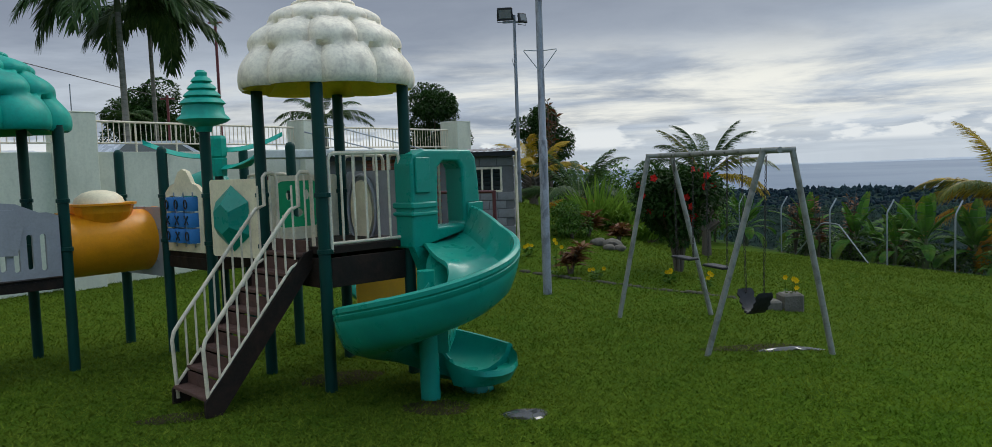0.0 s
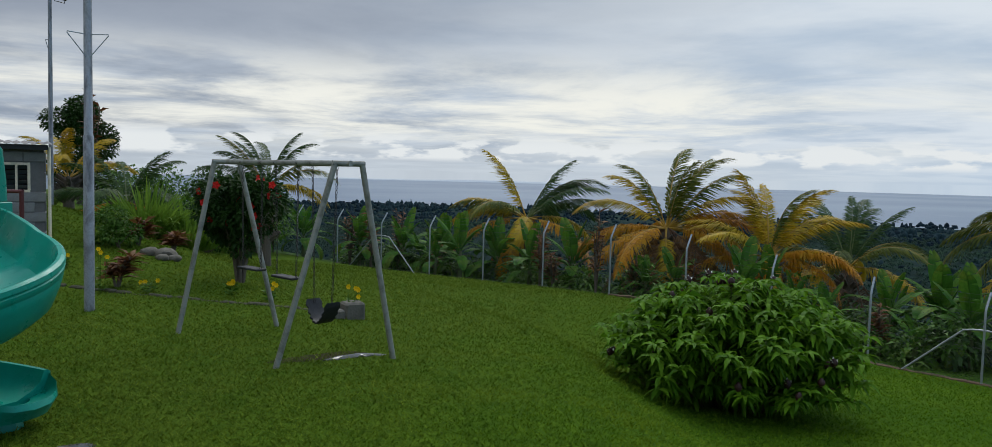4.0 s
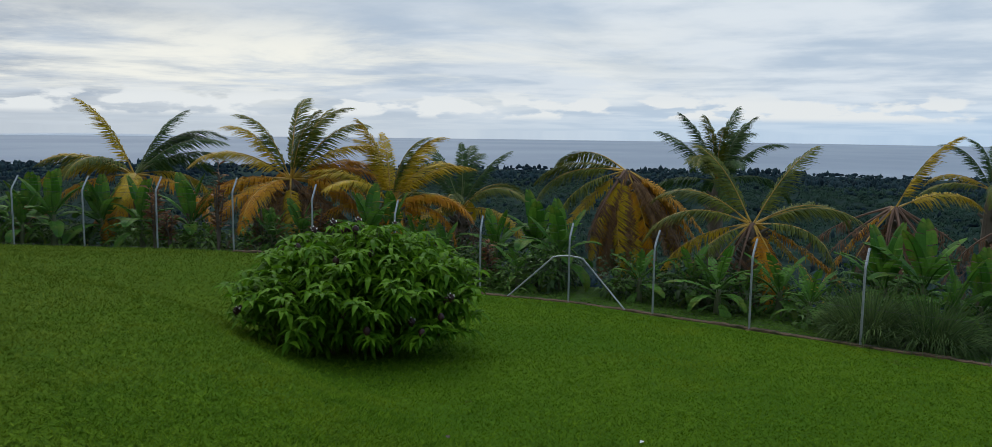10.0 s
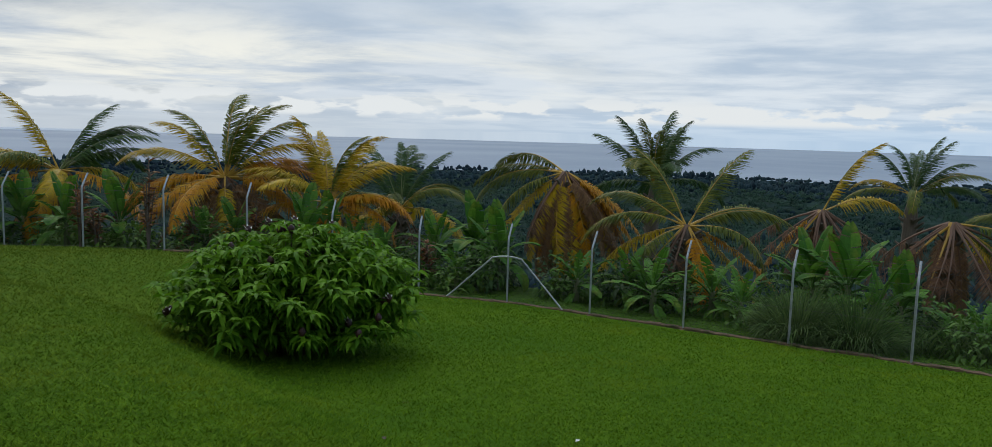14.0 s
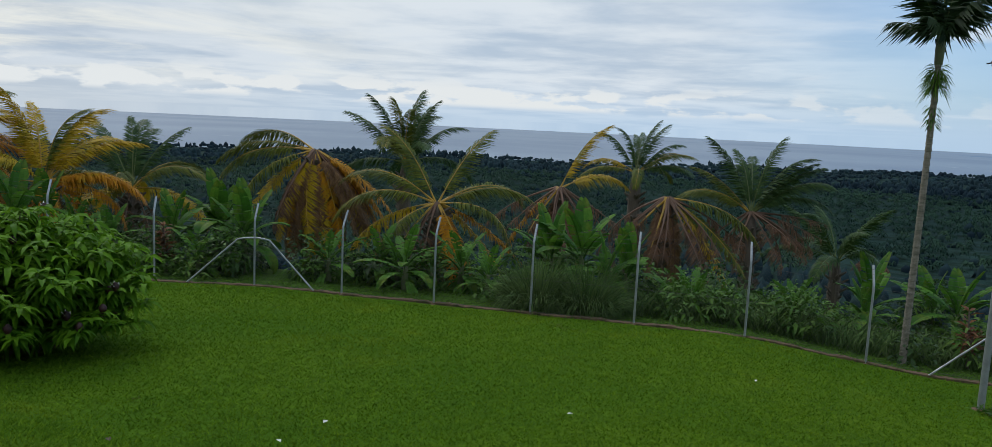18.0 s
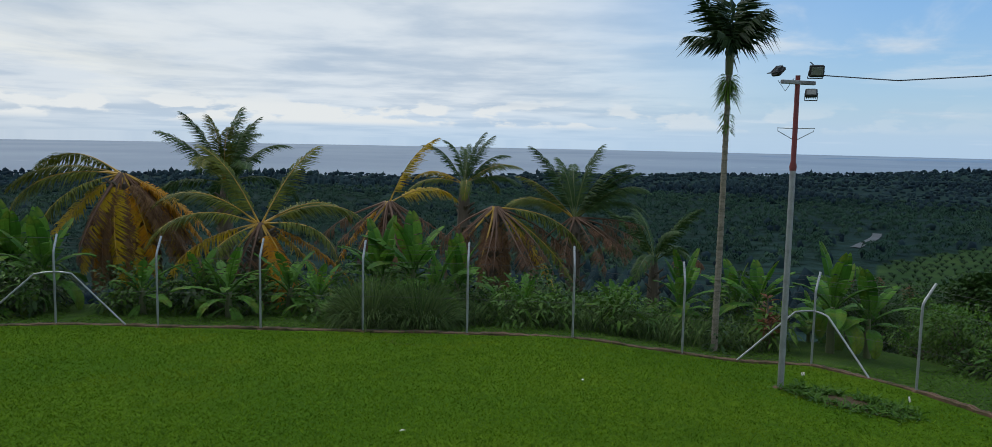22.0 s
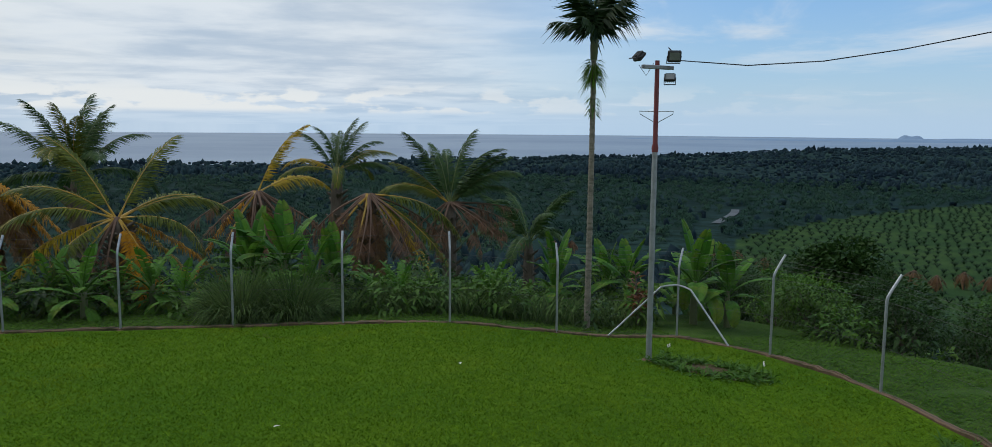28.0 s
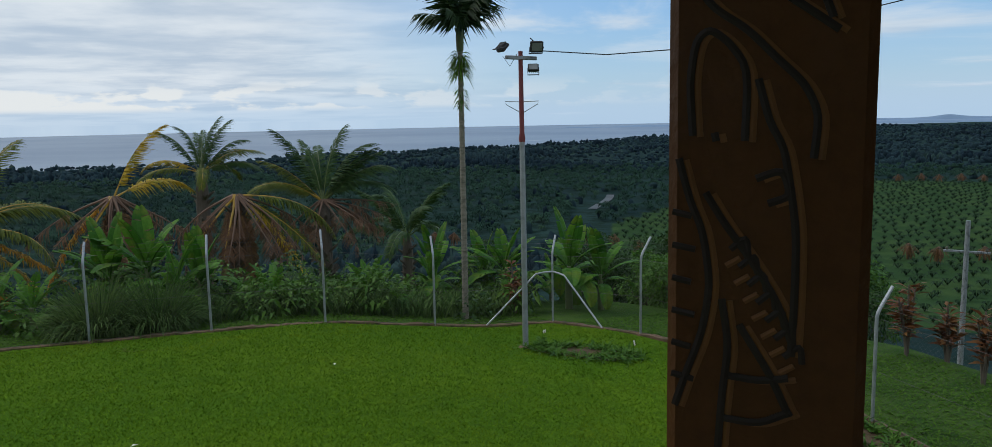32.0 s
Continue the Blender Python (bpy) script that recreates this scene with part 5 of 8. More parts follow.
# cream panels with teal hexagon windows, M4 to P2 and behind the stairs
_, LH = facing(M4, P2)
hexa = lambda cx, cz, r, s=1.0: [(cx + s * r * math.cos(radians(60 * k + 30)), cz + r * math.sin(radians(60 * k + 30))) for k in range(6)]
hp = board(M4, P2, rounded(0.08, 3.48, LH - 0.06, 4.36, 0.04), 0.06, CREAM, [hexa(LH * 0.5, 3.92, 0.36, 0.95)], -0.03, "window_panel", "cream panel with a teal bubble window")
hmat, _ = facing(M4, P2, -0.03)
bub = Mesh()
ring = hexa(LH * 0.5, 3.92, 0.375, 0.95)
bub.add([(x, -0.01, z) for x, z in ring] + [(LH * 0.5 + 0.45 * (x - LH * 0.5), -0.16, 3.92 + 0.45 * (z - 3.92)) for x, z in ring], [(i, (i + 1) % 6, 6 + (i + 1) % 6, 6 + i) for i in range(6)] + [(6, 7, 8, 9, 10, 11)])
part("bubble_window", bub.moved(hmat), TEAL, hp, "teal faceted bubble", False, True)
hp2 = board(P2, P4, rounded(0.07, DECK - 0.12, 0.96, DECK + 0.72, 0.04), 0.05, CREAM, [rounded(0.16, DECK + 0.14, 0.72, DECK + 0.66, 0.10)], 0.0, "window_panel", "cream panel with a green peep window")
w2, _ = facing(P2, P4)
win2 = part("peep_window", Mesh().plate(rounded(0.15, DECK + 0.13, 0.73, DECK + 0.67, 0.14), 0.03, [oval(0.33, DECK + 0.50, 0.04, 0.06), oval(0.56, DECK + 0.50, 0.04, 0.06), oval(0.44, DECK + 0.30, 0.07, 0.05)]).moved(pose(0, 0.01, 0)).moved(w2), worn("mid_green_plastic", (0.010, 0.40, 0.14), (0.01, 0.24, 0.09), 0.4), hp2, "green window with face holes", False, True)
for x, z in ((0.08, 0.10), (0.78, 0.10), (0.08, 0.70), (0.78, 0.70), (0.05, 0.40), (0.81, 0.40)):
    part("knob", Mesh().lathe([(0.022, 0), (0.020, 0.012), (0.008, 0.02)], n=10).moved(pose(x, -0.002, DECK + z, 90, 0, 0)).moved(w2), RED_PAINT, hp2, "red knob", True, True)
# grey crawl panel with a cream door on the tower's far side
_, LB = facing(P2, P4)
crawl = board(P4, P3, rounded(0.08, DECK + 0.02, 1.08, DECK + 0.74, 0.05), 0.05, GREY_PANEL, (), 0.02, "crawl_panel", "grey panel with a cream rounded door")
cm, _ = facing(P4, P3)
part("crawl_door", Mesh().plate(oval(0.42, DECK + 0.30, 0.21, 0.34, 24), 0.03).moved(pose(0, -0.03, 0)).moved(cm), CREAM, crawl, "", False, True)
part("crawl_rim", Mesh().tube([(x, -0.02, z) for x, z in oval(0.42, DECK + 0.30, 0.27, 0.40, 24)] + [(0.69, -0.02, DECK + 0.30)], 0.02, 6, close=False).moved(cm), GREY_PANEL, crawl, "", True, True)
# grey fan-shaped panel of the far tower
_, LG = facing(L3, L1)
fan = [(0.07, 3.32), (LG - 0.07, 3.32), (LG - 0.07, 4.02), (LG - 0.18, 4.06), (LG - 0.26, 4.06), (LG / 2 + 0.12, 4.17), (LG / 2 - 0.04, 4.19), (LG / 2 - 0.2, 4.12), (0.2, 4.05), (0.07, 4.02)]
slots = [rounded(0.14 + 0.135 * k, 3.40 + 0.02 * (k % 2), 0.20 + 0.135 * k, 3.62 + (0.20 if k in (0, 5, 6) else 0.06), 0.028) for k in range(7) if 0.2 + 0.135 * k < LG - 0.1]
fanp = board(L3, L1, fan, 0.07, GREY_PANEL, slots, -0.05, "fan_panel", "grey moulded panel with slots")
fm_, _ = facing(L3, L1, -0.05)
part("fan_boss", Mesh().plate([(LG / 2 - 0.10, 3.60), (LG / 2 + 0.10, 3.60), (LG / 2 + 0.19, 3.96), (LG / 2 + 0.10, 4.11), (LG / 2 - 0.10, 4.11), (LG / 2 - 0.19, 3.96)], 0.03).moved(pose(0, -0.03, 0)).moved(fm_), GREY_PANEL, fanp, "", False, True)
# grey slide behind the far tower
part("grey_slide", Mesh().box((-6.05, 8.1, 2.72), (0.5, 0.9, 0.16), radians(40), 0.05, tilt=[[1, 0, 0], [0, 0.75, -0.66], [0, 0.66, 0.75]]), GREY_PANEL, PLAY, "grey plastic slide", False, True)
# orange crawl tube with a hatch
ta, tb = np.array([-5.55, 9.45, 3.62]), np.array([-4.86, 10.28, 3.62])
td = (tb - ta) / np.linalg.norm(tb - ta)
tube = part("crawl_tube", Mesh().tube([ta - td * 0.1, ta, ta + td * 0.02, tb - td * 0.02, tb, tb + td * 0.04], [0.41, 0.41, 0.395, 0.395, 0.42, 0.42], 28), ORANGE, PLAY, "orange plastic crawl tube with a hatch", True, True)
tm = (ta * 0.62 + tb * 0.38)
hx = math.atan2(td[1], td[0])
part("hatch", Mesh().lathe([(0.22, 3.74), (0.35, 4.00), (0.37, 4.09), (0.40, 4.095), (0.40, 4.12), (0.34, 4.12)], (tm[0], tm[1], 0), 4 * 5, lambda a, i: 1 + 0.10 * np.abs(np.sin(2 * (a - hx))) ** 2), ORANGE, tube, "", False, True)
part("hatch_dome", Mesh().lathe([(0.30, 4.12), (0.27, 4.19), (0.19, 4.25), (0.08, 4.28)], (tm[0], tm[1], 0), 20), CREAM, tube, "cream dome lid", True, True)
tp = board(M2, M1, rounded(0.08, 3.16, 1.02, 4.04, 0.04), 0.05, GREY_PANEL, [oval(0.55, 3.62, 0.38, 0.38, 24)], -0.02, "tube_panel", "grey panel round the tube's end")
tm2, _ = facing(M2, M1)
for k in range(6):
    a = radians(60 * k + 20)
    part("bolt", Mesh().lathe([(0.016, 0), (0.012, 0.012)], n=8).moved(pose(0.55 + 0.42 * math.cos(a), -0.02, 3.62 + 0.42 * math.sin(a), 90, 0, 0)).moved(tm2), GREY_PANEL, tp, "", False, True)
# little fir-tree cap on one post
cone = []
for k in range(5):
    z0, r0 = 5.04 + 0.085 * k + (0.10 if k else 0), 0.30 - 0.045 * k
    cone += [(r0 - 0.03, z0), (r0, z0 + 0.02), (r0 - 0.02, z0 + 0.05), (r0 - 0.055, z0 + 0.08)]
fir = part("fir_cap", Mesh().lathe([(0.085, 4.92), (0.10, 4.98), (0.26, 5.03)] + cone + [(0.07, 5.60), (0.04, 5.63)], (M4[0], M4[1], 0), 28), TEAL_ROOF, PLAY, "teal fir-tree shaped post cap", True, True)
# plastic palm leaves on a post
pm = np.array([-3.92, 10.2])
palm_post = part("leaf_post", Mesh().lathe([(0.055, PZ - 0.1), (0.055, 4.45)], (pm[0], pm[1], 0), 12), POST_GREEN, PLAY, "", True, True)
part("leaf_hub", Mesh().lathe([(0.11, 4.40), (0.12, 4.62), (0.10, 4.64), (0.12, 4.66), (0.12, 4.88), (0.10, 4.92)], (pm[0], pm[1], 0), 8), TEAL_ROOF, palm_post, "", False, True)
for ang_, ln, z, drop in ((205, 0.78, 4.66, 0.26), (20, 0.72, 4.74, 0.25), (330, 0.62, 4.52, 0.16), (120, 0.6, 4.66, 0.2)):
    rows_ = []
    d_ = np.array([math.cos(radians(ang_)), math.sin(radians(ang_))])
    s_ = np.array([-d_[1], d_[0]])
    for k in range(9):
        u = k / 8
        c_ = pm + d_ * (0.1 + ln * u)
        z_ = z - 0.04 * math.sin(math.pi * u) + drop * 0.75 * u ** 1.2
        w_ = 0.12 * math.sin(math.pi * (0.15 + 0.82 * u)) + 0.018 * (k % 2)
        rows_.append([(*(c_ - s_ * w_), z_ - 0.03), (*c_, z_ + 0.03), (*(c_ + s_ * w_), z_ - 0.03), (*c_, z_ - 0.02)])
    pp_ = np.array(rows_).reshape(-1, 3)
    part("plastic_leaf", Mesh().add(pp_, [(4 * i + j, 4 * i + (j + 1) % 4, 4 * i + 4 + (j + 1) % 4, 4 * i + 4 + j) for i in range(8) for j in range(4)]), TEAL_ROOF, palm_post, "", False, True)
# panels and slide under and behind the deck
ypan = board((-2.10, 9.74), (-1.28, 10.10), rounded(0.0, 2.24, 0.88, 3.13, 0.04), 0.05, YELLOW_WORN, [rounded(0.16, 2.44, 0.72, 2.80, 0.10)], 0.0, "low_panel", "worn orange-yellow play panel under the deck")
gs = [(-2.6, 11.4, 3.0), (-2.35, 11.2, 2.75), (-2.1, 11.0, 2.58), (-1.85, 10.82, 2.52)]
part("small_slide", Mesh().tube(gs, [0.24, 0.24, 0.24, 0.25], 14, True, 0.55), TEAL, PLAY, "small teal slide behind the tower", True, True)
bubble = part("teal_bubble", Mesh().lathe([(0.36, 4.10), (0.34, 4.28), (0.24, 4.42), (0.08, 4.48)], (-4.35, 10.9, 0), 20), TEAL, PLAY, "teal dome at the back of the middle deck", True, True)
barrier(M3, M5, 3.56, 4.40, 6, 0.1)

# ---- loose things of the play lawn ----
def steel_pole(place, height, label):
    x, y, z = place
    ob = thing("light_pole", (x, y, z), label, "street lamp")
    part("shaft", Mesh().tube([(0, 0, -0.2), (0, 0, 2.6), (0, 0, 2.62), (0, 0, height)], [0.075, 0.075, 0.062, 0.055], 14), GALV_WORN, ob, smooth=True)
    for sx in (-1, 1):
        part("climbing_iron", Mesh().tube([(0, -0.05, 3.72), (sx * 0.27, -0.05, 4.08), (sx * 0.27, -0.05, 4.10), (sx * 0.05, -0.05, 4.08)], 0.008, 5), GALV, ob)
    arm = part("arm", Mesh().tube([(0, 0, height - 0.25), (-0.25, -0.05, height - 0.18)], 0.02, 8), GALV, ob, smooth=True)
    head = part("lamp_head", Mesh().box((-0.52, -0.08, height - 0.17), (0.62, 0.2, 0.10), 0.15, 0.03), GALV_WORN, ob, "fluorescent lamp fitting")
    part("tube_light", Mesh().tube([(-0.80, -0.13, height - 0.235), (-0.26, -0.05, height - 0.235)], 0.022, 8), TUBE_LIT, head, "lit fluorescent tube")
    return ob


_t = Tree("lit_tube", 0.4)
_t.color((0.9, 0.88, 0.8))
_t.put(_t.bsdf.inputs["Emission Color"], (1.0, 0.88, 0.62))
_t.bsdf.inputs["Emission Strength"].default_value = 2.2
TUBE_LIT = _t.mat
steel_pole((0.37, 13.4, ground_z(0.37, 13.4)), 5.45, "weathered galvanised lamp pole with climbing irons")


def flood_light(name, place, turn, tilt, parent, size=(0.36, 0.28)):
    m = pose(*place, 0, 0, turn) @ pose(0, 0, 0, tilt, 0, 0)
    w, h = size
    lamp = part(name, Mesh().box((0, 0, 0), (w, 0.07, h), 0, 0.02).moved(m), LAMP_BLACK, parent, "black flood light")
    for k in range(5):
        part("fin", Mesh().box((-w * 0.36 + w * 0.18 * k, 0.055, 0), (0.012, 0.05, h * 0.8)).moved(m), LAMP_BLACK, lamp)
    part("glass", Mesh().box((0, -0.037, 0), (w * 0.78, 0.008, h * 0.66), 0, 0.003).moved(m), LAMP_GLASS, lamp, "pale lamp glass")
    part("bracket", Mesh().tube([(-w * 0.5, 0.0, 0), (-w * 0.5, 0.09, -h * 0.6), (w * 0.5, 0.09, -h * 0.6), (w * 0.5, 0.0, 0)], 0.012, 5).moved(m), LAMP_BLACK, lamp)


def flood_pole():
    z = ground_z(15.22, -5.72)
    ob = thing("flood_light_pole", (15.22, -5.72, z), "red and grey pole with three black flood lights", "light pole")
    part("lower_pipe", Mesh().tube([(0, 0, -0.2), (0.055, -0.011, 4.25)], [0.062, 0.055], 12), GALV, ob, smooth=True)
    part("upper_pipe", Mesh().tube([(0.055, -0.011, 4.25), (0.056, -0.011, 4.33), (0.058, -0.012, 4.42), (0.10, -0.02, 6.05)], [0.062, 0.07, 0.05, 0.045], 12), RED_PAINT, ob, "red-painted upper pipe", True)
    part("crossbar", Mesh().box((0.09, -0.03, 5.92), (0.08, 0.78, 0.075), radians(20), 0.01), GALV_WORN, ob)
    for s in (-1, 1):
        part("climbing_iron", Mesh().tube([(0.06, -0.02, 4.82), (0.06 + s * 0.10, -0.02 + s * 0.30, 5.0), (0.06 + s * 0.10, -0.02 + s * 0.32, 5.06), (0.07, -0.02, 5.05)], 0.008, 5), GALV, ob)
    flood_light("flood_light", (0.0, -0.33, 6.13), 262, 8, ob, (0.27, 0.23))
    flood_light("flood_light", (0.02, -0.26, 5.72), 250, -30, ob, (0.22, 0.18))
    flood_light("flood_light", (0.16, 0.33, 6.12), 15, 45, ob, (0.24, 0.22))
    part("loose_wire", Mesh().tube([(0.1, 0.05, 6.0), (0.06, 0.22, 5.75), (0.08, 0.36, 5.95)], 0.006, 5), LAMP_BLACK, ob)
    part("footing", Mesh().lathe([(0.17, -0.1), (0.15, 0.0), (0.1, 0.02)], n=12), KERB, ob)


flood_pole()
cable_pts = [(15.3, -5.95, 5.98), (15.17, -6.17, 5.72), (14.51, -7.24, 5.6), (13.81, -8.38, 5.65), (13.12, -9.51, 5.83), (12.42, -10.64, 6.08), (10.93, -13.08, 6.7)]
tagged(part("power_cable", Mesh().tube(cable_pts, 0.011, 5), LAMP_BLACK), "black overhead cable sagging from the light pole", "cable")


def far_flood_pole():
    x, y = -0.05, 24.0
    z = ground_z(x, y)
    ob = thing("flood_light_pole", (x, y, z), "tall thin pole with two black flood lights", "light pole")
    h = 8.75 - z
    part("pipe", Mesh().tube([(0, 0, -0.2), (0, 0, h - 2.4), (0, 0, h + 0.1)], [0.06, 0.055, 0.045], 10), GALV_WORN, ob, smooth=True)
    part("crossbar", Mesh().box((0, 0, h - 0.1), (0.7, 0.07, 0.06), 0, 0.01), GALV_WORN, ob)
    flood_light("flood_light", (-0.27, -0.1, h + 0.12), 0, 10, ob, (0.46, 0.38))
    flood_light("flood_light", (0.25, -0.05, h), 40, -15, ob, (0.30, 0.30))
    part("climbing_iron", Mesh().tube([(0, 0, h - 1.6), (-0.10, -0.02, h - 1.2), (-0.10, -0.02, h - 1.18), (0, 0, h - 1.2)], 0.009, 5), GALV, ob)


far_flood_pole()


def stone_block():
    rng = np.random.RandomState(4)
    ob = thing("stone_planter", (3.82, 11.8, ground_z(3.82, 11.8)), "low grey concrete block planter with yellow flowers", "planter")
    for k, (dx, dy, s) in enumerate(((-0.22, 0, (0.30, 0.28, 0.20)), (0.10, 0.04, (0.32, 0.32, 0.29)))):
        part("block", Mesh().box((dx, dy, s[2] / 2 - 0.03), s, rng.uniform(-0.1, 0.1), 0.03), STONE, ob)
    return ob


stone_block()


def blob_mesh(r, seed, flat=0.3, bumps=0.18):
    """A rounded uneven stone."""
    bm = bmesh.new()
    bmesh.ops.create_icosphere(bm, subdivisions=2, radius=r)
    for v in bm.verts:
        k = 1 + bumps * noise.noise(v.co * (1.6 / r) + Vector((seed * 7.1, 0, 0)))
        v.co = Vector((v.co.x * k * 1.2, v.co.y * k, v.co.z * k * (1 - flat)))
    m = Mesh().add([v.co[:] for v in bm.verts], [tuple(v.index for v in f.verts) for f in bm.faces])
    bm.free()
    return m


def kerb_stones():
    """Loose concrete pieces edging the upper garden bed."""
    pts = np.array([(-2.4, 17.6), (-1.2, 17.0), (-0.5, 16.35), (0.5, 15.45), (1.3, 14.65), (1.95, 13.95), (2.5, 13.3), (3.1, 12.75), (3.7, 12.3)])
    rng = np.random.RandomState(2)
    ob = thing("garden_edging", (0.5, 15.45, 2.1), "row of weathered concrete blocks edging a bed", "edging")
    s = np.linspace(0, len(pts) - 1, 30)
    for k in s:
        i = min(int(k), len(pts) - 2)
        p = pts[i] * (1 - k + i) + pts[i + 1] * (k - i)
        d = unit(pts[i], pts[i + 1])
        part("block", Mesh().box((p[0] + rng.uniform(-0.04, 0.04), p[1], ground_z(*p) + rng.uniform(-0.075, -0.03)), (rng.uniform(0.2, 0.34), 0.13, 0.16), math.atan2(d[1], d[0]) + rng.uniform(-0.15, 0.15), 0.02), EDGING, ob, world=True)


kerb_stones()
for k, (x, y, r) in enumerate(((1.75, 18.6, 0.17), (2.05, 18.5, 0.2), (2.2, 18.25, 0.13), (1.95, 18.2, 0.12))):
    tagged(part("stone", blob_mesh(r, k), STONE, smooth=True), "rounded grey-brown garden stone beside the shrubs", "stone", "stones beside the shrubs").matrix_basis = pose(x, y, ground_z(x, y) + r * 0.4)


def patch(name, centre, rx, ry, turn, mat, label, cat, lift=0.012, seed=0, kind="structure"):
    """A thin uneven patch that follows the ground."""
    n, rings_ = 40, (0.0, 0.55, 0.85, 1.0)
    c, s = math.cos(turn), math.sin(turn)
    v = []
    for f in rings_:
        for k in range(n):
            a = 2 * math.pi * k / n
            w = f * (1 + 0.25 * noise.noise((math.cos(a) * 1.6 + seed, math.sin(a) * 1.6, seed)) + 0.1 * noise.noise((math.cos(a) * 5 + seed, math.sin(a) * 5, 3)))
            x, y = rx * w * math.cos(a), ry * w * math.sin(a)
            X, Y = centre[0] + c * x - s * y, centre[1] + s * x + c * y
            v.append((X, Y, ground_z(X, Y) + lift * (1 - f ** 3) + 0.004 + 0.018 * math.sin(X * 1.7 + 1.3 * math.sin(Y * 0.9)) * math.sin(Y * 1.4 + 0.7)))
    f_ = [(i * n + k, i * n + (k + 1) % n, (i + 1) * n + (k + 1) % n, (i + 1) * n + k) for i in range(3) for k in range(n)]
    return sheet(name, Mesh().add(v, f_), mat, label, cat, kind)


patch("mud_patch", (2.62, 9.22), 0.62, 0.15, 0.0, MUD, "bare muddy hollow under the swing", "mud", 0.004, 1)
patch("puddle", (2.95, 9.05), 0.42, 0.055, 0.12, PUDDLE, "shallow puddle under the swing", "puddle", 0.03, 2)
patch("puddle", (-0.05, 6.92), 0.22, 0.16, 0.3, PUDDLE, "small puddle in front of the slide", "puddle", 0.03, 3)
patch("mud_patch", (-0.85, 7.15), 0.35, 0.22, 0.0, MUD, "bare mud below the slide", "mud", 0.004, 4)
patch("mud_patch", (-2.0, 8.3), 0.45, 0.3, 0.4, MUD, "bare mud under the deck", "mud", 0.004, 5)
patch("mud_patch", (-3.3, 7.1), 0.3, 0.16, 0.4, MUD, "bare mud before the stairs", "mud", 0.004, 6)


def drain_rail():
    ob = thing("pipe_rail", (-0.5, 14.06, 2.15), "maroon steel pipe rail beside the shed", "rail")
    part("upright", Mesh().tube([(0, 0, -0.1), (0, 0, 1.82)], 0.035, 10), MAROON, ob, smooth=True)
    part("cross_pipe", Mesh().tube([(0.02, 0, 1.80), (-0.7, 0.55, 1.80), (-1.8, 1.2, 1.80)], 0.03, 10), MAROON, ob, smooth=True)


drain_rail()

# ---- boundary wall, terrace rails and shed ----
WA, WB, WC = np.array([-11.4, 12.7]), np.array([-5.95, 22.0]), np.array([-2.2, 27.6])
WALL_TOP = 5.0


def wall_run(a, b, z0, z1, t, name):
    d = b - a
    c = (a + b) / 2
    return sheet(name, Mesh().box((*c, (z0 + z1) / 2), (np.linalg.norm(d), t, z1 - z0), math.atan2(d[1], d[0]), 0.01), WALL_GREEN, "pale green painted concrete boundary wall", "wall")


wall_run(WA, WB, 1.6, WALL_TOP, 0.22, "wall_west")
wall_run(WB, WC, 2.2, WALL_TOP - 0.1, 0.22, "wall_north")
wd = unit(WA, WB)
w_ang = math.atan2(wd[1], wd[0])


def pillar(p, top, wide, turn):
    tagged(part("wall_pillar", Mesh().box((p[0], p[1], (1.8 + top) / 2), (wide, wide * 0.9, top - 1.8), turn, 0.015).box((p[0], p[1], top + 0.012), (wide + 0.02, wide * 0.9 + 0.02, 0.03), turn, 0.01), WALL_GREEN), "pale green square pillar of the boundary wall", "pillar", "pillars of the wall")


pillar((-9.15, 16.05), 5.78, 0.72, w_ang)
pillar((-5.95, 22.0), 5.82, 0.72, w_ang)
pillar((-2.2, 27.6), 5.95, 0.80, w_ang)


def terrace_rail(a, b, z0, z1, gap=0.13):
    a, b = np.array(a), np.array(b)
    L, d = np.linalg.norm(b - a), unit(a, b)
    ob = thing("terrace_rail", (*a, z0), "white-painted steel balustrade on top of the wall", "railing", "rails on the wall")
    for z, r in ((0.06, 0.018), (z1 - z0, 0.026)):
        part("rail", Mesh().tube([(0, 0, z), (*(d * L), z)], r, 8), RAIL_WHITE, ob, smooth=True)
    n = int(L / gap)
    for k in range(n + 1):
        p = d * L * k / n
        big = k % 8 == 0
        part("post" if big else "bar", Mesh().tube([(p[0], p[1], -0.12 if big else 0.06), (p[0], p[1], z1 - z0)], 0.022 if big else 0.010, 6), RAIL_WHITE, ob, smooth=True)


pl = np.array([-9.15, 16.05])
terrace_rail(pl + wd * 0.42, WB - wd * 0.42, WALL_TOP + 0.12, 5.64)
terrace_rail(WA + wd * 0.5, pl - wd * 0.42, WALL_TOP + 0.12, 5.62)
wd2 = unit(WB, WC)
terrace_rail(WB + wd2 * 0.42, WC - wd2 * 0.45, WALL_TOP + 0.05, 5.68)
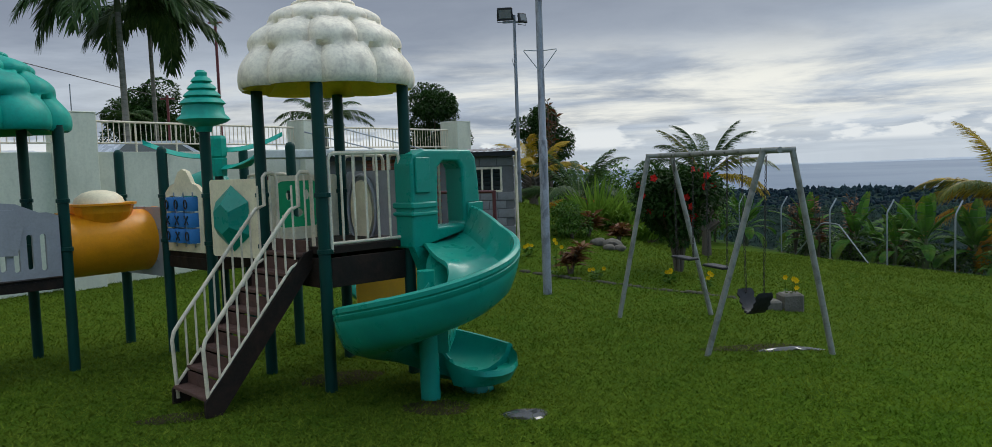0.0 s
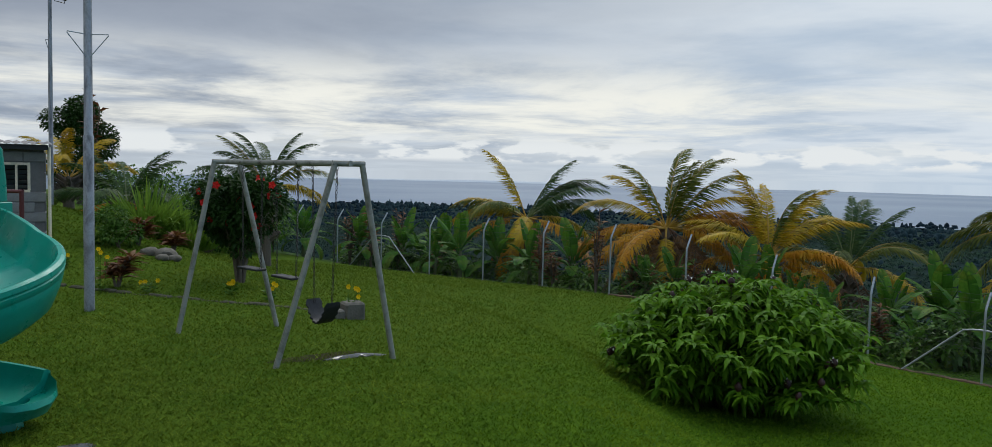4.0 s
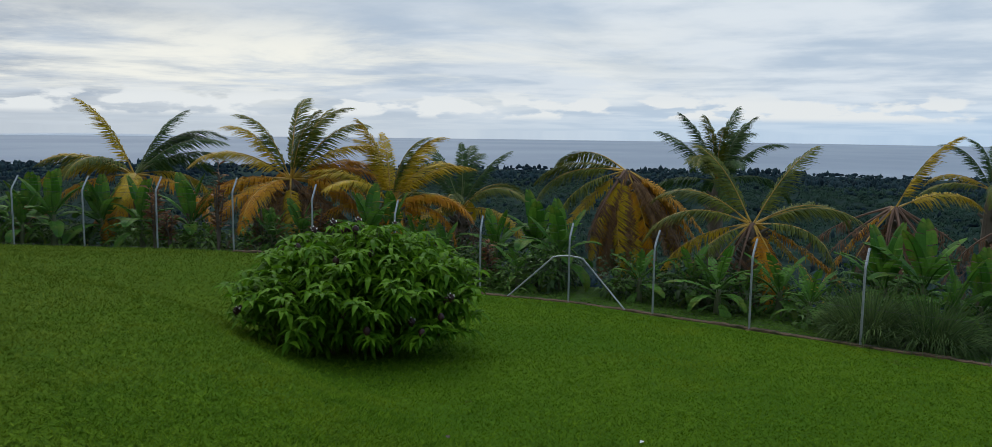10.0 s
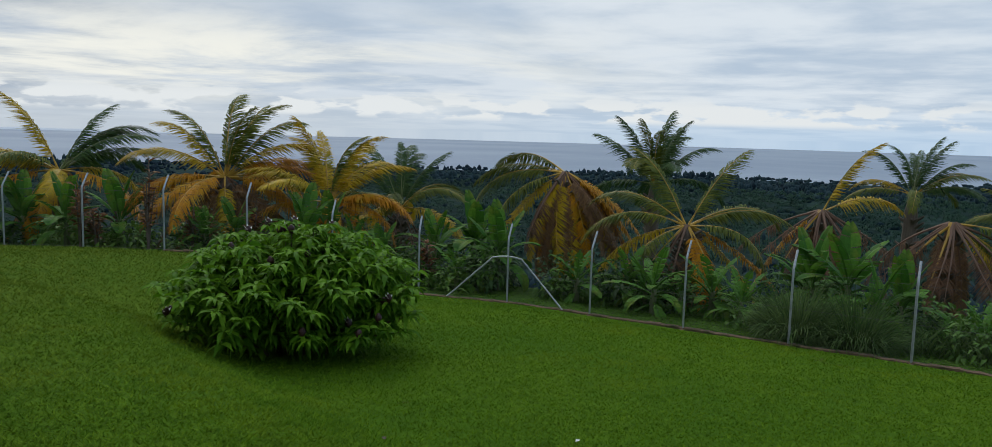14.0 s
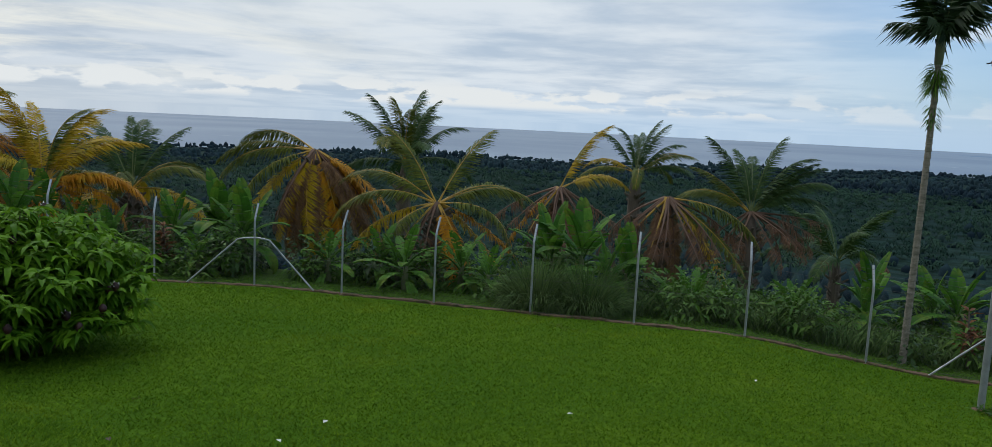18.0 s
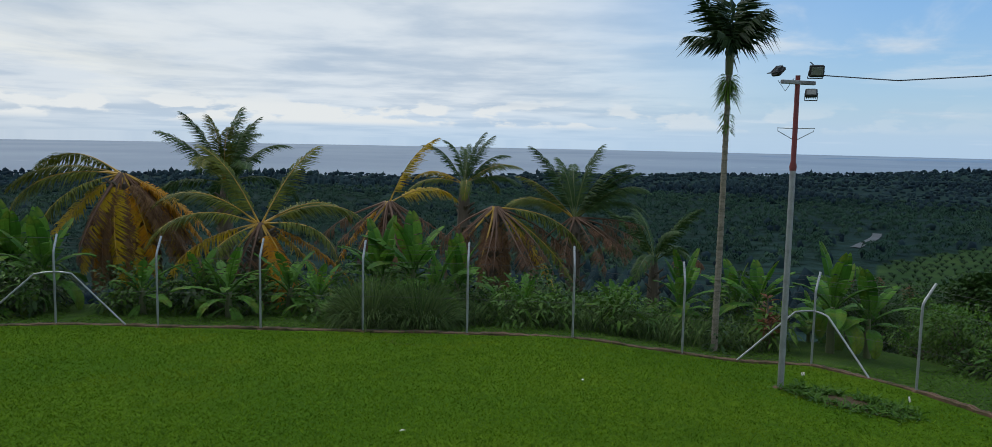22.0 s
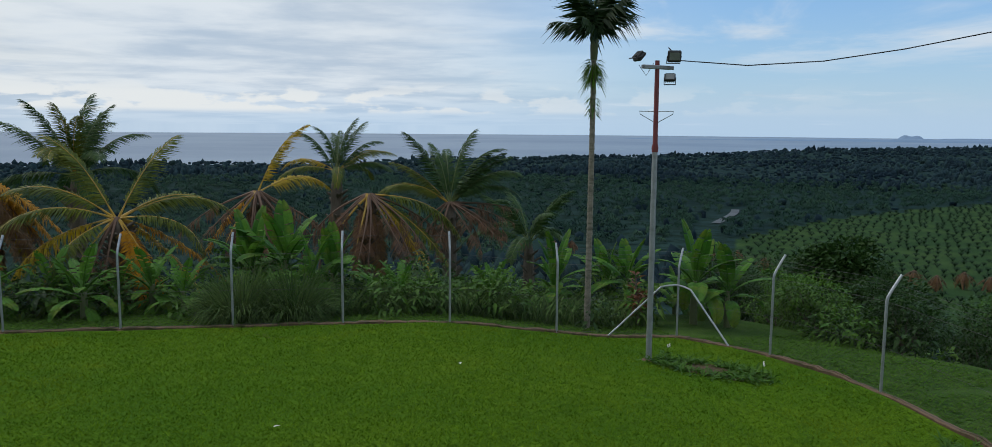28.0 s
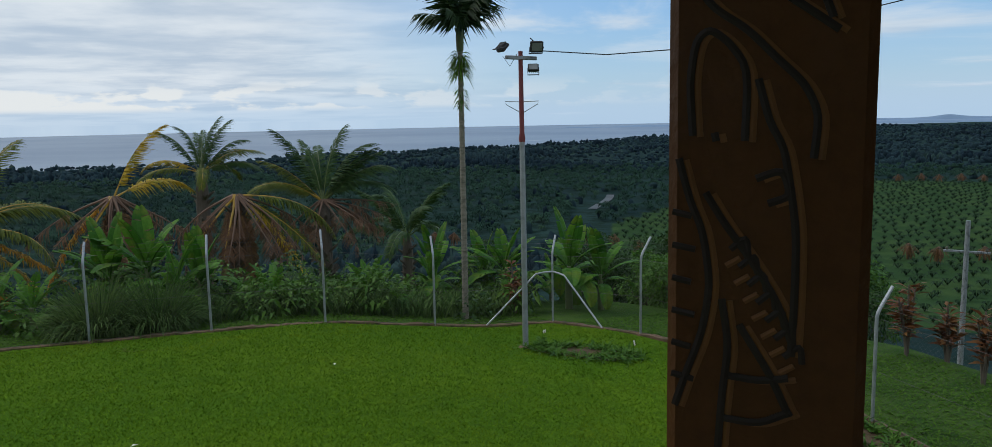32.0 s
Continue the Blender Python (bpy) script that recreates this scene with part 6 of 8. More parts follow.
# flat white slab and its dark eave in front of the far wall
sheet("roof_slab", Mesh().box((-4.55, 20.9, 4.86), (0.9, 6.4, 0.2), math.atan2(wd[1], wd[0]) - math.pi / 2, 0.02), worn("whitewashed_slab", (0.55, 0.58, 0.53), (0.34, 0.36, 0.32), 0.8, 1.5, 20), "whitewashed concrete slab over the shed", "slab")
slope_rail = thing("stair_rail", (-5.6, 21.4, 5.05), "thin steel handrail sloping down beside the terrace", "railing")
part("rail", Mesh().tube([(0, 0, 0.75), (1.0, 0.4, 0.45), (3.0, 1.4, -0.15)], 0.02, 6), GALV, slope_rail)
part("rail", Mesh().tube([(-0.2, 0, 0.45), (2.0, 0.8, -0.2)], 0.02, 6), GALV, slope_rail)

SX0, SX1, SY, SZ0, SZ1 = -4.6, -0.18, 18.5, 2.0, 4.72


def shed():
    ob = thing("shed", (SX1, SY, SZ0), "grey concrete-block shed with louvred window and tin roof", "shed")
    h0, h1, z0, z1 = -1.15, -0.45, 3.80, 4.38
    core = Mesh()
    for x0, x1, a, b in ((SX0, h0, SZ0, SZ1), (h1, SX1 - 0.02, SZ0, SZ1), (h0, h1, SZ0, z0), (h0, h1, z1, SZ1)):
        core.box(((x0 + x1) / 2, SY + 0.09, (a + b) / 2), (x1 - x0, 0.16, b - a))
    core.box((SX1 - 0.10, SY + 1.6, (SZ0 + SZ1) / 2), (0.16, 2.9, SZ1 - SZ0))
    part("wall_core", core, MORTAR, ob, world=True)
    block = Mesh().box((0, 0, 0), (0.385, 0.03, 0.185), 0, 0.006).data("block", BLOCKWORK)
    red = Mesh().box((0, 0, 0), (0.215, 0.03, 0.068), 0, 0.004).data("brick", BRICK)
    row, z = 0, SZ0 + 0.1
    while z < SZ1 - 0.05:
        x = SX1 - 0.19 - (0.2 if row % 2 else 0)
        while x > -1.75:
            if not (h0 - 0.2 < x < h1 + 0.2 and z0 - 0.09 < z < z1 + 0.09):
                o = new("block", block)
                o.parent, o.location = ob, (x - SX1, -0.004, z - SZ0)
            x -= 0.40
        row, z = row + 1, z + 0.20
    row, z = 0, 3.0
    while z < 4.62:
        x = -1.98 - (0.115 if row % 2 else 0)
        while x > -3.7:
            o = new("brick", red)
            o.parent, o.location = ob, (x - SX1, -0.004, z - SZ0)
            x -= 0.23
        row, z = row + 1, z + 0.08
    row, z = 0, SZ0 + 0.1
    while z < SZ1 - 0.05:
        for k in range(7):
            o = new("block", block)
            o.parent = ob
            o.matrix_basis = pose(-0.006, 0.22 + 0.4 * k + (0.2 if row % 2 else 0), z - SZ0, 0, 0, 90)
        row, z = row + 1, z + 0.20
    win = part("window", Mesh().box(((h0 + h1) / 2, SY + 0.02, z1 - 0.02), (h1 - h0, 0.07, 0.05)), RAIL_WHITE, ob, "white-framed louvre window", False, True)
    part("sill", Mesh().box(((h0 + h1) / 2, SY + 0.02, z0 + 0.02), (h1 - h0, 0.07, 0.05)), RAIL_WHITE, win, "", False, True)
    for x, w in ((h0 + 0.02, 0.05), (h1 - 0.02, 0.05), (h0 + 0.235, 0.04), (h0 + 0.465, 0.04)):
        part("frame_bar", Mesh().box((x, SY + 0.02, (z0 + z1) / 2), (w, 0.066, z1 - z0 - 0.09)), RAIL_WHITE, win, "", False, True)
    louvre_glass = Tree("louvre_glass", 0.1)
    louvre_glass.color((0.05, 0.06, 0.065))
    for c in range(3):
        for r in range(5):
            part("louvre", Mesh().box((h0 + 0.125 + 0.228 * c, SY + 0.05, z0 + 0.10 + 0.098 * r), (0.18, 0.006, 0.095), 0, 0, tilt=[[1, 0, 0], [0, 0.77, -0.64], [0, 0.64, 0.77]]), louvre_glass.mat, win, "", False, True)
    # black sheet behind the louvres stands in for the room's shade
    part("inside_shade_sheet", Mesh().box(((h0 + h1) / 2, SY + 0.30, (z0 + z1) / 2), (0.72, 0.02, 0.66)), LAMP_BLACK, ob, world=True)
    ribs = []
    for k in range(61):
        x = SX0 - 0.1 + (SX1 + 0.22 - SX0) * k / 60
        wv = 0.018 * (1 if k % 2 else -1)
        ribs += [(x, SY - 0.32, SZ1 + 0.04 + wv), (x, SY + 3.2, SZ1 + 0.16 + wv)]
    roof_tin = worn("rusty_tin_roof", (0.20, 0.20, 0.20), (0.10, 0.055, 0.035), 0.6, 3.0, 30, 0.4)
    part("tin_roof", Mesh().add(ribs + [(x, y, z - 0.006) for x, y, z in ribs], [(2 * k, 2 * k + 1, 2 * k + 3, 2 * k + 2) for k in range(60)] + [(122 + 2 * k, 122 + 2 * k + 2, 122 + 2 * k + 3, 122 + 2 * k + 1) for k in range(60)]), roof_tin, ob, "rusty corrugated tin roof", False, True)
    part("fascia", Mesh().box(((SX0 + SX1) / 2, SY - 0.22, SZ1 - 0.03), (SX1 - SX0 + 0.1, 0.03, 0.10)), LAMP_BLACK, ob, world=True)
    part("downpipe", Mesh().tube([(SX1 + 0.06, SY - 0.08, 4.7), (SX1 + 0.07, SY - 0.08, 2.6), (SX1 + 0.10, SY - 0.1, 2.3)], 0.03, 8), RAIL_WHITE, ob, "white plastic downpipe", True, True)


shed()


def antenna(x, y, z0, z1, r, mat, label):
    ob = thing("mast", (x, y, z0), label, "mast")
    part("mast_pipe", Mesh().tube([(0, 0, 0), (0, 0, z1 - z0)], r, 6), mat, ob)
    if r > 0.03:
        part("mast_head", Mesh().box((0, 0, z1 - z0 - 0.12), (0.5, 0.05, 0.06)), mat, ob)
    else:
        part("mast_box", Mesh().box((0.03, 0, z1 - z0 - 1.5), (0.1, 0.08, 0.16), 0, 0.01), mat, ob)


antenna(-10.57, 28.1, ground_z(-10.57, 28.1), 9.9, 0.05, RED_PAINT, "thin red mast behind the wall")
antenna(-14.8, 26.1, ground_z(-14.8, 26.1), 7.6, 0.018, GALV, "thin grey aerial mast behind the wall")
antenna(-12.16, 27.46, ground_z(-12.16, 27.46), 7.25, 0.045, RED_PAINT, "short red mast with a crossbar behind the wall")
tagged(part("power_cable", Mesh().tube([(-16.4, 20.6, 8.6), (-14.94, 23.73, 8.04), (-13.48, 26.84, 7.51), (-12.2, 29.6, 7.1)], 0.015, 5), LAMP_BLACK), "black overhead cable behind the wall", "cable")


def parked_van():
    ob = thing("parked_car", (-10.6, 21.6, 4.0), "white car parked behind the wall, only its roof showing", "car")
    m = pose(0, 0, 0, 0, 0, 56)
    paint = worn("white_car_paint", (0.62, 0.64, 0.66), (0.5, 0.5, 0.5), 0.25, 2.0, 30, 0.0, 0.02, 0.2)
    prof = [(-2.1, 0.35), (-2.1, 0.75), (-1.3, 0.92), (-0.7, 1.38), (0.9, 1.42), (1.7, 1.0), (2.1, 0.9), (2.1, 0.35)]
    part("car_body", Mesh().plate(prof, 1.6).moved(pose(0, -0.8, 0)).moved(m), paint, ob)
    part("car_window", Mesh().plate([(-1.15, 0.95), (-0.66, 1.32), (0.86, 1.35), (1.5, 1.0)], 1.62).moved(pose(0, -0.81, 0)).moved(m), LAMP_GLASS, ob)
    for x in (-1.35, 1.35):
        for y in (-0.72, 0.72):
            w = part("wheel", Mesh().lathe([(0.33, -0.1), (0.35, -0.08), (0.35, 0.08), (0.33, 0.1)], n=18).moved(pose(x, y, 0.35, 90, 0, 0)).moved(m), BLACK_RUBBER, ob)
            part("rim", Mesh().lathe([(0.2, -0.105), (0.2, 0.105)], n=12).moved(pose(x, y, 0.35, 90, 0, 0)).moved(m), GALV, w)


TERRACE = Mesh()
TERRACE.box((-14.2, 24.2, 2.9), (16.0, 5.6, 2.2), w_ang, 0.01)
sheet("terrace", TERRACE, CONCRETE, "raised concrete yard behind the wall", "terrace")
parked_van()

# ---- plants: leaves as small folded blades ----
def blades(base, direction, length, width, sag, rng, normal=None):
    """Many leaves at once: arrays of base points, directions, lengths, widths; each leaf is folded along its middle and sags."""
    n = len(base)
    d = direction / (np.linalg.norm(direction, axis=1)[:, None] + 1e-9)
    ref = np.tile([0.0, 0.0, 1.0], (n, 1)) + rng.normal(0, 0.35, (n, 3))
    side = np.cross(d, ref)
    side /= np.linalg.norm(side, axis=1)[:, None] + 1e-9
    upv = np.cross(side, d)
    L, W, S = (np.broadcast_to(np.asarray(v, float), (n,))[:, None] for v in (length, width, sag))
    down = np.array([0, 0, -1.0])
    mid = base + d * L * 0.45 + down * L * S * 0.2
    tip = base + d * L * 0.95 + down * L * S * 0.75
    v = np.stack([base, mid - side * W * 0.5 + upv * W * 0.14, mid, mid + side * W * 0.5 + upv * W * 0.14, tip], 1).reshape(-1, 3)
    o = (np.arange(n) * 5)[:, None]
    f = np.concatenate([o + np.array(t) for t in ((0, 1, 2), (0, 2, 3), (1, 4, 2), (2, 4, 3))], 1).reshape(-1, 3)
    return v, f


def curved(base, direction, length, width, curl, rng, steps=(0.0, 0.3, 0.6, 0.85, 1.0), shape=(0.5, 1.0, 0.8, 0.45, 0.05), fold=0.15):
    """Long leaves that bend over under their own weight, with several joints and a folded middle."""
    n = len(base)
    d = direction / (np.linalg.norm(direction, axis=1)[:, None] + 1e-9)
    side = np.cross(d, np.tile([0.0, 0.0, 1.0], (n, 1)) + rng.normal(0, 0.3, (n, 3)))
    side /= np.linalg.norm(side, axis=1)[:, None] + 1e-9
    upv = np.cross(side, d)
    L, W, C = (np.broadcast_to(np.asarray(v, float), (n,))[:, None] for v in (length, width, curl))
    rows = []
    for u, w in zip(steps, shape):
        c = base + d * L * (u - 0.25 * C * u * u) + np.array([0, 0, -1.0]) * L * C * 0.62 * u ** 2.2
        rows += [c - side * W * 0.5 * w + upv * W * fold * w, c, c + side * W * 0.5 * w + upv * W * fold * w]
    k = len(rows)
    v = np.stack(rows, 1).reshape(-1, 3)
    o = (np.arange(n) * k)[:, None]
    quads = [(3 * r + a, 3 * r + a + 1, 3 * r + a + 4, 3 * r + a + 3) for r in range(len(steps) - 1) for a in (0, 1)]
    f = np.concatenate([o + np.array(q) for q in quads], 1).reshape(-1, 4)
    return v, f


def leaf_cloud(rng, blobs, per, length, width, sag=0.5, outward=0.8, shell=0.65, upward=0.2):
    """Leaves through a crown of blobs (x, y, z, radius, flatness), thickest near each blob's skin."""
    vs, fs, k = [], [], 0
    for x, y, z, r, flat in blobs:
        n = int(per * r * r)
        if n < 3:
            continue
        d = rng.normal(0, 1, (n, 3))
        d /= np.linalg.norm(d, axis=1)[:, None]
        rad = r * (shell + (1 - shell) * rng.rand(n) ** 0.5)[:, None]
        p = d * rad * np.array([1, 1, flat]) + (x, y, z)
        out = d * outward + rng.normal(0, 0.5, (n, 3)) + (0, 0, upward)
        v, f = blades(p, out, length * rng.uniform(0.7, 1.25, n), width * rng.uniform(0.7, 1.2, n), sag, rng)
        vs.append(v)
        fs.append(f + k)
        k += len(v)
    return np.concatenate(vs), np.concatenate(fs)


def crown_blobs(rng, w, h, n, low=0.25, r0=0.45):
    """Uneven blobs that fill a crown of width w and height h above z = 0."""
    out = []
    for _ in range(n):
        a, u = rng.rand() * 6.283, rng.rand()
        z = h * (low + (1 - low) * u)
        reach = w / 2 * math.sqrt(max(0.05, 1 - (2 * (u - 0.42)) ** 2 * 0.8)) * rng.uniform(0.35, 0.85)
        out.append((math.cos(a) * reach, math.sin(a) * reach, z, w / 2 * r0 * rng.uniform(0.6, 1.15), rng.uniform(0.65, 0.95)))
    return out


def broad_tree(name, place, w, h, trunk_h, mat, label, seed, leaf=(0.2, 0.1), per=420, n=16, cat="tree", group="", trunk_r=0.16):
    rng = np.random.RandomState(seed)
    x, y, z = place
    ob = thing(name, (x, y, z), label, cat, group)
    tr = Mesh().tube([(0, 0, -0.2), (0.03 * w, 0, trunk_h * 0.5), (0.0, 0.04 * w, trunk_h + 0.25 * (h - trunk_h))], [trunk_r * 1.3, trunk_r, trunk_r * 0.55], 9)
    part("trunk", tr, BARK, ob, smooth=True)
    blobs = [(bx, by, trunk_h + bz, r, fl) for bx, by, bz, r, fl in crown_blobs(rng, w, h - trunk_h, n, 0.12)]
    for bx, by, bz, r, fl in blobs[:7]:
        part("limb", Mesh().tube([(0, 0, trunk_h * 0.75), (bx * 0.45, by * 0.45, trunk_h * 0.8 + (bz - trunk_h) * 0.4 + trunk_h * 0.1), (bx, by, bz)], [trunk_r * 0.6, trunk_r * 0.4, trunk_r * 0.12], 6), BARK, ob)
    v, f = leaf_cloud(rng, blobs, per, leaf[0], leaf[1])
    part("crown", fast_mesh("crown", v, f, mat), mat, ob)
    return ob


# the large leafy bush on the lawn
def ginger_bush(place):
    rng = np.random.RandomState(11)
    x, y = place
    z = ground_z(x, y)
    ob = thing("leafy_bush", (x, y, z), "large dense green bush with whorled lance-shaped leaves", "bush")
    heads = []
    for k in range(360):
        a, r = rng.rand() * 6.283, math.sqrt(rng.rand())
        bx, by = math.cos(a) * r * 1.08, math.sin(a) * r * 0.98
        tall = 2.0 * (1 - 0.42 * r ** 2.4) * rng.uniform(0.80, 1.05)
        if k % 3 == 0 and r > 0.6:
            tall *= rng.uniform(0.35, 0.7)
        lean = 0.62 + 0.45 * r
        tip = np.array([bx * (1.0 + lean), by * (1.0 + lean), tall])
        heads.append((np.array([bx * 0.7, by * 0.7, 0.0]), tip))
        if k % 3 == 0:
            part("stem", Mesh().tube([(bx * 0.7, by * 0.7, -0.05), (bx * 1.1, by * 1.1, tall * 0.5), tip], [0.014, 0.012, 0.006], 5), BARK, ob)
    base, dirs, size = [], [], []
    for foot, tip in heads:
        for level in range(7):
            u = 1 - level * 0.115
            c = foot * (1 - u) + tip * u + np.array([0, 0, 0.18 * math.sin(math.pi * u)])
            if c[2] < 0.26:
                continue
            m = 6 if level < 5 else 4
            a0 = rng.rand() * 6.28
            for j in range(m):
                a = a0 + 6.283 * j / m + rng.uniform(-0.3, 0.3)
                base.append(c)
                dirs.append((math.cos(a), math.sin(a), rng.uniform(-0.15, 0.65) - 0.08 * level))
                size.append(rng.uniform(0.24, 0.36))
    base, dirs, size = np.array(base), np.array(dirs), np.array(size)
    v, f = curved(base, dirs, size, size * 0.27, 0.75, rng, (0.0, 0.28, 0.62, 1.0), (0.12, 0.95, 0.8, 0.03), 0.2)
    leaves = part("leaves", fast_mesh("leaves", v, f, L_BUSH), L_BUSH, ob)
    leaves["kind"] = "stuff"
    n_f = 0
    for foot, tip in heads[::9]:
        c = tip + (0, 0, 0.04)
        part("bract", Mesh().lathe([(0.02, -0.05), (0.05, 0.0), (0.055, 0.04), (0.02, 0.09)], c, 8), BRACT, ob, "dark maroon flower cone", True)
        n_f += 1
        if n_f % 3 == 0:
            m = Mesh()
            for j in range(5):
                a = 1.256 * j
                d = np.array([math.cos(a), math.sin(a) * 0.5, 0.9 + 0.5 * math.sin(a)]) * 0.72
                m.add([c, c + d * 0.07 + (-d[1] * 0.045, d[0] * 0.045, 0), c + d * 0.12, c + d * 0.07 + (d[1] * 0.045, -d[0] * 0.045, 0)], [(0, 1, 2, 3)])
            part("blossom", m, FLOWER_WHITE, ob, "white blossom")


ginger_bush((9.6, 9.42))


# banana plants
def banana_leaf(length, width, arch, seed, torn=0.12):
    """A paddle leaf along +x with a thick midrib, bending down, its blade cut by short tears."""
    rng = np.random.RandomState(seed)
    m, n = Mesh(), 18
    s = np.linspace(0, 1, n)
    ang = arch * s ** 1.5
    px = np.concatenate([[0], np.cumsum(np.cos(ang[1:])) * length / (n - 1)])
    pz = np.concatenate([[0], -np.cumsum(np.sin(ang[1:])) * length / (n - 1)])
    stalk = 0.16
    for side in (-1, 1):
        i = 0
        while i < n - 1:
            if s[i] < stalk:
                i += 1
                continue
            j = min(i + rng.randint(2, 6), n - 1)
            drop = rng.uniform(0.0, 0.20)
            rows = []
            for k in range(i, j + 1):
                u = (s[k] - stalk) / (1 - stalk)
                w = width * 0.5 * max(0.02, math.sin(math.pi * min(1, 0.10 + 0.88 * u)) ** 0.55)
                gap = torn * w if k == j and j < n - 1 else 0
                rows.append([(px[k] - gap * 0.5, 0, pz[k]), (px[k] + 0.03 - gap, side * w * 0.55, pz[k] + 0.09 * w - drop * 0.15 * w), (px[k] + 0.06 - gap, side * w, pz[k] - 0.04 * w - drop * w)])
            pts = np.array(rows).reshape(-1, 3)
            m.add(pts, [(3 * k + a, 3 * k + a + 1, 3 * k + a + 4, 3 * k + a + 3) for k in range(len(rows) - 1) for a in range(2)])
            i = j
    m.tube(np.stack([px, np.zeros(n), pz - 0.012], 1), np.interp(s, [0, 1], [0.028, 0.006]), 5)
    return m


BANANA = [banana_leaf(1.7, 0.54, a, 40 + k).data("banana_leaf", L_BANANA) for k, a in enumerate((0.45, 0.9, 1.4, 2.0))]
NARROW = [banana_leaf(1.5, 0.34, a, 60 + k, 0.3).data("banana_leaf", L_BANANA) for k, a in enumerate((0.6, 1.0, 1.5, 2.1))]
STEM_GREEN = worn("banana_stem", (0.10, 0.13, 0.05), (0.07, 0.055, 0.03), 0.6, 4.0, 30, streak=(1, 1, 0.3))


def banana_plant(place, size=1.0, n=9, seed=0, spread=0.0, label="banana plant with broad green leaves", low=False):
    rng = np.random.RandomState(seed)
    x, y = place
    z = ground_z(x, y)
    ob = thing("banana_plant", (x, y, z), label, "banana plant", "banana plants beyond the fence", turn=rng.uniform(0, 360))
    h = (0.8 if low else 1.25) * size
    part("stem", Mesh().tube([(0, 0, -0.2), (0.02, 0, h * 0.5), (0.0, 0.03, h)], [0.12 * size, 0.10 * size, 0.06 * size], 9), STEM_GREEN, ob, smooth=True)
    for k in range(n):
        e = (74 - 88 * (k / (n - 1)) if low else 84 - 78 * (k / (n - 1)) ** 1.05) + rng.uniform(-8, 8)
        f = new("leaf", (NARROW if low else BANANA)[min(3, int(4 * k / n * 0.9 + rng.rand() * 0.6))])
        f.parent = ob
        f.matrix_basis = pose(0, 0, h - 0.10 * k * 0.3, 0, 0, 137.5 * k + rng.uniform(-20, 20)) @ pose(0, 0, 0, 0, -e, 0) @ Matrix.Scale(size * rng.uniform(0.8, 1.12), 4)
    return ob


rng_b = np.random.RandomState(77)
# along the outer side of the fence
bananas = [((20.9, 9.3), 0.95), ((21.6, 8.0), 0.9), ((20.6, 6.9), 1.0), ((21.8, 5.6), 1.0), ((20.9, 4.6), 0.85), ((22.3, 2.2), 1.35), ((21.6, 0.9), 1.0), ((23.2, 3.4), 1.1),
           ((21.0, -0.9), 0.7), ((21.2, -3.4), 0.8), ((20.4, -8.9), 1.3), ((22.3, -7.6), 1.15), ((23.0, -5.6), 1.1), ((22.0, -9.6), 0.9), ((21.4, 12.2), 1.25), ((22.6, 13.8), 1.35), ((21.4, 14.6), 1.1), ((20.1, 12.9), 0.8),
           ((14.9, 24.2), 1.1), ((16.2, 23.4), 1.25), ((13.6, 27.2), 1.25), ((12.4, 29.8), 1.2), ((15.2, 27.0), 1.3), ((14.2, 30.0), 1.3), ((11.2, 31.6), 1.2), ((17.4, 19.4), 0.9), ((18.4, 17.4), 1.15), ((19.6, 15.4), 0.8), ((9.5, 34.0), 1.1)]
for k, (p, sz) in enumerate(bananas):
    low = k < 5 or k in (8, 9, 17)
    banana_plant(p, sz * (0.92 if low else 0.76), (15 if low else 11) + k % 5, 100 + k, 0.0, "low banana plant with narrow drooping leaves" if low else "banana plant with broad green leaves", low)
    if k % 5 != 4:
        a = rng_b.rand() * 6.28
        q = (p[0] + 0.9 * math.cos(a), p[1] + 0.9 * math.sin(a))
        if outside(np.array([q[0]]), np.array([q[1]]))[0] > 1.2:
            banana_plant(q, sz * rng_b.uniform(0.5, 0.8), 9 + k % 3, 160 + k, 0.0, "young banana plant beside a taller one", low)


# long grass clump behind the fence
def grass_clump(place, r, h, n, mat, label, seed, name="grass_clump", droop=0.8, w=0.022, open_=0.75):
    rng = np.random.RandomState(seed)
    x, y = place
    a, q = rng.rand(n) * 6.283, np.sqrt(rng.rand(n))
    base = np.stack([np.cos(a) * q * r * 0.42, np.sin(a) * q * r * 0.42, np.zeros(n)], 1)
    b = a + rng.normal(0, 0.45, n)
    fan = (q * open_ + rng.uniform(0, 0.25, n))[:, None]
    d = np.stack([np.cos(b), np.sin(b), np.zeros(n)], 1) * fan + (0, 0, 1.0)
    ob = thing(name, (x, y, ground_z(x, y) - 0.03), label, "grass")
    v, f = curved(base, d, h * (1.05 - 0.25 * q) * rng.uniform(0.6, 1.1, n), w, droop * (0.5 + 0.7 * q) * rng.uniform(0.6, 1.2, n), rng)
    p = part("blade_tuft", fast_mesh("blade_tuft", v, f, mat), mat, ob)
    p["kind"] = "stuff"
    return ob


grass_clump((19.75, 3.05), 1.55, 2.25, 1700, L_GRASSY, "tall dense clump of long green grass", 5, "grass_clump", 0.75, 0.024, 0.75)
grass_clump((19.7, 1.75), 1.5, 2.15, 1700, L_GRASSY, "tall clump of long drooping grass", 6, "grass_clump", 0.75, 0.024, 0.75)
grass_clump((2.05, 22.0), 1.7, 1.9, 420, L_STRAP, "clump of bright green strap leaves", 7, "strap_leaf_clump", 0.6, 0.07, 0.6)
grass_clump((3.0, 21.8), 1.6, 1.75, 380, L_STRAP, "clump of bright green strap leaves", 8, "strap_leaf_clump", 0.6, 0.07, 0.6)


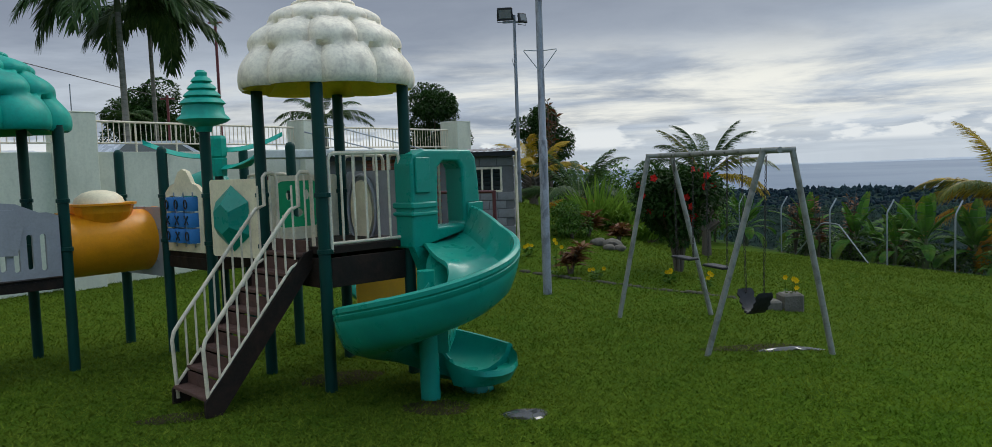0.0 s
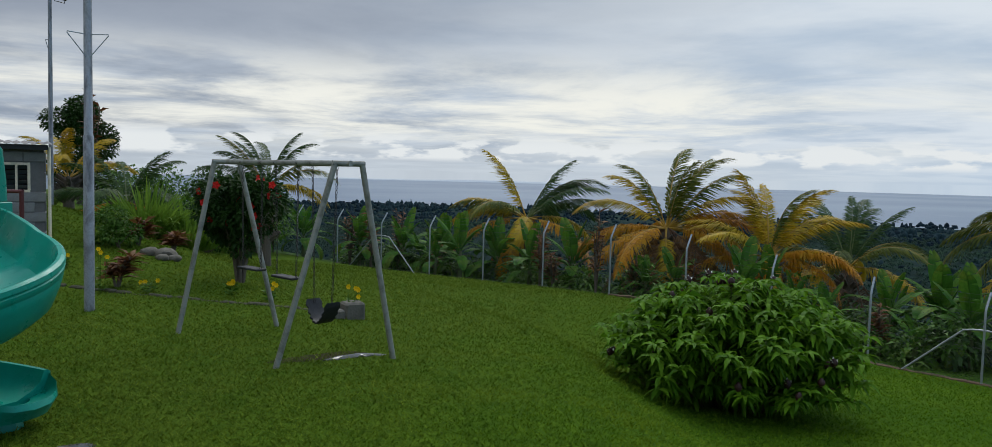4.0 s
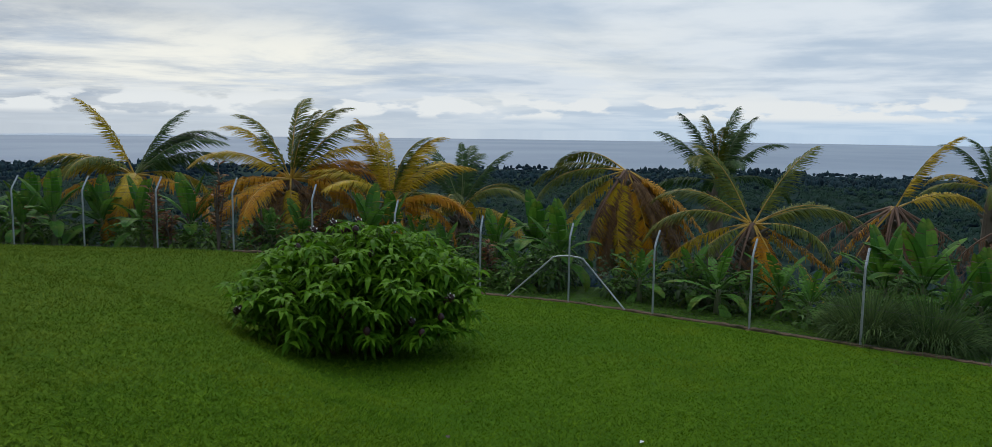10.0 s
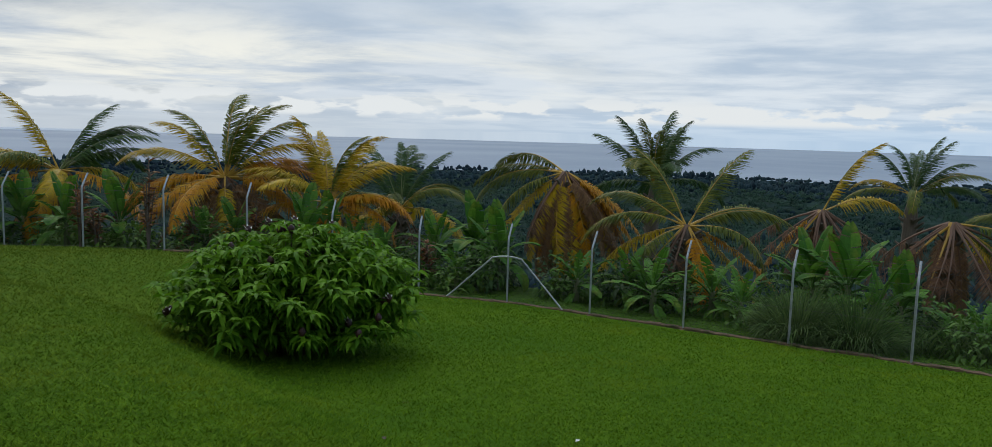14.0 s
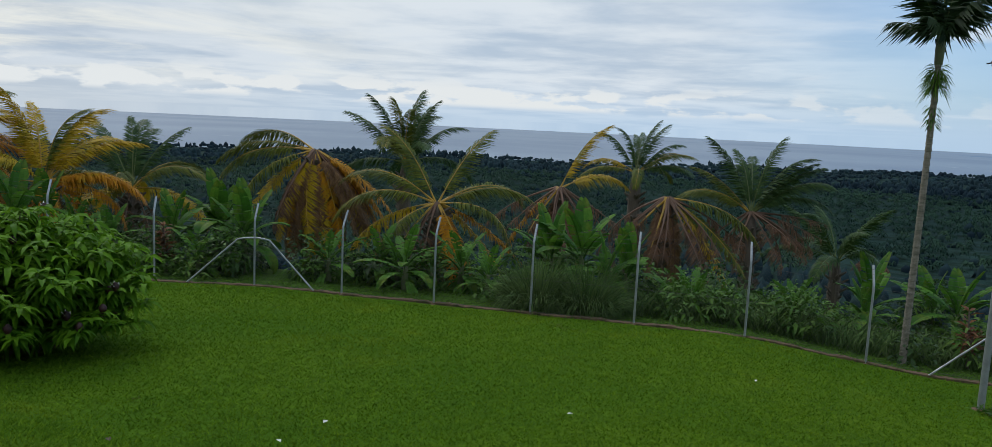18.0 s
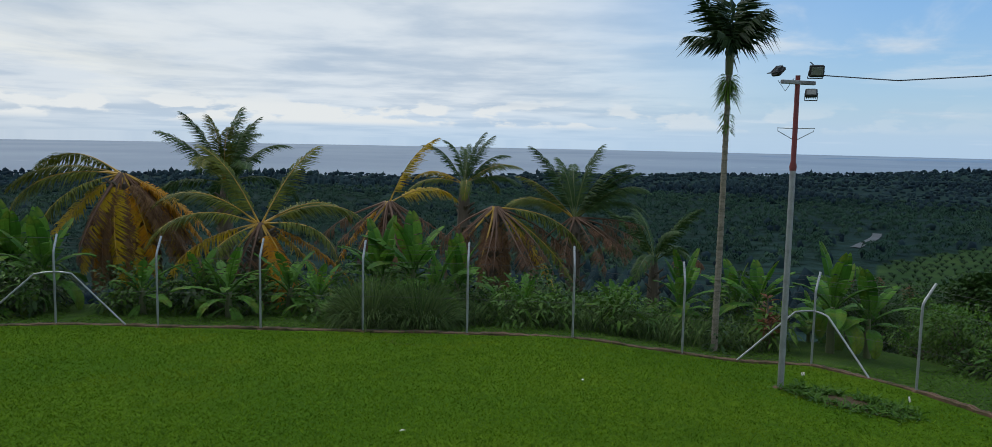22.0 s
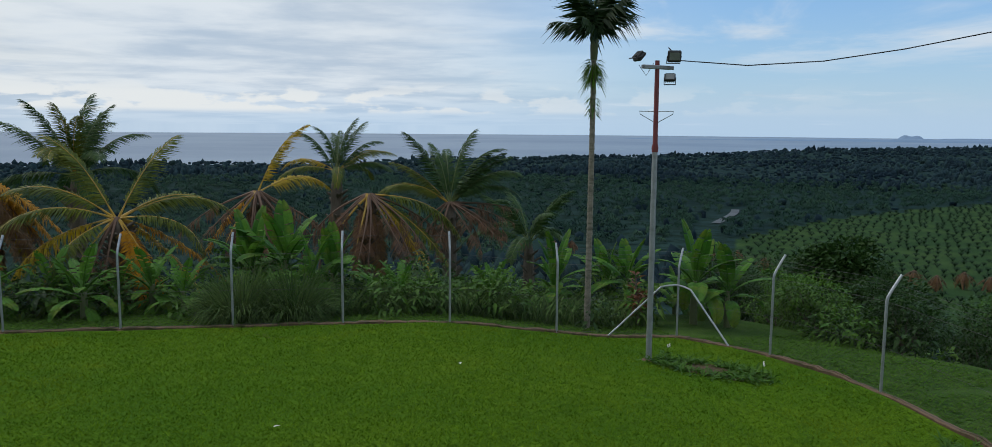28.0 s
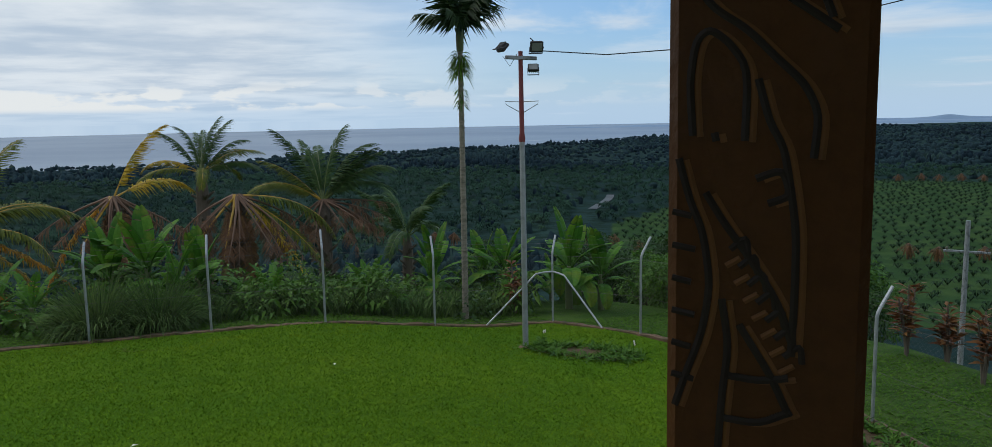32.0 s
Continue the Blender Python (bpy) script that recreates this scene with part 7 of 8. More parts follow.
# red-leaved ti plants
def ti_plant(place, h, mat, label, seed, n=60, leaf=0.42):
    rng = np.random.RandomState(seed)
    x, y = place
    ob = thing("ti_plant", (x, y, ground_z(x, y)), label, "shrub", "red-leaved shrubs")
    base, dirs = [], []
    for k in range(5):
        a = rng.rand() * 6.28
        tip = np.array([math.cos(a) * 0.3 * rng.rand(), math.sin(a) * 0.3 * rng.rand(), h * rng.uniform(0.6, 1.0)])
        part("stem", Mesh().tube([(0, 0, -0.1), tip * (0.4, 0.4, 0.5), tip], [0.03, 0.024, 0.016], 6), BARK, ob)
        for j in range(n // 5 * 2):
            u = rng.uniform(0.35, 1.02)
            b = rng.rand() * 6.28
            base.append(tip * (u, u, u))
            dirs.append((math.cos(b), math.sin(b), rng.uniform(0.3, 1.2)))
    base, dirs = np.array(base), np.array(dirs)
    v, f = blades(base, dirs, leaf * rng.uniform(0.7, 1.2, len(base)), 0.09, 0.5, rng)
    part("foliage", fast_mesh("foliage", v, f, mat), mat, ob)


for k, (p, h) in enumerate((((10.9, 32.0), 2.3), ((13.4, 29.0), 1.5), ((16.6, 20.4), 1.6), ((15.6, 21.2), 2.9), ((14.7, 23.2), 2.1), ((17.3, 18.6), 1.7), ((17.0, 24.6), 2.6), ((19.6, 13.6), 1.6), ((20.2, -7.2), 1.4), ((12.9, -13.4), 1.7), ((11.0, -13.3), 1.6), ((12.35, -13.9), 1.2), ((11.3, 30.6), 2.4), ((12.4, 30.4), 3.0), ((8.2, 34.0), 1.9), ((0.9, 15.6), 0.55), ((1.6, 19.6), 0.6), ((2.3, 19.3), 0.45), ((1.0, 27.0), 4.0), ((15.0, 22.8), 1.4))):
    ti_plant(p, h, L_RED, "ti plant with dark red and brown leaves", 200 + k)


# red-flowering bush behind the swing
def hibiscus(place):
    rng = np.random.RandomState(21)
    x, y = place
    ob = thing("hibiscus_bush", (x, y, ground_z(x, y)), "dark green bush with red flowers behind the swing", "bush")
    for k in range(7):
        a = k * 0.9
        part("stem", Mesh().tube([(0.04 * math.cos(a), 0.04 * math.sin(a), -0.1), (0.12 * math.cos(a), 0.12 * math.sin(a), 0.45), (0.42 * math.cos(a), 0.38 * math.sin(a), 1.3)], [0.035, 0.028, 0.012], 6), BARK, ob)
    blobs = [(bx * min(1.0, 0.35 + bz * 0.75), by * min(1.0, 0.35 + bz * 0.75), 0.55 + bz, r * min(1.0, 0.6 + 0.4 * bz), f) for bx, by, bz, r, f in crown_blobs(rng, 1.75, 1.45, 28, 0.1, 0.42)]
    v, f = leaf_cloud(rng, blobs, 3000, 0.11, 0.065, 0.4)
    part("leaves", fast_mesh("leaves", v, f, L_DARK), L_DARK, ob)
    for k in range(20):
        b = blobs[k % len(blobs)]
        a = rng.uniform(-2.6, -0.4)
        d = np.array([math.cos(a), math.sin(a), rng.uniform(-0.2, 0.7)])
        c = np.array(b[:3]) + d / np.linalg.norm(d) * b[3] * 1.08
        m = Mesh()
        for j in range(5):
            t = 1.256 * j
            u, w = np.array([-d[1], d[0], 0]), np.array([0, 0, 1.0])
            o = u * math.cos(t) + w * math.sin(t)
            q = np.cross(o, d)
            m.add([c, c + o * 0.045 + q * 0.035 + d * 0.02, c + o * 0.08 + d * 0.015, c + o * 0.045 - q * 0.035 + d * 0.02], [(0, 1, 2, 3)])
        part("flower", m, FLOWER_RED, ob, "red hibiscus flower")


hibiscus((3.05, 15.75))


def flower_tuft(place, h, n_flowers, petal, seed, label, cat="flowers"):
    rng = np.random.RandomState(seed)
    x, y = place
    ob = thing("flower_plant", (x, y, ground_z(x, y)), label, cat, "small flowering plants")
    n = 40
    a = rng.rand(n) * 6.28
    base = np.stack([np.cos(a), np.sin(a), np.zeros(n)], 1) * rng.rand(n)[:, None] * 0.08 + (0, 0, 1) * rng.rand(n)[:, None] * h * 0.6
    d = np.stack([np.cos(a), np.sin(a), np.ones(n) * 0.8], 1)
    v, f = blades(base, d, 0.12, 0.05, 0.4, rng)
    part("leaves", fast_mesh("leaves", v, f, L_MID), L_MID, ob)
    for k in range(n_flowers):
        c = np.array([rng.uniform(-0.13, 0.13), rng.uniform(-0.1, 0.1), h * rng.uniform(0.7, 1.1)])
        part("stalk", Mesh().tube([(c[0] * 0.5, c[1] * 0.5, 0), c], 0.004, 4), L_MID, ob)
        m = Mesh()
        for j in range(6):
            t = 1.047 * j
            o = np.array([math.cos(t), -0.5, math.sin(t)])
            q = np.array([-math.sin(t), 0, math.cos(t)])
            m.add([c, c + o * 0.025 + q * 0.018, c + o * 0.045, c + o * 0.025 - q * 0.018], [(0, 1, 2, 3)])
        part("flower", m, petal, ob, "bright flower head")


for k, (p, h, n) in enumerate((((3.93, 11.9), 0.48, 5), ((2.55, 14.1), 0.3, 4), ((3.05, 13.4), 0.28, 3), ((1.35, 14.9), 0.25, 3), ((-0.35, 17.0), 0.3, 5), ((-0.6, 17.3), 0.25, 5), ((0.1, 17.2), 0.25, 4), ((0.62, 15.2), 0.7, 3))):
    flower_tuft(p, h, n, FLOWER_YELLOW, 300 + k, "small plant with yellow flowers")


# shrubs and trees beyond the fence and behind the wall
broad_tree("shrub", (1.15, 19.0, ground_z(1.15, 19.0)), 1.15, 0.72, 0.05, L_MID, "rounded green garden shrub", 31, (0.09, 0.045), 2600, 16, "shrub", "", 0.03)
broad_tree("dark_tree", (-15.9, 34.3, 2.0), 3.8, 6.6, 2.0, L_DARK, "dark broad-leaved tree behind the wall", 32, (0.17, 0.10), 1300, 34)
broad_tree("dark_tree", (-4.1, 37.8, 2.0), 3.3, 5.9, 2.0, L_DARK, "dark bushy tree behind the wall", 33, (0.17, 0.10), 1300, 28)
broad_tree("dark_tree", (1.1, 40.0, 1.5), 2.9, 5.4, 1.5, L_DARK, "dark tree beside the shed", 34, (0.17, 0.10), 1300, 28)
broad_tree("mango_tree", (26.4, -17.2, ground_z(26.4, -17.2)), 4.4, -0.25 - ground_z(26.4, -17.2), 1.2, L_DARK, "round dark green tree below the fence", 35, (0.26, 0.12), 900, 40)
broad_tree("mango_tree", (23.0, -16.6, ground_z(23.0, -16.6)), 3.4, -0.7 - ground_z(23.0, -16.6), 1.0, L_DARK, "dark green tree below the fence", 36, (0.24, 0.11), 800, 26)
broad_tree("slim_tree", (19.2, -13.8, ground_z(19.2, -13.8)), 0.95, 2.6, 0.4, L_DARK, "slim dark conical tree below the fence", 37, (0.10, 0.03), 3000, 26, "tree", "", 0.05)
for k, (x, y, w, h) in enumerate(((17.8, -13.4, 2.0, 1.5), (20.4, -12.6, 2.4, 2.0), (18.6, -16.6, 2.8, 2.9), (24.8, -11.6, 2.8, 2.8), (19.9, -18.4, 3.0, 3.4), (27.4, -8.6, 2.8, 3.0), (25.6, -13.4, 2.8, 3.4), (22.2, -12.4, 2.2, 1.9), (29.5, -14.0, 3.4, 4.4))):
    broad_tree("shrub", (x, y, ground_z(x, y) - 0.1), w, h, 0.4, (L_DARK, L_MID, L_DARK)[k % 3], "leafy dark green shrub on the slope", 400 + k, (0.15, 0.06), 900, 18, "shrub", "shrubs on the slope", 0.06)
for k, (x, y, w, h) in enumerate(((7.2, 33.0, 3.0, 2.0), (5.0, 31.5, 3.0, 2.3), (3.0, 29.5, 2.8, 2.4), (8.4, 37.0, 3.4, 3.0), (6.0, 36.0, 3.0, 3.0), (2.6, 34.0, 3.0, 2.8), (4.2, 26.6, 2.4, 1.7))):
    h = min(h, max(0.9, 4.0 - ground_z(x, y)))
    broad_tree("shrub", (x, y, ground_z(x, y) - 0.1), w, h, 0.2, (L_MID, L_DARK, L_LIGHT)[k % 3] if k % 2 else L_MID, "leafy shrub at the garden's edge", 430 + k, (0.22, 0.08), 480, 14, "shrub", "shrubs at the garden's edge", 0.05)


# undergrowth along the fence, uncountable
def undergrowth():
    rng = np.random.RandomState(9)
    blobs, low, fresh = [], [], []
    for (ax, ay), (bx, by) in zip(POSTS[2:20], POSTS[3:21]):
        d = unit((ax, ay), (bx, by))
        out = np.array([-d[1], d[0]]) * -1
        out = -out if outside(np.array([ax + out[0]]), np.array([ay + out[1]]))[0] < 0 else out
        for k in range(17):
            s, o = rng.rand(), rng.uniform(4.5 if ay < -6 else 1.7, 7.5)
            p = np.array([ax, ay]) * (1 - s) + np.array([bx, by]) * s + out * o
            r = rng.uniform(0.35, 0.8)
            (blobs, low, fresh)[int(rng.choice(3, p=(0.45, 0.3, 0.25)))].append((p[0], p[1], ground_z(*p) + r * rng.uniform(0.3, 1.2), r, rng.uniform(0.6, 1.1)))
    for group, mat, ln, wd_, nm in ((blobs, L_MID, 0.34, 0.10, "undergrowth"), (low, L_DARK, 0.26, 0.12, "undergrowth"), (fresh, L_LIGHT, 0.42, 0.09, "undergrowth")):
        v, f = leaf_cloud(rng, group, 330, ln, wd_, 0.8, 0.6, 0.3, 0.6)
        sheet(nm, fast_mesh(nm, v, f, mat), mat, "tangled green undergrowth beyond the fence", "undergrowth", "stuff")
    # reeds and long grass between fk and the lamp pole
    n = 5200
    t = rng.rand(n)
    base = np.stack([rng.uniform(19.9, 24.5, n), rng.uniform(-7.5, 1.2, n), np.zeros(n)], 1)
    base[:, 2] = height(base[:, 0], base[:, 1])
    a = rng.rand(n) * 6.28
    d = np.stack([np.cos(a) * 0.45, np.sin(a) * 0.45, np.ones(n)], 1)
    v, f = curved(base, d, rng.uniform(0.8, 1.9, n), rng.uniform(0.025, 0.05, n), rng.uniform(0.5, 1.1, n), rng)
    sheet("long_grass", fast_mesh("long_grass", v, f, L_GRASSY), L_GRASSY, "rank long grass and reeds beyond the fence", "grass", "stuff")
    # short rough grass on the strip outside the wire
    n = 60000
    pts = []
    for (ax, ay), (bx, by) in zip(POSTS[4:-1], POSTS[5:]):
        d = unit((ax, ay), (bx, by))
        out = np.array([d[1], -d[0]])
        out = -out if outside(np.array([ax + out[0]]), np.array([ay + out[1]]))[0] < 0 else out
        m = n // (len(POSTS) - 5)
        s = rng.rand(m)[:, None]
        pts.append(np.array([ax, ay]) * (1 - s) + np.array([bx, by]) * s + out * rng.uniform(0.2, 4.5, (m, 1)))
    xy = np.concatenate(pts)
    base = np.concatenate([xy, height(xy[:, 0], xy[:, 1])[:, None]], 1)
    a = rng.rand(len(base)) * 6.28
    d = np.stack([np.cos(a), np.sin(a), rng.uniform(0.3, 1.2, len(base))], 1)
    v, f = blades(base, d, rng.uniform(0.08, 0.26, len(base)), 0.03, 0.6, rng)
    sheet("rough_grass", fast_mesh("rough_grass", v, f, L_ROUGH), L_ROUGH, "rough unmown grass outside the fence", "grass", "stuff")


undergrowth()


# flower beds at the light pole
def bed(centre, rx, ry, turn, seed):
    patch("flower_bed", centre, rx * 0.85, ry * 0.8, turn, EARTH, "bare earth of a small flower bed", "bed", 0.02, seed)
    rng = np.random.RandomState(seed)
    n = 190
    a, r = rng.rand(n) * 6.28, np.sqrt(rng.uniform(0.2, 1.0, n)) * rng.uniform(0.75, 1.2, n)
    x, y = rx * r * np.cos(a), ry * r * np.sin(a)
    c, s = math.cos(turn), math.sin(turn)
    X, Y = centre[0] + c * x - s * y, centre[1] + s * x + c * y
    base = np.stack([X, Y, height(X, Y)], 1)
    base = np.repeat(base, 6, 0)
    b = rng.rand(len(base)) * 6.28
    d = np.stack([np.cos(b), np.sin(b), rng.uniform(0.4, 1.6, len(base))], 1)
    v, f = blades(base, d, rng.uniform(0.12, 0.40, len(base)), 0.035, 0.5, rng)
    sheet("bed_plants", fast_mesh("bed_plants", v, f, L_MID), L_MID, "low green plants in the flower bed", "plants", "stuff")


bed((14.35, -6.6), 1.3, 0.62, radians(41), 51)
bed((9.25, -8.85), 1.2, 0.5, radians(2), 52)
for k, (p, h) in enumerate((((14.9, -5.95), 0.42), ((13.55, -7.35), 0.3), ((9.0, -8.6), 0.25))):
    flower_tuft(p, h, 2, FLOWER_WHITE, 340 + k, "small plant with white flowers")


# tall slender betel palm
def betel_palm():
    x, y = 19.78, -5.68
    z = ground_z(x, y)
    ob = thing("betel_palm", (x, y, z), "tall slender betel palm with a ringed grey trunk", "palm tree")
    h = 5.95 - z
    rad, zz = [], []
    for k in range(44):
        u = k / 43
        zz += [h * u, h * (u + 0.6 / 43), h * (u + 0.65 / 43), h * (u + 0.95 / 43)]
        r = 0.088 - 0.022 * u
        rad += [r, r * 0.94, r * 1.05, r * 1.04]
    path = [(0.10 * (q / h) ** 2, -0.06 * (q / h), q) for q in zz]
    part("trunk", Mesh().tube(path, rad, 10), PALM_BARK, ob)
    top = Vector(path[-1])
    part("crownshaft", Mesh().tube([top, top + Vector((0, 0, 0.35)), top + Vector((0.01, 0, 0.85))], [0.09, 0.105, 0.05], 10), STEM_GREEN, ob, smooth=True)
    rng = np.random.RandomState(61)
    fm_a = frond_mesh("betel_frond", 1.45, 0.32, 0.58, L_BETEL, 30, 71, 1.7, 0.10, RACHIS_G, 0.05, 1.8, 0.030, 0.016)
    fm_b = frond_mesh("betel_frond", 1.15, 0.65, 0.54, L_BETEL, 26, 72, 1.8, 0.10, RACHIS_G, 0.05, 1.8, 0.030, 0.016)
    for k in range(14):
        f = new("frond", (fm_a, fm_b)[k % 2])
        f.parent = ob
        e = 88 - 4.0 * k if k < 9 else rng.uniform(22, 44)
        f.matrix_basis = Matrix.Translation(top + Vector((0, 0, 0.62))) @ pose(0, 0, 0, 0, 0, 137 * k) @ pose(0, 0, 0, 0, -e, 0) @ pose(0, 0, 0, rng.uniform(-30, 30), 0, 0)
    n = 260
    a = rng.rand(n) * 6.28
    base = np.array(top)[None] + np.stack([np.cos(a) * 0.06, np.sin(a) * 0.06, rng.uniform(-0.55, 0.0, n)], 1)
    d = np.stack([np.cos(a), np.sin(a), rng.uniform(-0.9, 0.9, n)], 1)
    v, f = blades(base, d, rng.uniform(0.25, 0.42, n), 0.03, 0.9, rng)
    part("fern_tuft", fast_mesh("fern_tuft", v, f, L_LIGHT), L_LIGHT, ob, "tuft of fern below the crown")
    base = np.array(top)[None] + np.stack([np.cos(a[:70]) * 0.07, np.sin(a[:70]) * 0.07, rng.uniform(-1.35, -0.85, 70)], 1)
    v, f = blades(base, d[:70] * (1, 1, 0.3) - (0, 0, 0.5), 0.2, 0.03, 0.6, rng)
    part("hanging_fern", fast_mesh("hanging_fern", v, f, L_MID), L_MID, ob)


betel_palm()


# tall palms behind the wall
def feather_palm(place, crown_z, n, size, label, seed, r=0.13, kinds=("arch", "up")):
    rng = np.random.RandomState(seed)
    x, y = place
    z = min(ground_z(x, y), 3.0)
    ob = thing("tall_palm", (x, y, z), label, "palm tree", "tall palms behind the wall")
    h = crown_z - z
    part("trunk", Mesh().tube([(0, 0, 0), (0.05, 0, h * 0.5), (0.02, 0, h)], [r * 1.3, r, r * 0.8], 12), PALM_BARK, ob, smooth=True)
    part("crownshaft", Mesh().tube([(0.02, 0, h - 0.3), (0.02, 0, h + 0.5)], [r * 1.1, r * 0.6], 10), STEM_GREEN, ob, smooth=True)
    for k in range(n):
        f = new("frond", FRONDS[kinds[k % 2], "green", k % 2])
        f.parent = ob
        f.matrix_basis = pose(0.02, 0, h + 0.4, 0, 0, 137 * k + 20) @ pose(0, 0, 0, 0, -rng.uniform(-8, 66), 0) @ Matrix.Scale(size * rng.uniform(0.85, 1.1), 4)
    return ob


feather_palm((-10.75, 21.5), 9.2, 17, 1.0, "tall feather palm with a pale trunk", 81, 0.09, ("broad", "broad"))
feather_palm((-11.35, 24.6), 9.1, 14, 1.0, "tall feather palm with a dark slim trunk", 82, 0.07, ("broad", "broad"))
feather_palm((-6.7, 27.3), 5.9, 11, 0.52, "small feather palm behind the railing", 83, 0.12)
feather_palm((-15.6, 31.5), 6.6, 8, 0.4, "far small palm behind the wall", 84, 0.1)
oil_palm((1.75, 24.2, 3.35), [(5, "up", "green", 55, 0, None), (6, "arch", "green", 25, 0, None), (3, "arch", "orange", -5, 0, None)], 0.5, 0.6, "low young palm beside the shed", 13, 0.14)
oil_palm((0.4, 26.4, 4.0), [(4, "up", "yellow", 62, 0, None), (6, "arch", "yellow", 35, 0, None)], 0.5, 0.55, "low yellowing palm beside the shed", 14, 0.14)

# ---- the coastal plain ----
def polar(b, d):
    return d * np.sin(np.radians(b)), d * np.cos(np.radians(b))


def canopy():
    """Wooded plain: thousands of uneven tree heads, larger with distance."""
    rng = np.random.RandomState(3)
    bm = bmesh.new()
    bmesh.ops.create_icosphere(bm, subdivisions=1, radius=1.0)
    ico = np.array([v.co[:] for v in bm.verts])
    tri = np.array([[v.index for v in f.verts] for f in bm.faces])
    bm.free()
    keep = ico[:, 2] > -0.6
    tri = tri[keep[tri].all(1)]
    vs, fs, k = [], [], 0
    n = 56000
    b = rng.uniform(-4, 152, n)
    d = 110 * (27.0 ** (rng.rand(n) ** 0.55))
    d = np.minimum(d, coast(b) - 8)
    x, y = polar(b, d)
    z = height(x, y)
    field = planted(x, y)
    clear_road = np.abs(b - ROAD_B(d)) < 6 / d * 57
    for i in range(n):
        if field[i] > 0.3 or z[i] < SEA - 1 or (clear_road[i] and 330 < d[i] < 520):
            continue
        lone = d[i] < 190
        if lone and (105 < b[i] < 150 or rng.rand() < 0.5):
            continue
        stand = noise.noise((x[i] * 0.0055, y[i] * 0.0055, 4.0)) + 0.4 * noise.noise((x[i] * 0.02, y[i] * 0.02, 9.0))
        if 250 < d[i] < 720 and rng.rand() < 0.93:
            continue
        if stand < -0.24 and d[i] < coast(b[i]) - 60 and rng.rand() < 0.6:
            continue
        r = (1.4 + 0.0016 * d[i]) * rng.uniform(0.5, 1.3)
        h = (2.0 + 0.0004 * d[i]) * rng.uniform(0.4, 1.4) * (1 + 1.5 * max(0.0, stand + 0.1))
        jag = 1 + 0.28 * rng.normal(0, 1, len(ico))[:, None]
        vs.append(ico * jag * (r, r, h) + (x[i], y[i], z[i] + h * 0.35))
        fs.append(tri + k)
        k += len(ico)
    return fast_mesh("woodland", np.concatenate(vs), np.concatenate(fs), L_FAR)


def ROAD_B(d):
    return 115.0 + 0.9 * np.sin((np.asarray(d, float) - 440) / 38.0)


sheet("woodland", canopy(), L_FAR, "dark palm groves and woods covering the plain, haze in their colour", "woodland", "stuff")


def palm_grove():
    """Grown palms between the slope and the far woods, each a rosette of bent leaves."""
    rng = np.random.RandomState(12)
    n = 16000
    b = rng.uniform(-4, 152, n)
    d = np.sqrt(rng.uniform(240 ** 2, 780 ** 2, n))
    x, y = polar(b, d)
    z = height(x, y)
    keep = (planted(x, y) < 0.3) & (z > SEA - 1) & (d < coast(b) - 8) & ~((np.abs(b - ROAD_B(d)) < 6 / d * 57) & (d > 330) & (d < 520)) & ~((d < 330) & (b > 100))
    x, y, z, d = x[keep], y[keep], z[keep], d[keep]
    k, m = 13, len(x)
    R = (rng.uniform(1.8, 3.1, m))[:, None]
    a = np.arange(k)[None] * 2 * math.pi / k + rng.rand(m)[:, None] * 6 + rng.normal(0, 0.15, (m, k))
    rise = rng.uniform(0.1, 0.8, (m, k))
    e = np.stack([np.cos(a), np.sin(a), 0 * a], -1)
    q = np.stack([-np.sin(a), np.cos(a), 0 * a], -1) * (R * 0.17)[..., None]
    upv = np.array([0, 0, 1.0])
    p = np.stack([x, y, z + rng.uniform(1.0, 4.5, m)], -1)[:, None, :] + 0 * e
    mid = p + e * (R * 0.55)[..., None] + upv * (R * rise * 0.75)[..., None]
    tip = p + e * (R * 1.0)[..., None] + upv * (R * (rise * 1.2 - 0.75))[..., None]
    v = np.stack([p, mid - q, mid + q, tip], 2).reshape(-1, 3)
    o = np.arange(m * k)[:, None] * 4
    f = np.concatenate([o + np.array((0, 1, 2)), o + np.array((1, 3, 2))], 1).reshape(-1, 3)
    return fast_mesh("palm_grove", v, f, L_PALMS)


def young_palms():
    """Rows of young palms: rosettes of bent leaves."""
    rng = np.random.RandomState(8)
    vs, fs, k = [], [], 0
    step = 7.6
    c, s = math.cos(0.92), math.sin(0.92)
    for i in range(-90, 90):
        for j in range(-90, 90):
            u, v = i * step + (step / 2 if j % 2 else 0), j * step * 0.87
            u, v = u + rng.uniform(-1.2, 1.2), v + rng.uniform(-1.2, 1.2)
            x, y = 300 + c * u - s * v, -290 + s * u + c * v
            if planted(np.array([x]), np.array([y]))[0] < 0.55 or rng.rand() < 0.03:
                continue
            z = ground_z(x, y)
            R = rng.uniform(1.6, 2.3)
            for a in np.arange(8) * 0.785 + rng.rand() * 6:
                e = np.array([math.cos(a), math.sin(a), 0])
                q = np.array([-e[1], e[0], 0]) * R * 0.16
                m = e * R * 0.55 + (0, 0, R * 0.75)
                t = e * R * 1.05 + (0, 0, R * 0.35)
                p = np.array([x, y, z])
                vs += [p, p + m - q, p + m + q, p + t]
                fs += [(k, k + 1, k + 2), (k + 1, k + 3, k + 2)]
                k += 4
    return fast_mesh("young_palms", np.array(vs), np.array(fs), L_YOUNG)


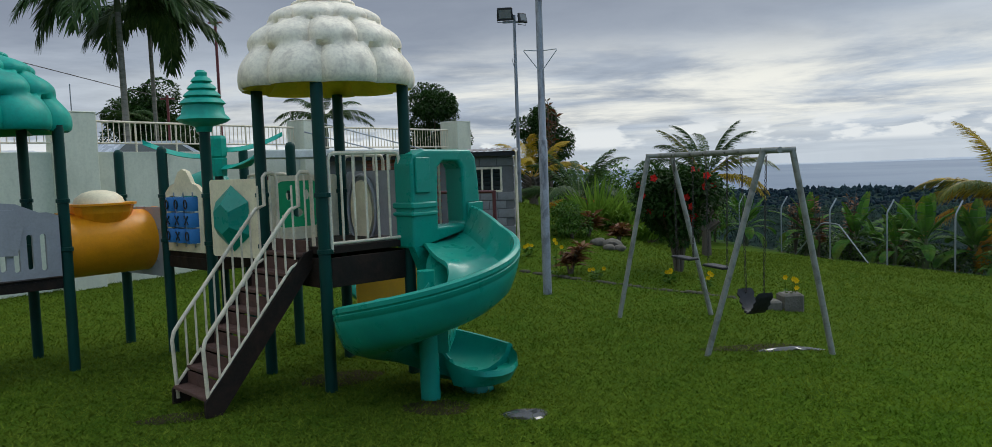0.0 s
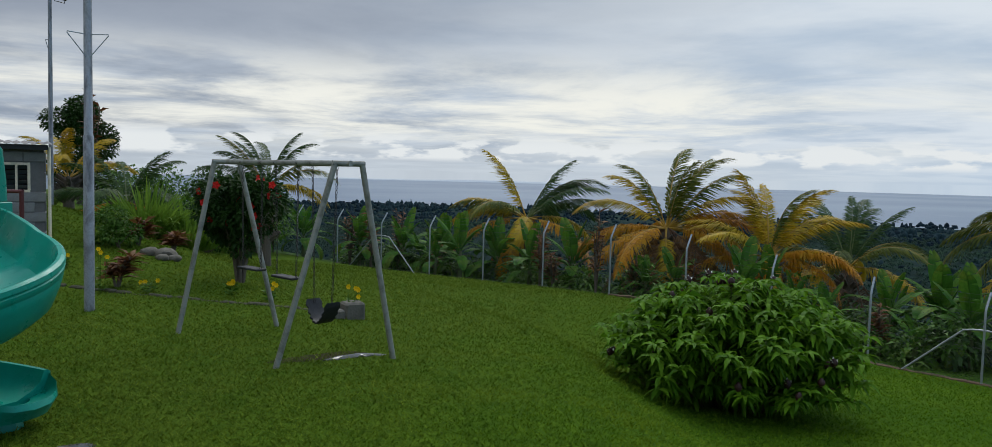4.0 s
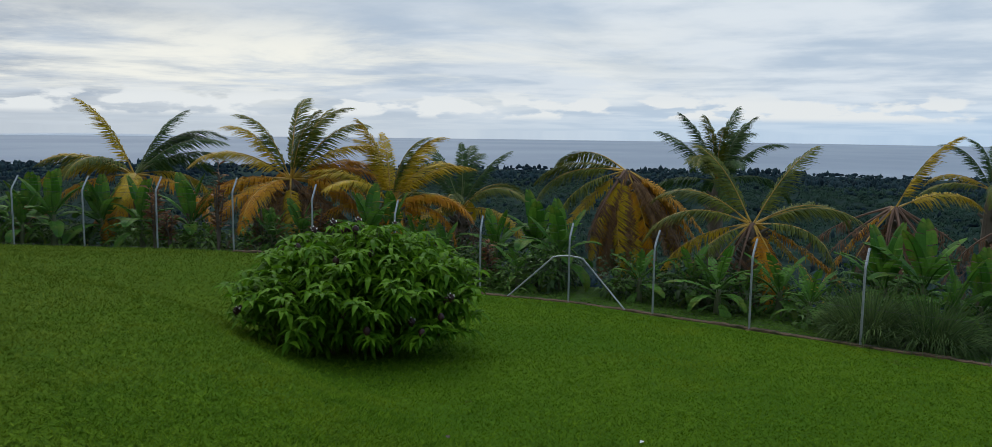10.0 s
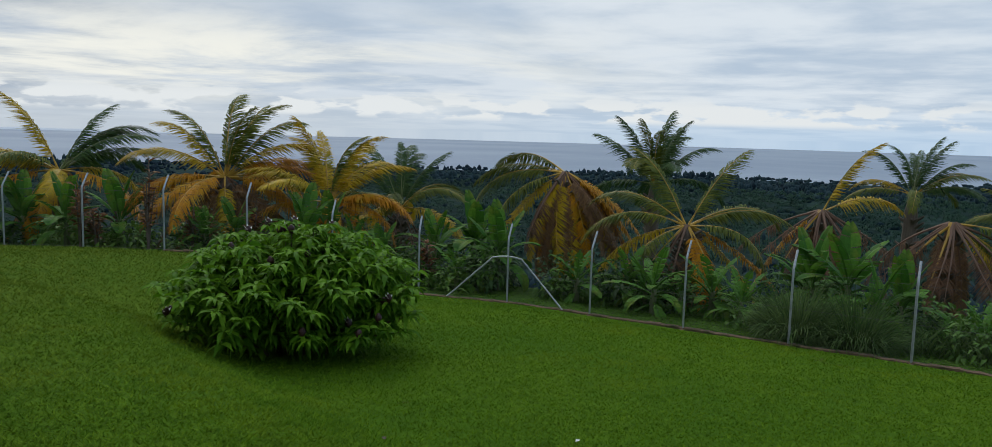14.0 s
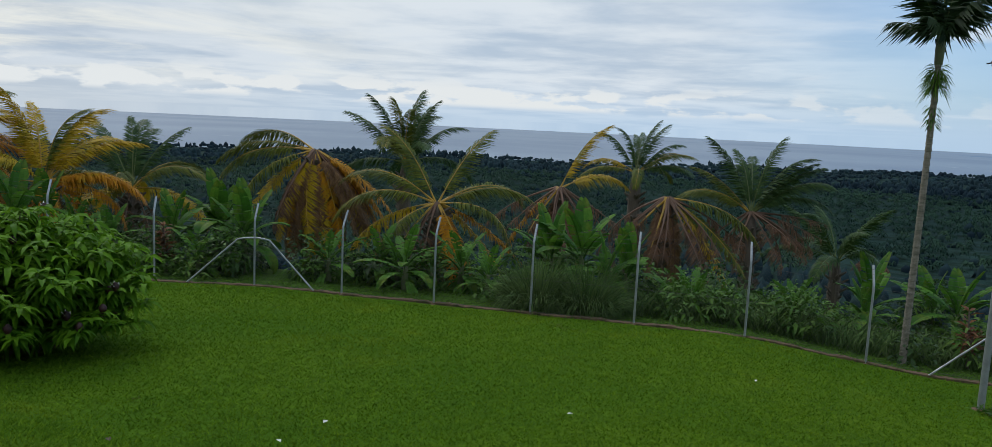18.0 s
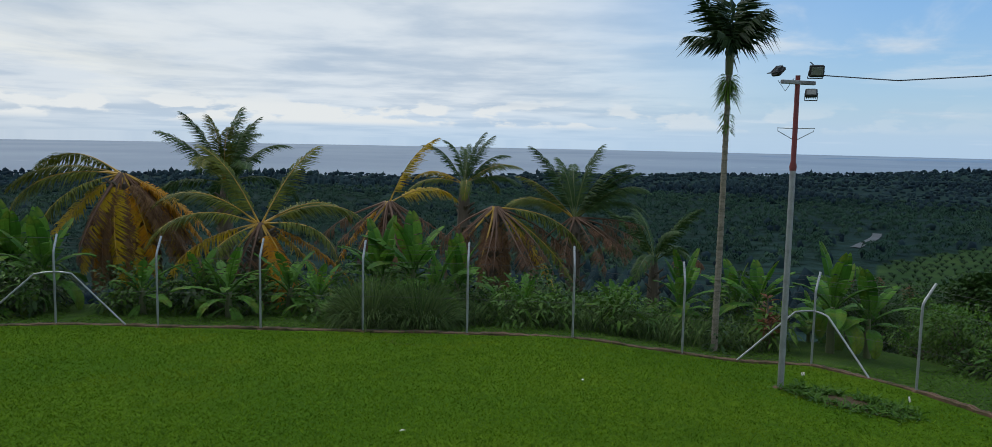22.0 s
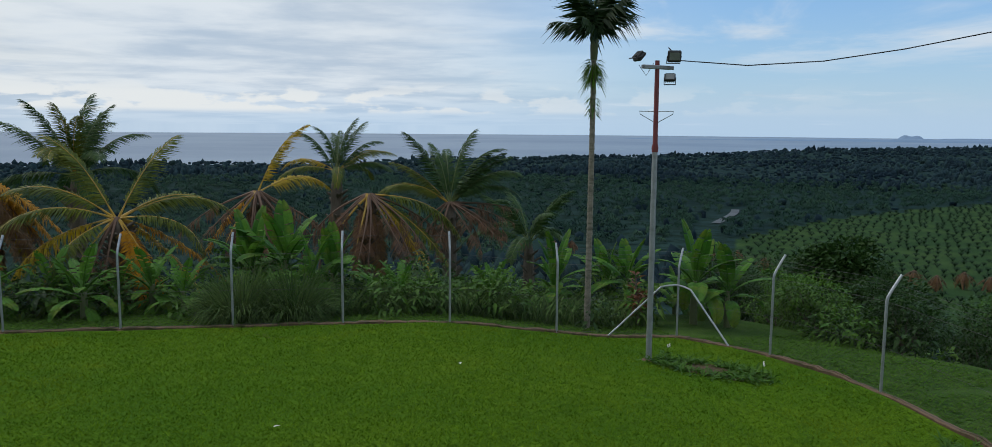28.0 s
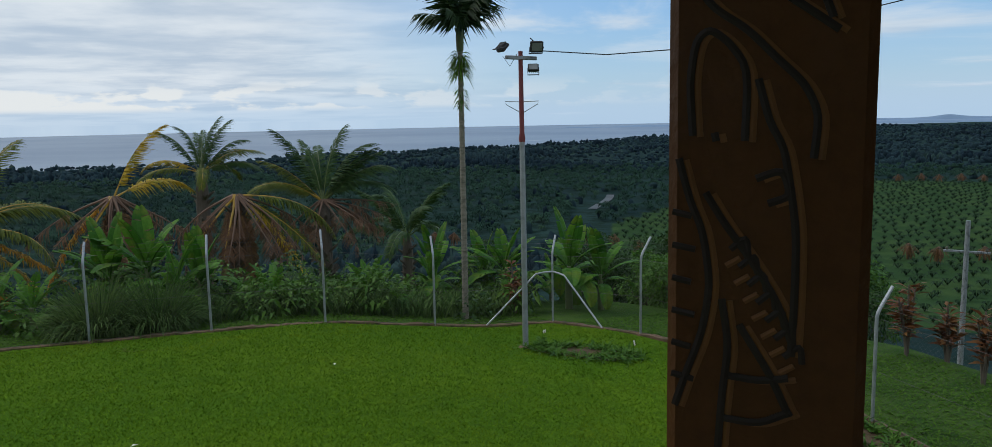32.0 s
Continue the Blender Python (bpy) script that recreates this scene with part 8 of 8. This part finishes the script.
sheet("palm_grove", palm_grove(), L_PALMS, "grown oil palms covering the plain below", "palm grove", "stuff")
sheet("young_palms", young_palms(), L_YOUNG, "rows of young oil palms on the plain", "plantation", "stuff")
rd, ASPHALT = Mesh(), worn("grey_road", (0.055, 0.06, 0.064), (0.04, 0.04, 0.04), 0.8, 0.05, 1.0)
dd = np.linspace(425, 505, 24)
rx, ry = polar(ROAD_B(dd), dd)
tx, ty = np.gradient(rx), np.gradient(ry)
ln = np.hypot(tx, ty)
rv = []
for i in range(24):
    for w in (-2.4, 2.4):
        X, Y = rx[i] - ty[i] / ln[i] * w, ry[i] + tx[i] / ln[i] * w
        rv.append((X, Y, ground_z(X, Y) + 0.5))
sheet("road", rd.add(rv, [(2 * i, 2 * i + 1, 2 * i + 3, 2 * i + 2) for i in range(23)]), ASPHALT, "grey country road curving through the plain", "road")


def ridge(name, b0, b1, d, tops, mat, label, cat):
    n = 70
    v = []
    for i in range(n):
        u = i / (n - 1)
        b = b0 + (b1 - b0) * u
        top = tops(u)
        for dist, z in ((d - 60, SEA - 4), (d - 25, SEA + (top - SEA) * 0.6), (d, top), (d + 60, SEA - 4)):
            x, y = polar(b, dist)
            v.append((float(x), float(y), z))
    f = [(4 * i + j, 4 * i + 4 + j, 4 * i + 5 + j, 4 * i + 1 + j) for i in range(n - 1) for j in range(3)]
    return sheet(name, Mesh().add(v, f), mat, label, cat, "structure", True)


# the blue of hills, coast and island is haze painted as base colour
HAZY = worn("haze_blue_distant_hills", (0.15, 0.22, 0.31), (0.12, 0.19, 0.27), 0.95, 0.004, 0.05)
ridge("far_hills", 128, 152, 4700, lambda u: SEA + 3 + math.sin(math.pi * u) ** 0.5 * (7 + 9 * math.exp(-((u - 0.385) / 0.03) ** 2) + 5 * math.exp(-((u - 0.40) / 0.12) ** 2) + 1.5 * math.sin(u * 37)), HAZY, "far hills on the horizon, coloured haze blue", "hills")
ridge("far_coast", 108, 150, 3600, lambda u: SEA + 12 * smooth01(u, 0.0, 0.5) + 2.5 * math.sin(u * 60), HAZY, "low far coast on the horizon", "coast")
ridge("far_island", 125.7, 127.2, 4600, lambda u: SEA + 2 + 27 * max(0.0, math.sin(math.pi * u)) ** 0.8 * (0.75 + 0.25 * math.sin(u * 9)), HAZY, "small island on the horizon, coloured haze blue", "island")
# paler still: the shore's haze is painted into its grey
ridge("far_shore", 8, 40, 4750, lambda u: SEA + 2 + 11 * math.sin(math.pi * u) * (0.6 + 0.4 * math.sin(u * 11)), worn("haze_pale_far_shore", (0.40, 0.44, 0.48), (0.36, 0.40, 0.44), 0.95, 0.004, 0.05), "far shore across the sea, coloured pale with haze", "shore")

# dead palms down on the plain
for k, (b, d, sz) in enumerate(((121.5, 262, 1.5), (124.2, 275, 1.7), (125.8, 258, 1.6), (127.2, 262, 1.7), (128.5, 255, 1.5), (130.0, 268, 1.5), (114.4, 290, 1.5), (116.2, 285, 1.3), (101.0, 300, 1.6), (103.2, 300, 1.5), (99.5, 310, 1.3), (135.4, 281, 1.5), (137.1, 276, 1.5), (139.6, 284, 1.4), (118.0, 268, 1.4), (131.4, 262, 1.5), (134.6, 628, 1.8), (135.9, 640, 1.9), (136.9, 632, 1.8), (138.1, 645, 1.9), (139.3, 636, 1.8), (104.6, 296, 1.4))):
    x, y = (float(q) for q in polar(b, d))
    oil_palm((x, y, ground_z(x, y) + 5.2), [(9, "dead", "brown", -28, 0, None), (8, "hang", "brown", -52, 0, None)], 5.0, sz, "dead brown palm on the plain", 500 + k, 0.3)["group"] = "dead palms on the plain"


def power_pole():
    x, y = 38.4, -43.8
    z = ground_z(x, y)
    ob = thing("power_pole", (x, y, z), "grey power pole with a crossarm down the slope", "power pole")
    h = -2.6 - z
    part("pole", Mesh().tube([(0, 0, -0.3), (0, 0, h)], [0.2, 0.14], 10), GALV_WORN, ob, smooth=True)
    part("crossarm", Mesh().box((0, 0, h - 2.0), (2.6, 0.14, 0.14), radians(40), 0.02), GALV_WORN, ob)
    for s in (-1, 0, 1):
        part("insulator", Mesh().lathe([(0.06, 0), (0.09, 0.08), (0.05, 0.2)], (s * 1.1 * math.cos(radians(40)), s * 1.1 * math.sin(radians(40)), h - 1.93), 8), STONE, ob)


power_pole()

# ---- lawn blades, uncountable ----
def lawn_blades(n, seed, near=False):
    rng = np.random.RandomState(seed)
    b = np.radians(rng.uniform(-38, 146, n))
    d = 4.6 + 26 * rng.rand(n) ** 1.5
    if near:
        b, d = rng.uniform(-math.pi, math.pi, n), np.sqrt(rng.uniform(1.8, 32.0, n))
    x, y = d * np.sin(b), d * np.cos(b)
    ok = (outside(x, y) < -0.15) & ~((x > -3.2) & (x < 0.75) & (y > -2.6) & (y < 0.75))
    x, y = x[ok], y[ok]
    patchy = np.array([noise.noise((px * 0.9, py * 0.9, 0.0)) for px, py in zip(x[::40], y[::40])])
    patchy = np.repeat(patchy, 40)[: len(x)]
    z = height(x, y) + 0.018 * np.sin(x * 1.7 + 1.3 * np.sin(y * 0.9)) * np.sin(y * 1.4 + 0.7)
    m = len(x)
    grow = 1 + np.hypot(x, y) / 18
    h = rng.uniform(0.010, 0.030, m) * (1 + 0.5 * np.resize(patchy, m)) * grow
    a, w = rng.rand(m) * 6.283, rng.uniform(0.003, 0.008, m) * grow
    lean = rng.normal(0, 1.1, (m, 2)) * h[:, None]
    base = np.stack([x, y, z - 0.004], 1)
    side = np.stack([np.cos(a) * w, np.sin(a) * w, np.zeros(m)], 1)
    tip = base + np.concatenate([lean, h[:, None]], 1)
    v = np.stack([base - side, base + side, tip], 1).reshape(-1, 3)
    return fast_mesh("lawn_grass", v, np.arange(3 * m).reshape(-1, 3), L_LAWN)


sheet("lawn_grass", lawn_blades(420000, 1), L_LAWN, "short mown lawn grass", "grass", "stuff")
sheet("lawn_grass", lawn_blades(420000, 2), L_LAWN, "short mown lawn grass", "grass", "stuff")
sheet("lawn_grass", lawn_blades(60000, 3, True), L_LAWN, "short mown lawn grass round the veranda", "grass", "stuff")
litter = np.random.RandomState(5)
for k, (x, y) in enumerate(((7.9, 3.6), (7.1, 3.7), (9.6, 1.0), (13.2, -1.6), (6.2, 5.0))):
    me = Mesh().add([(0, 0, 0.03), (0.05, 0.02, 0.045), (0.09, -0.01, 0.03), (0.045, -0.035, 0.04)], [(0, 1, 2, 3)])
    o = tagged(part("fallen_petal", me, FLOWER_WHITE if k != 4 else BRACT), "small fallen blossom lying on the lawn", "petal", "fallen blossoms")
    o.matrix_basis = pose(x, y, ground_z(x, y) + 0.01, 0, 0, 60 * k)

# ---- carved veranda post ----
def carved_post():
    ob = thing("carved_post", (0.592, -0.703, 2.82), "dark oiled wooden veranda post with carved figures", "post", turn=51)
    part("shaft", Mesh().box((0, 0, 1.3), (0.135, 0.135, 2.6), 0, 0.007), WOOD_DARK, ob)
    # near-black strokes laid on the face paint the shade of carved grooves
    groove = worn("shade_dark_groove", (0.012, 0.005, 0.003), (0.006, 0.003, 0.002), 0.6, 8.0, 60)
    raised = worn("paler_carved_ridge", (0.16, 0.070, 0.022), (0.09, 0.038, 0.014), 0.5, 8.0, 60, 0.0, 0.1, 0.6, 0.25)
    face = 0.0675 + 0.0006

    def cut(pts, r, mat, name, lift=0.0):
        # s runs across the face, h up the post; the face looks along +y
        path = []
        for (s0, h0), (s1, h1) in zip(pts, pts[1:]):
            for u in np.linspace(0, 1, 5)[:-1]:
                path.append((s0 + (s1 - s0) * u, face + lift, h0 + (h1 - h0) * u))
        path.append((pts[-1][0], face + lift, pts[-1][1]))
        p = np.array(path)
        for _ in range(2):
            p[1:-1] = (p[:-2] + 2 * p[1:-1] + p[2:]) / 4
        m = Mesh().tube(p, r, 6)
        for v in m.v:
            v[:, 1] = face + lift + (v[:, 1] - face - lift) * 0.45
        part(name, m, mat, ob)

    def on_face(*pts):
        """Points given in per cent of the face's width from its left edge and in centimetres below the topmost mark."""
        return [(0.0675 - 0.00135 * a, 1.70 - 0.01 * b) for a, b in pts]

    # long sweeping lines of a stylised figure, each a near-black stroke painting a groove's shade, with a paler raised
    # lip beside it
    for ln_ in (
        on_face((11, -3), (12, 2), (23, 4.0), (39, 5.4), (53, 7.4), (67, 9.2), (74, 11.2), (72, 14.2)),
        on_face((24, 1.8), (31, 1.3), (42, 2.2), (58, 3.4), (82, 5.8)),
        on_face((54, -3), (66, 1.5), (74, 3.2), (79, 5.0)),
        on_face((13, 12.6), (11, 8.8), (14, 6.0), (21, 5.3), (30, 6.2), (40, 8.0), (39, 13.0)),
        on_face((45, 8.8), (51, 11.8), (58, 13.4), (62, 16.4), (65, 19.4), (65, 24.0), (64, 28.0)),
        on_face((6, 14.2), (12, 17.2), (19, 19.4), (23, 23.2), (19, 26.8), (11, 29.8), (5, 32.4)),
        on_face((20, 16.6), (29, 18.6), (43, 21.2), (57, 24.2), (64, 27.0)),
        on_face((45, 15.6), (58, 14.9), (62, 16.8), (51, 17.3)),
        on_face((29, 24.2), (33, 27.6), (30, 31.0), (28, 36.0)),
        on_face((38, 26.0), (54, 29.4), (64, 32.4)),
        on_face((33, 29.8), (49, 30.0), (63, 29.6)),
        on_face((31, 33.0), (49, 33.2), (65, 32.0)),
        on_face((24, 12.4), (25, 13.0)),
    ):
        cut(ln_, 0.0030, groove, "groove_shade_stroke")
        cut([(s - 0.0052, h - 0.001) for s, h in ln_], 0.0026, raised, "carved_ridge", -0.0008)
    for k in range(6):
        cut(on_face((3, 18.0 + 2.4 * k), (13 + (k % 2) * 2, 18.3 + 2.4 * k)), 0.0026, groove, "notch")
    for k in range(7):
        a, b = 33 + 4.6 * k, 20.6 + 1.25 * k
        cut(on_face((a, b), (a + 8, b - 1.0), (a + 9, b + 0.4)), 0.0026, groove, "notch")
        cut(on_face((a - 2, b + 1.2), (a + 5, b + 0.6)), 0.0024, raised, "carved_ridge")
    return ob


carved_post()
sheet("veranda_floor", Mesh().box((-1.2, -0.9, 2.76), (4.0, 3.4, 0.12), 0, 0.01), CONCRETE, "plain concrete veranda floor", "floor")
sheet("veranda_base", Mesh().box((-1.25, -0.95, 1.5), (3.7, 3.1, 2.38), 0, 0.01), CONCRETE, "plain concrete base under the veranda", "base")

# the veranda's house, unseen and added to shade the post: plain walls behind it and a flat ceiling over it
HOUSE_PAINT = worn("cream_house_paint", (0.55, 0.50, 0.40), (0.36, 0.33, 0.26), 0.8, 1.2, 20, 0.0, 0.1, 0.4)
sheet("wall_house_south", Mesh().box((-1.2, -2.70, 4.12), (4.0, 0.2, 2.60), 0, 0.01), HOUSE_PAINT, "unseen plain cream house wall added behind the veranda", "wall")
sheet("wall_house_west", Mesh().box((-3.30, -1.0, 4.12), (0.2, 3.2, 2.60), 0, 0.01), HOUSE_PAINT, "unseen plain cream house wall added beside the veranda", "wall")
sheet("ceiling", Mesh().box((-1.2, -0.95, 5.49), (4.5, 3.9, 0.12), 0, 0.01), HOUSE_PAINT, "unseen plain cream ceiling added to shade the veranda post", "ceiling")
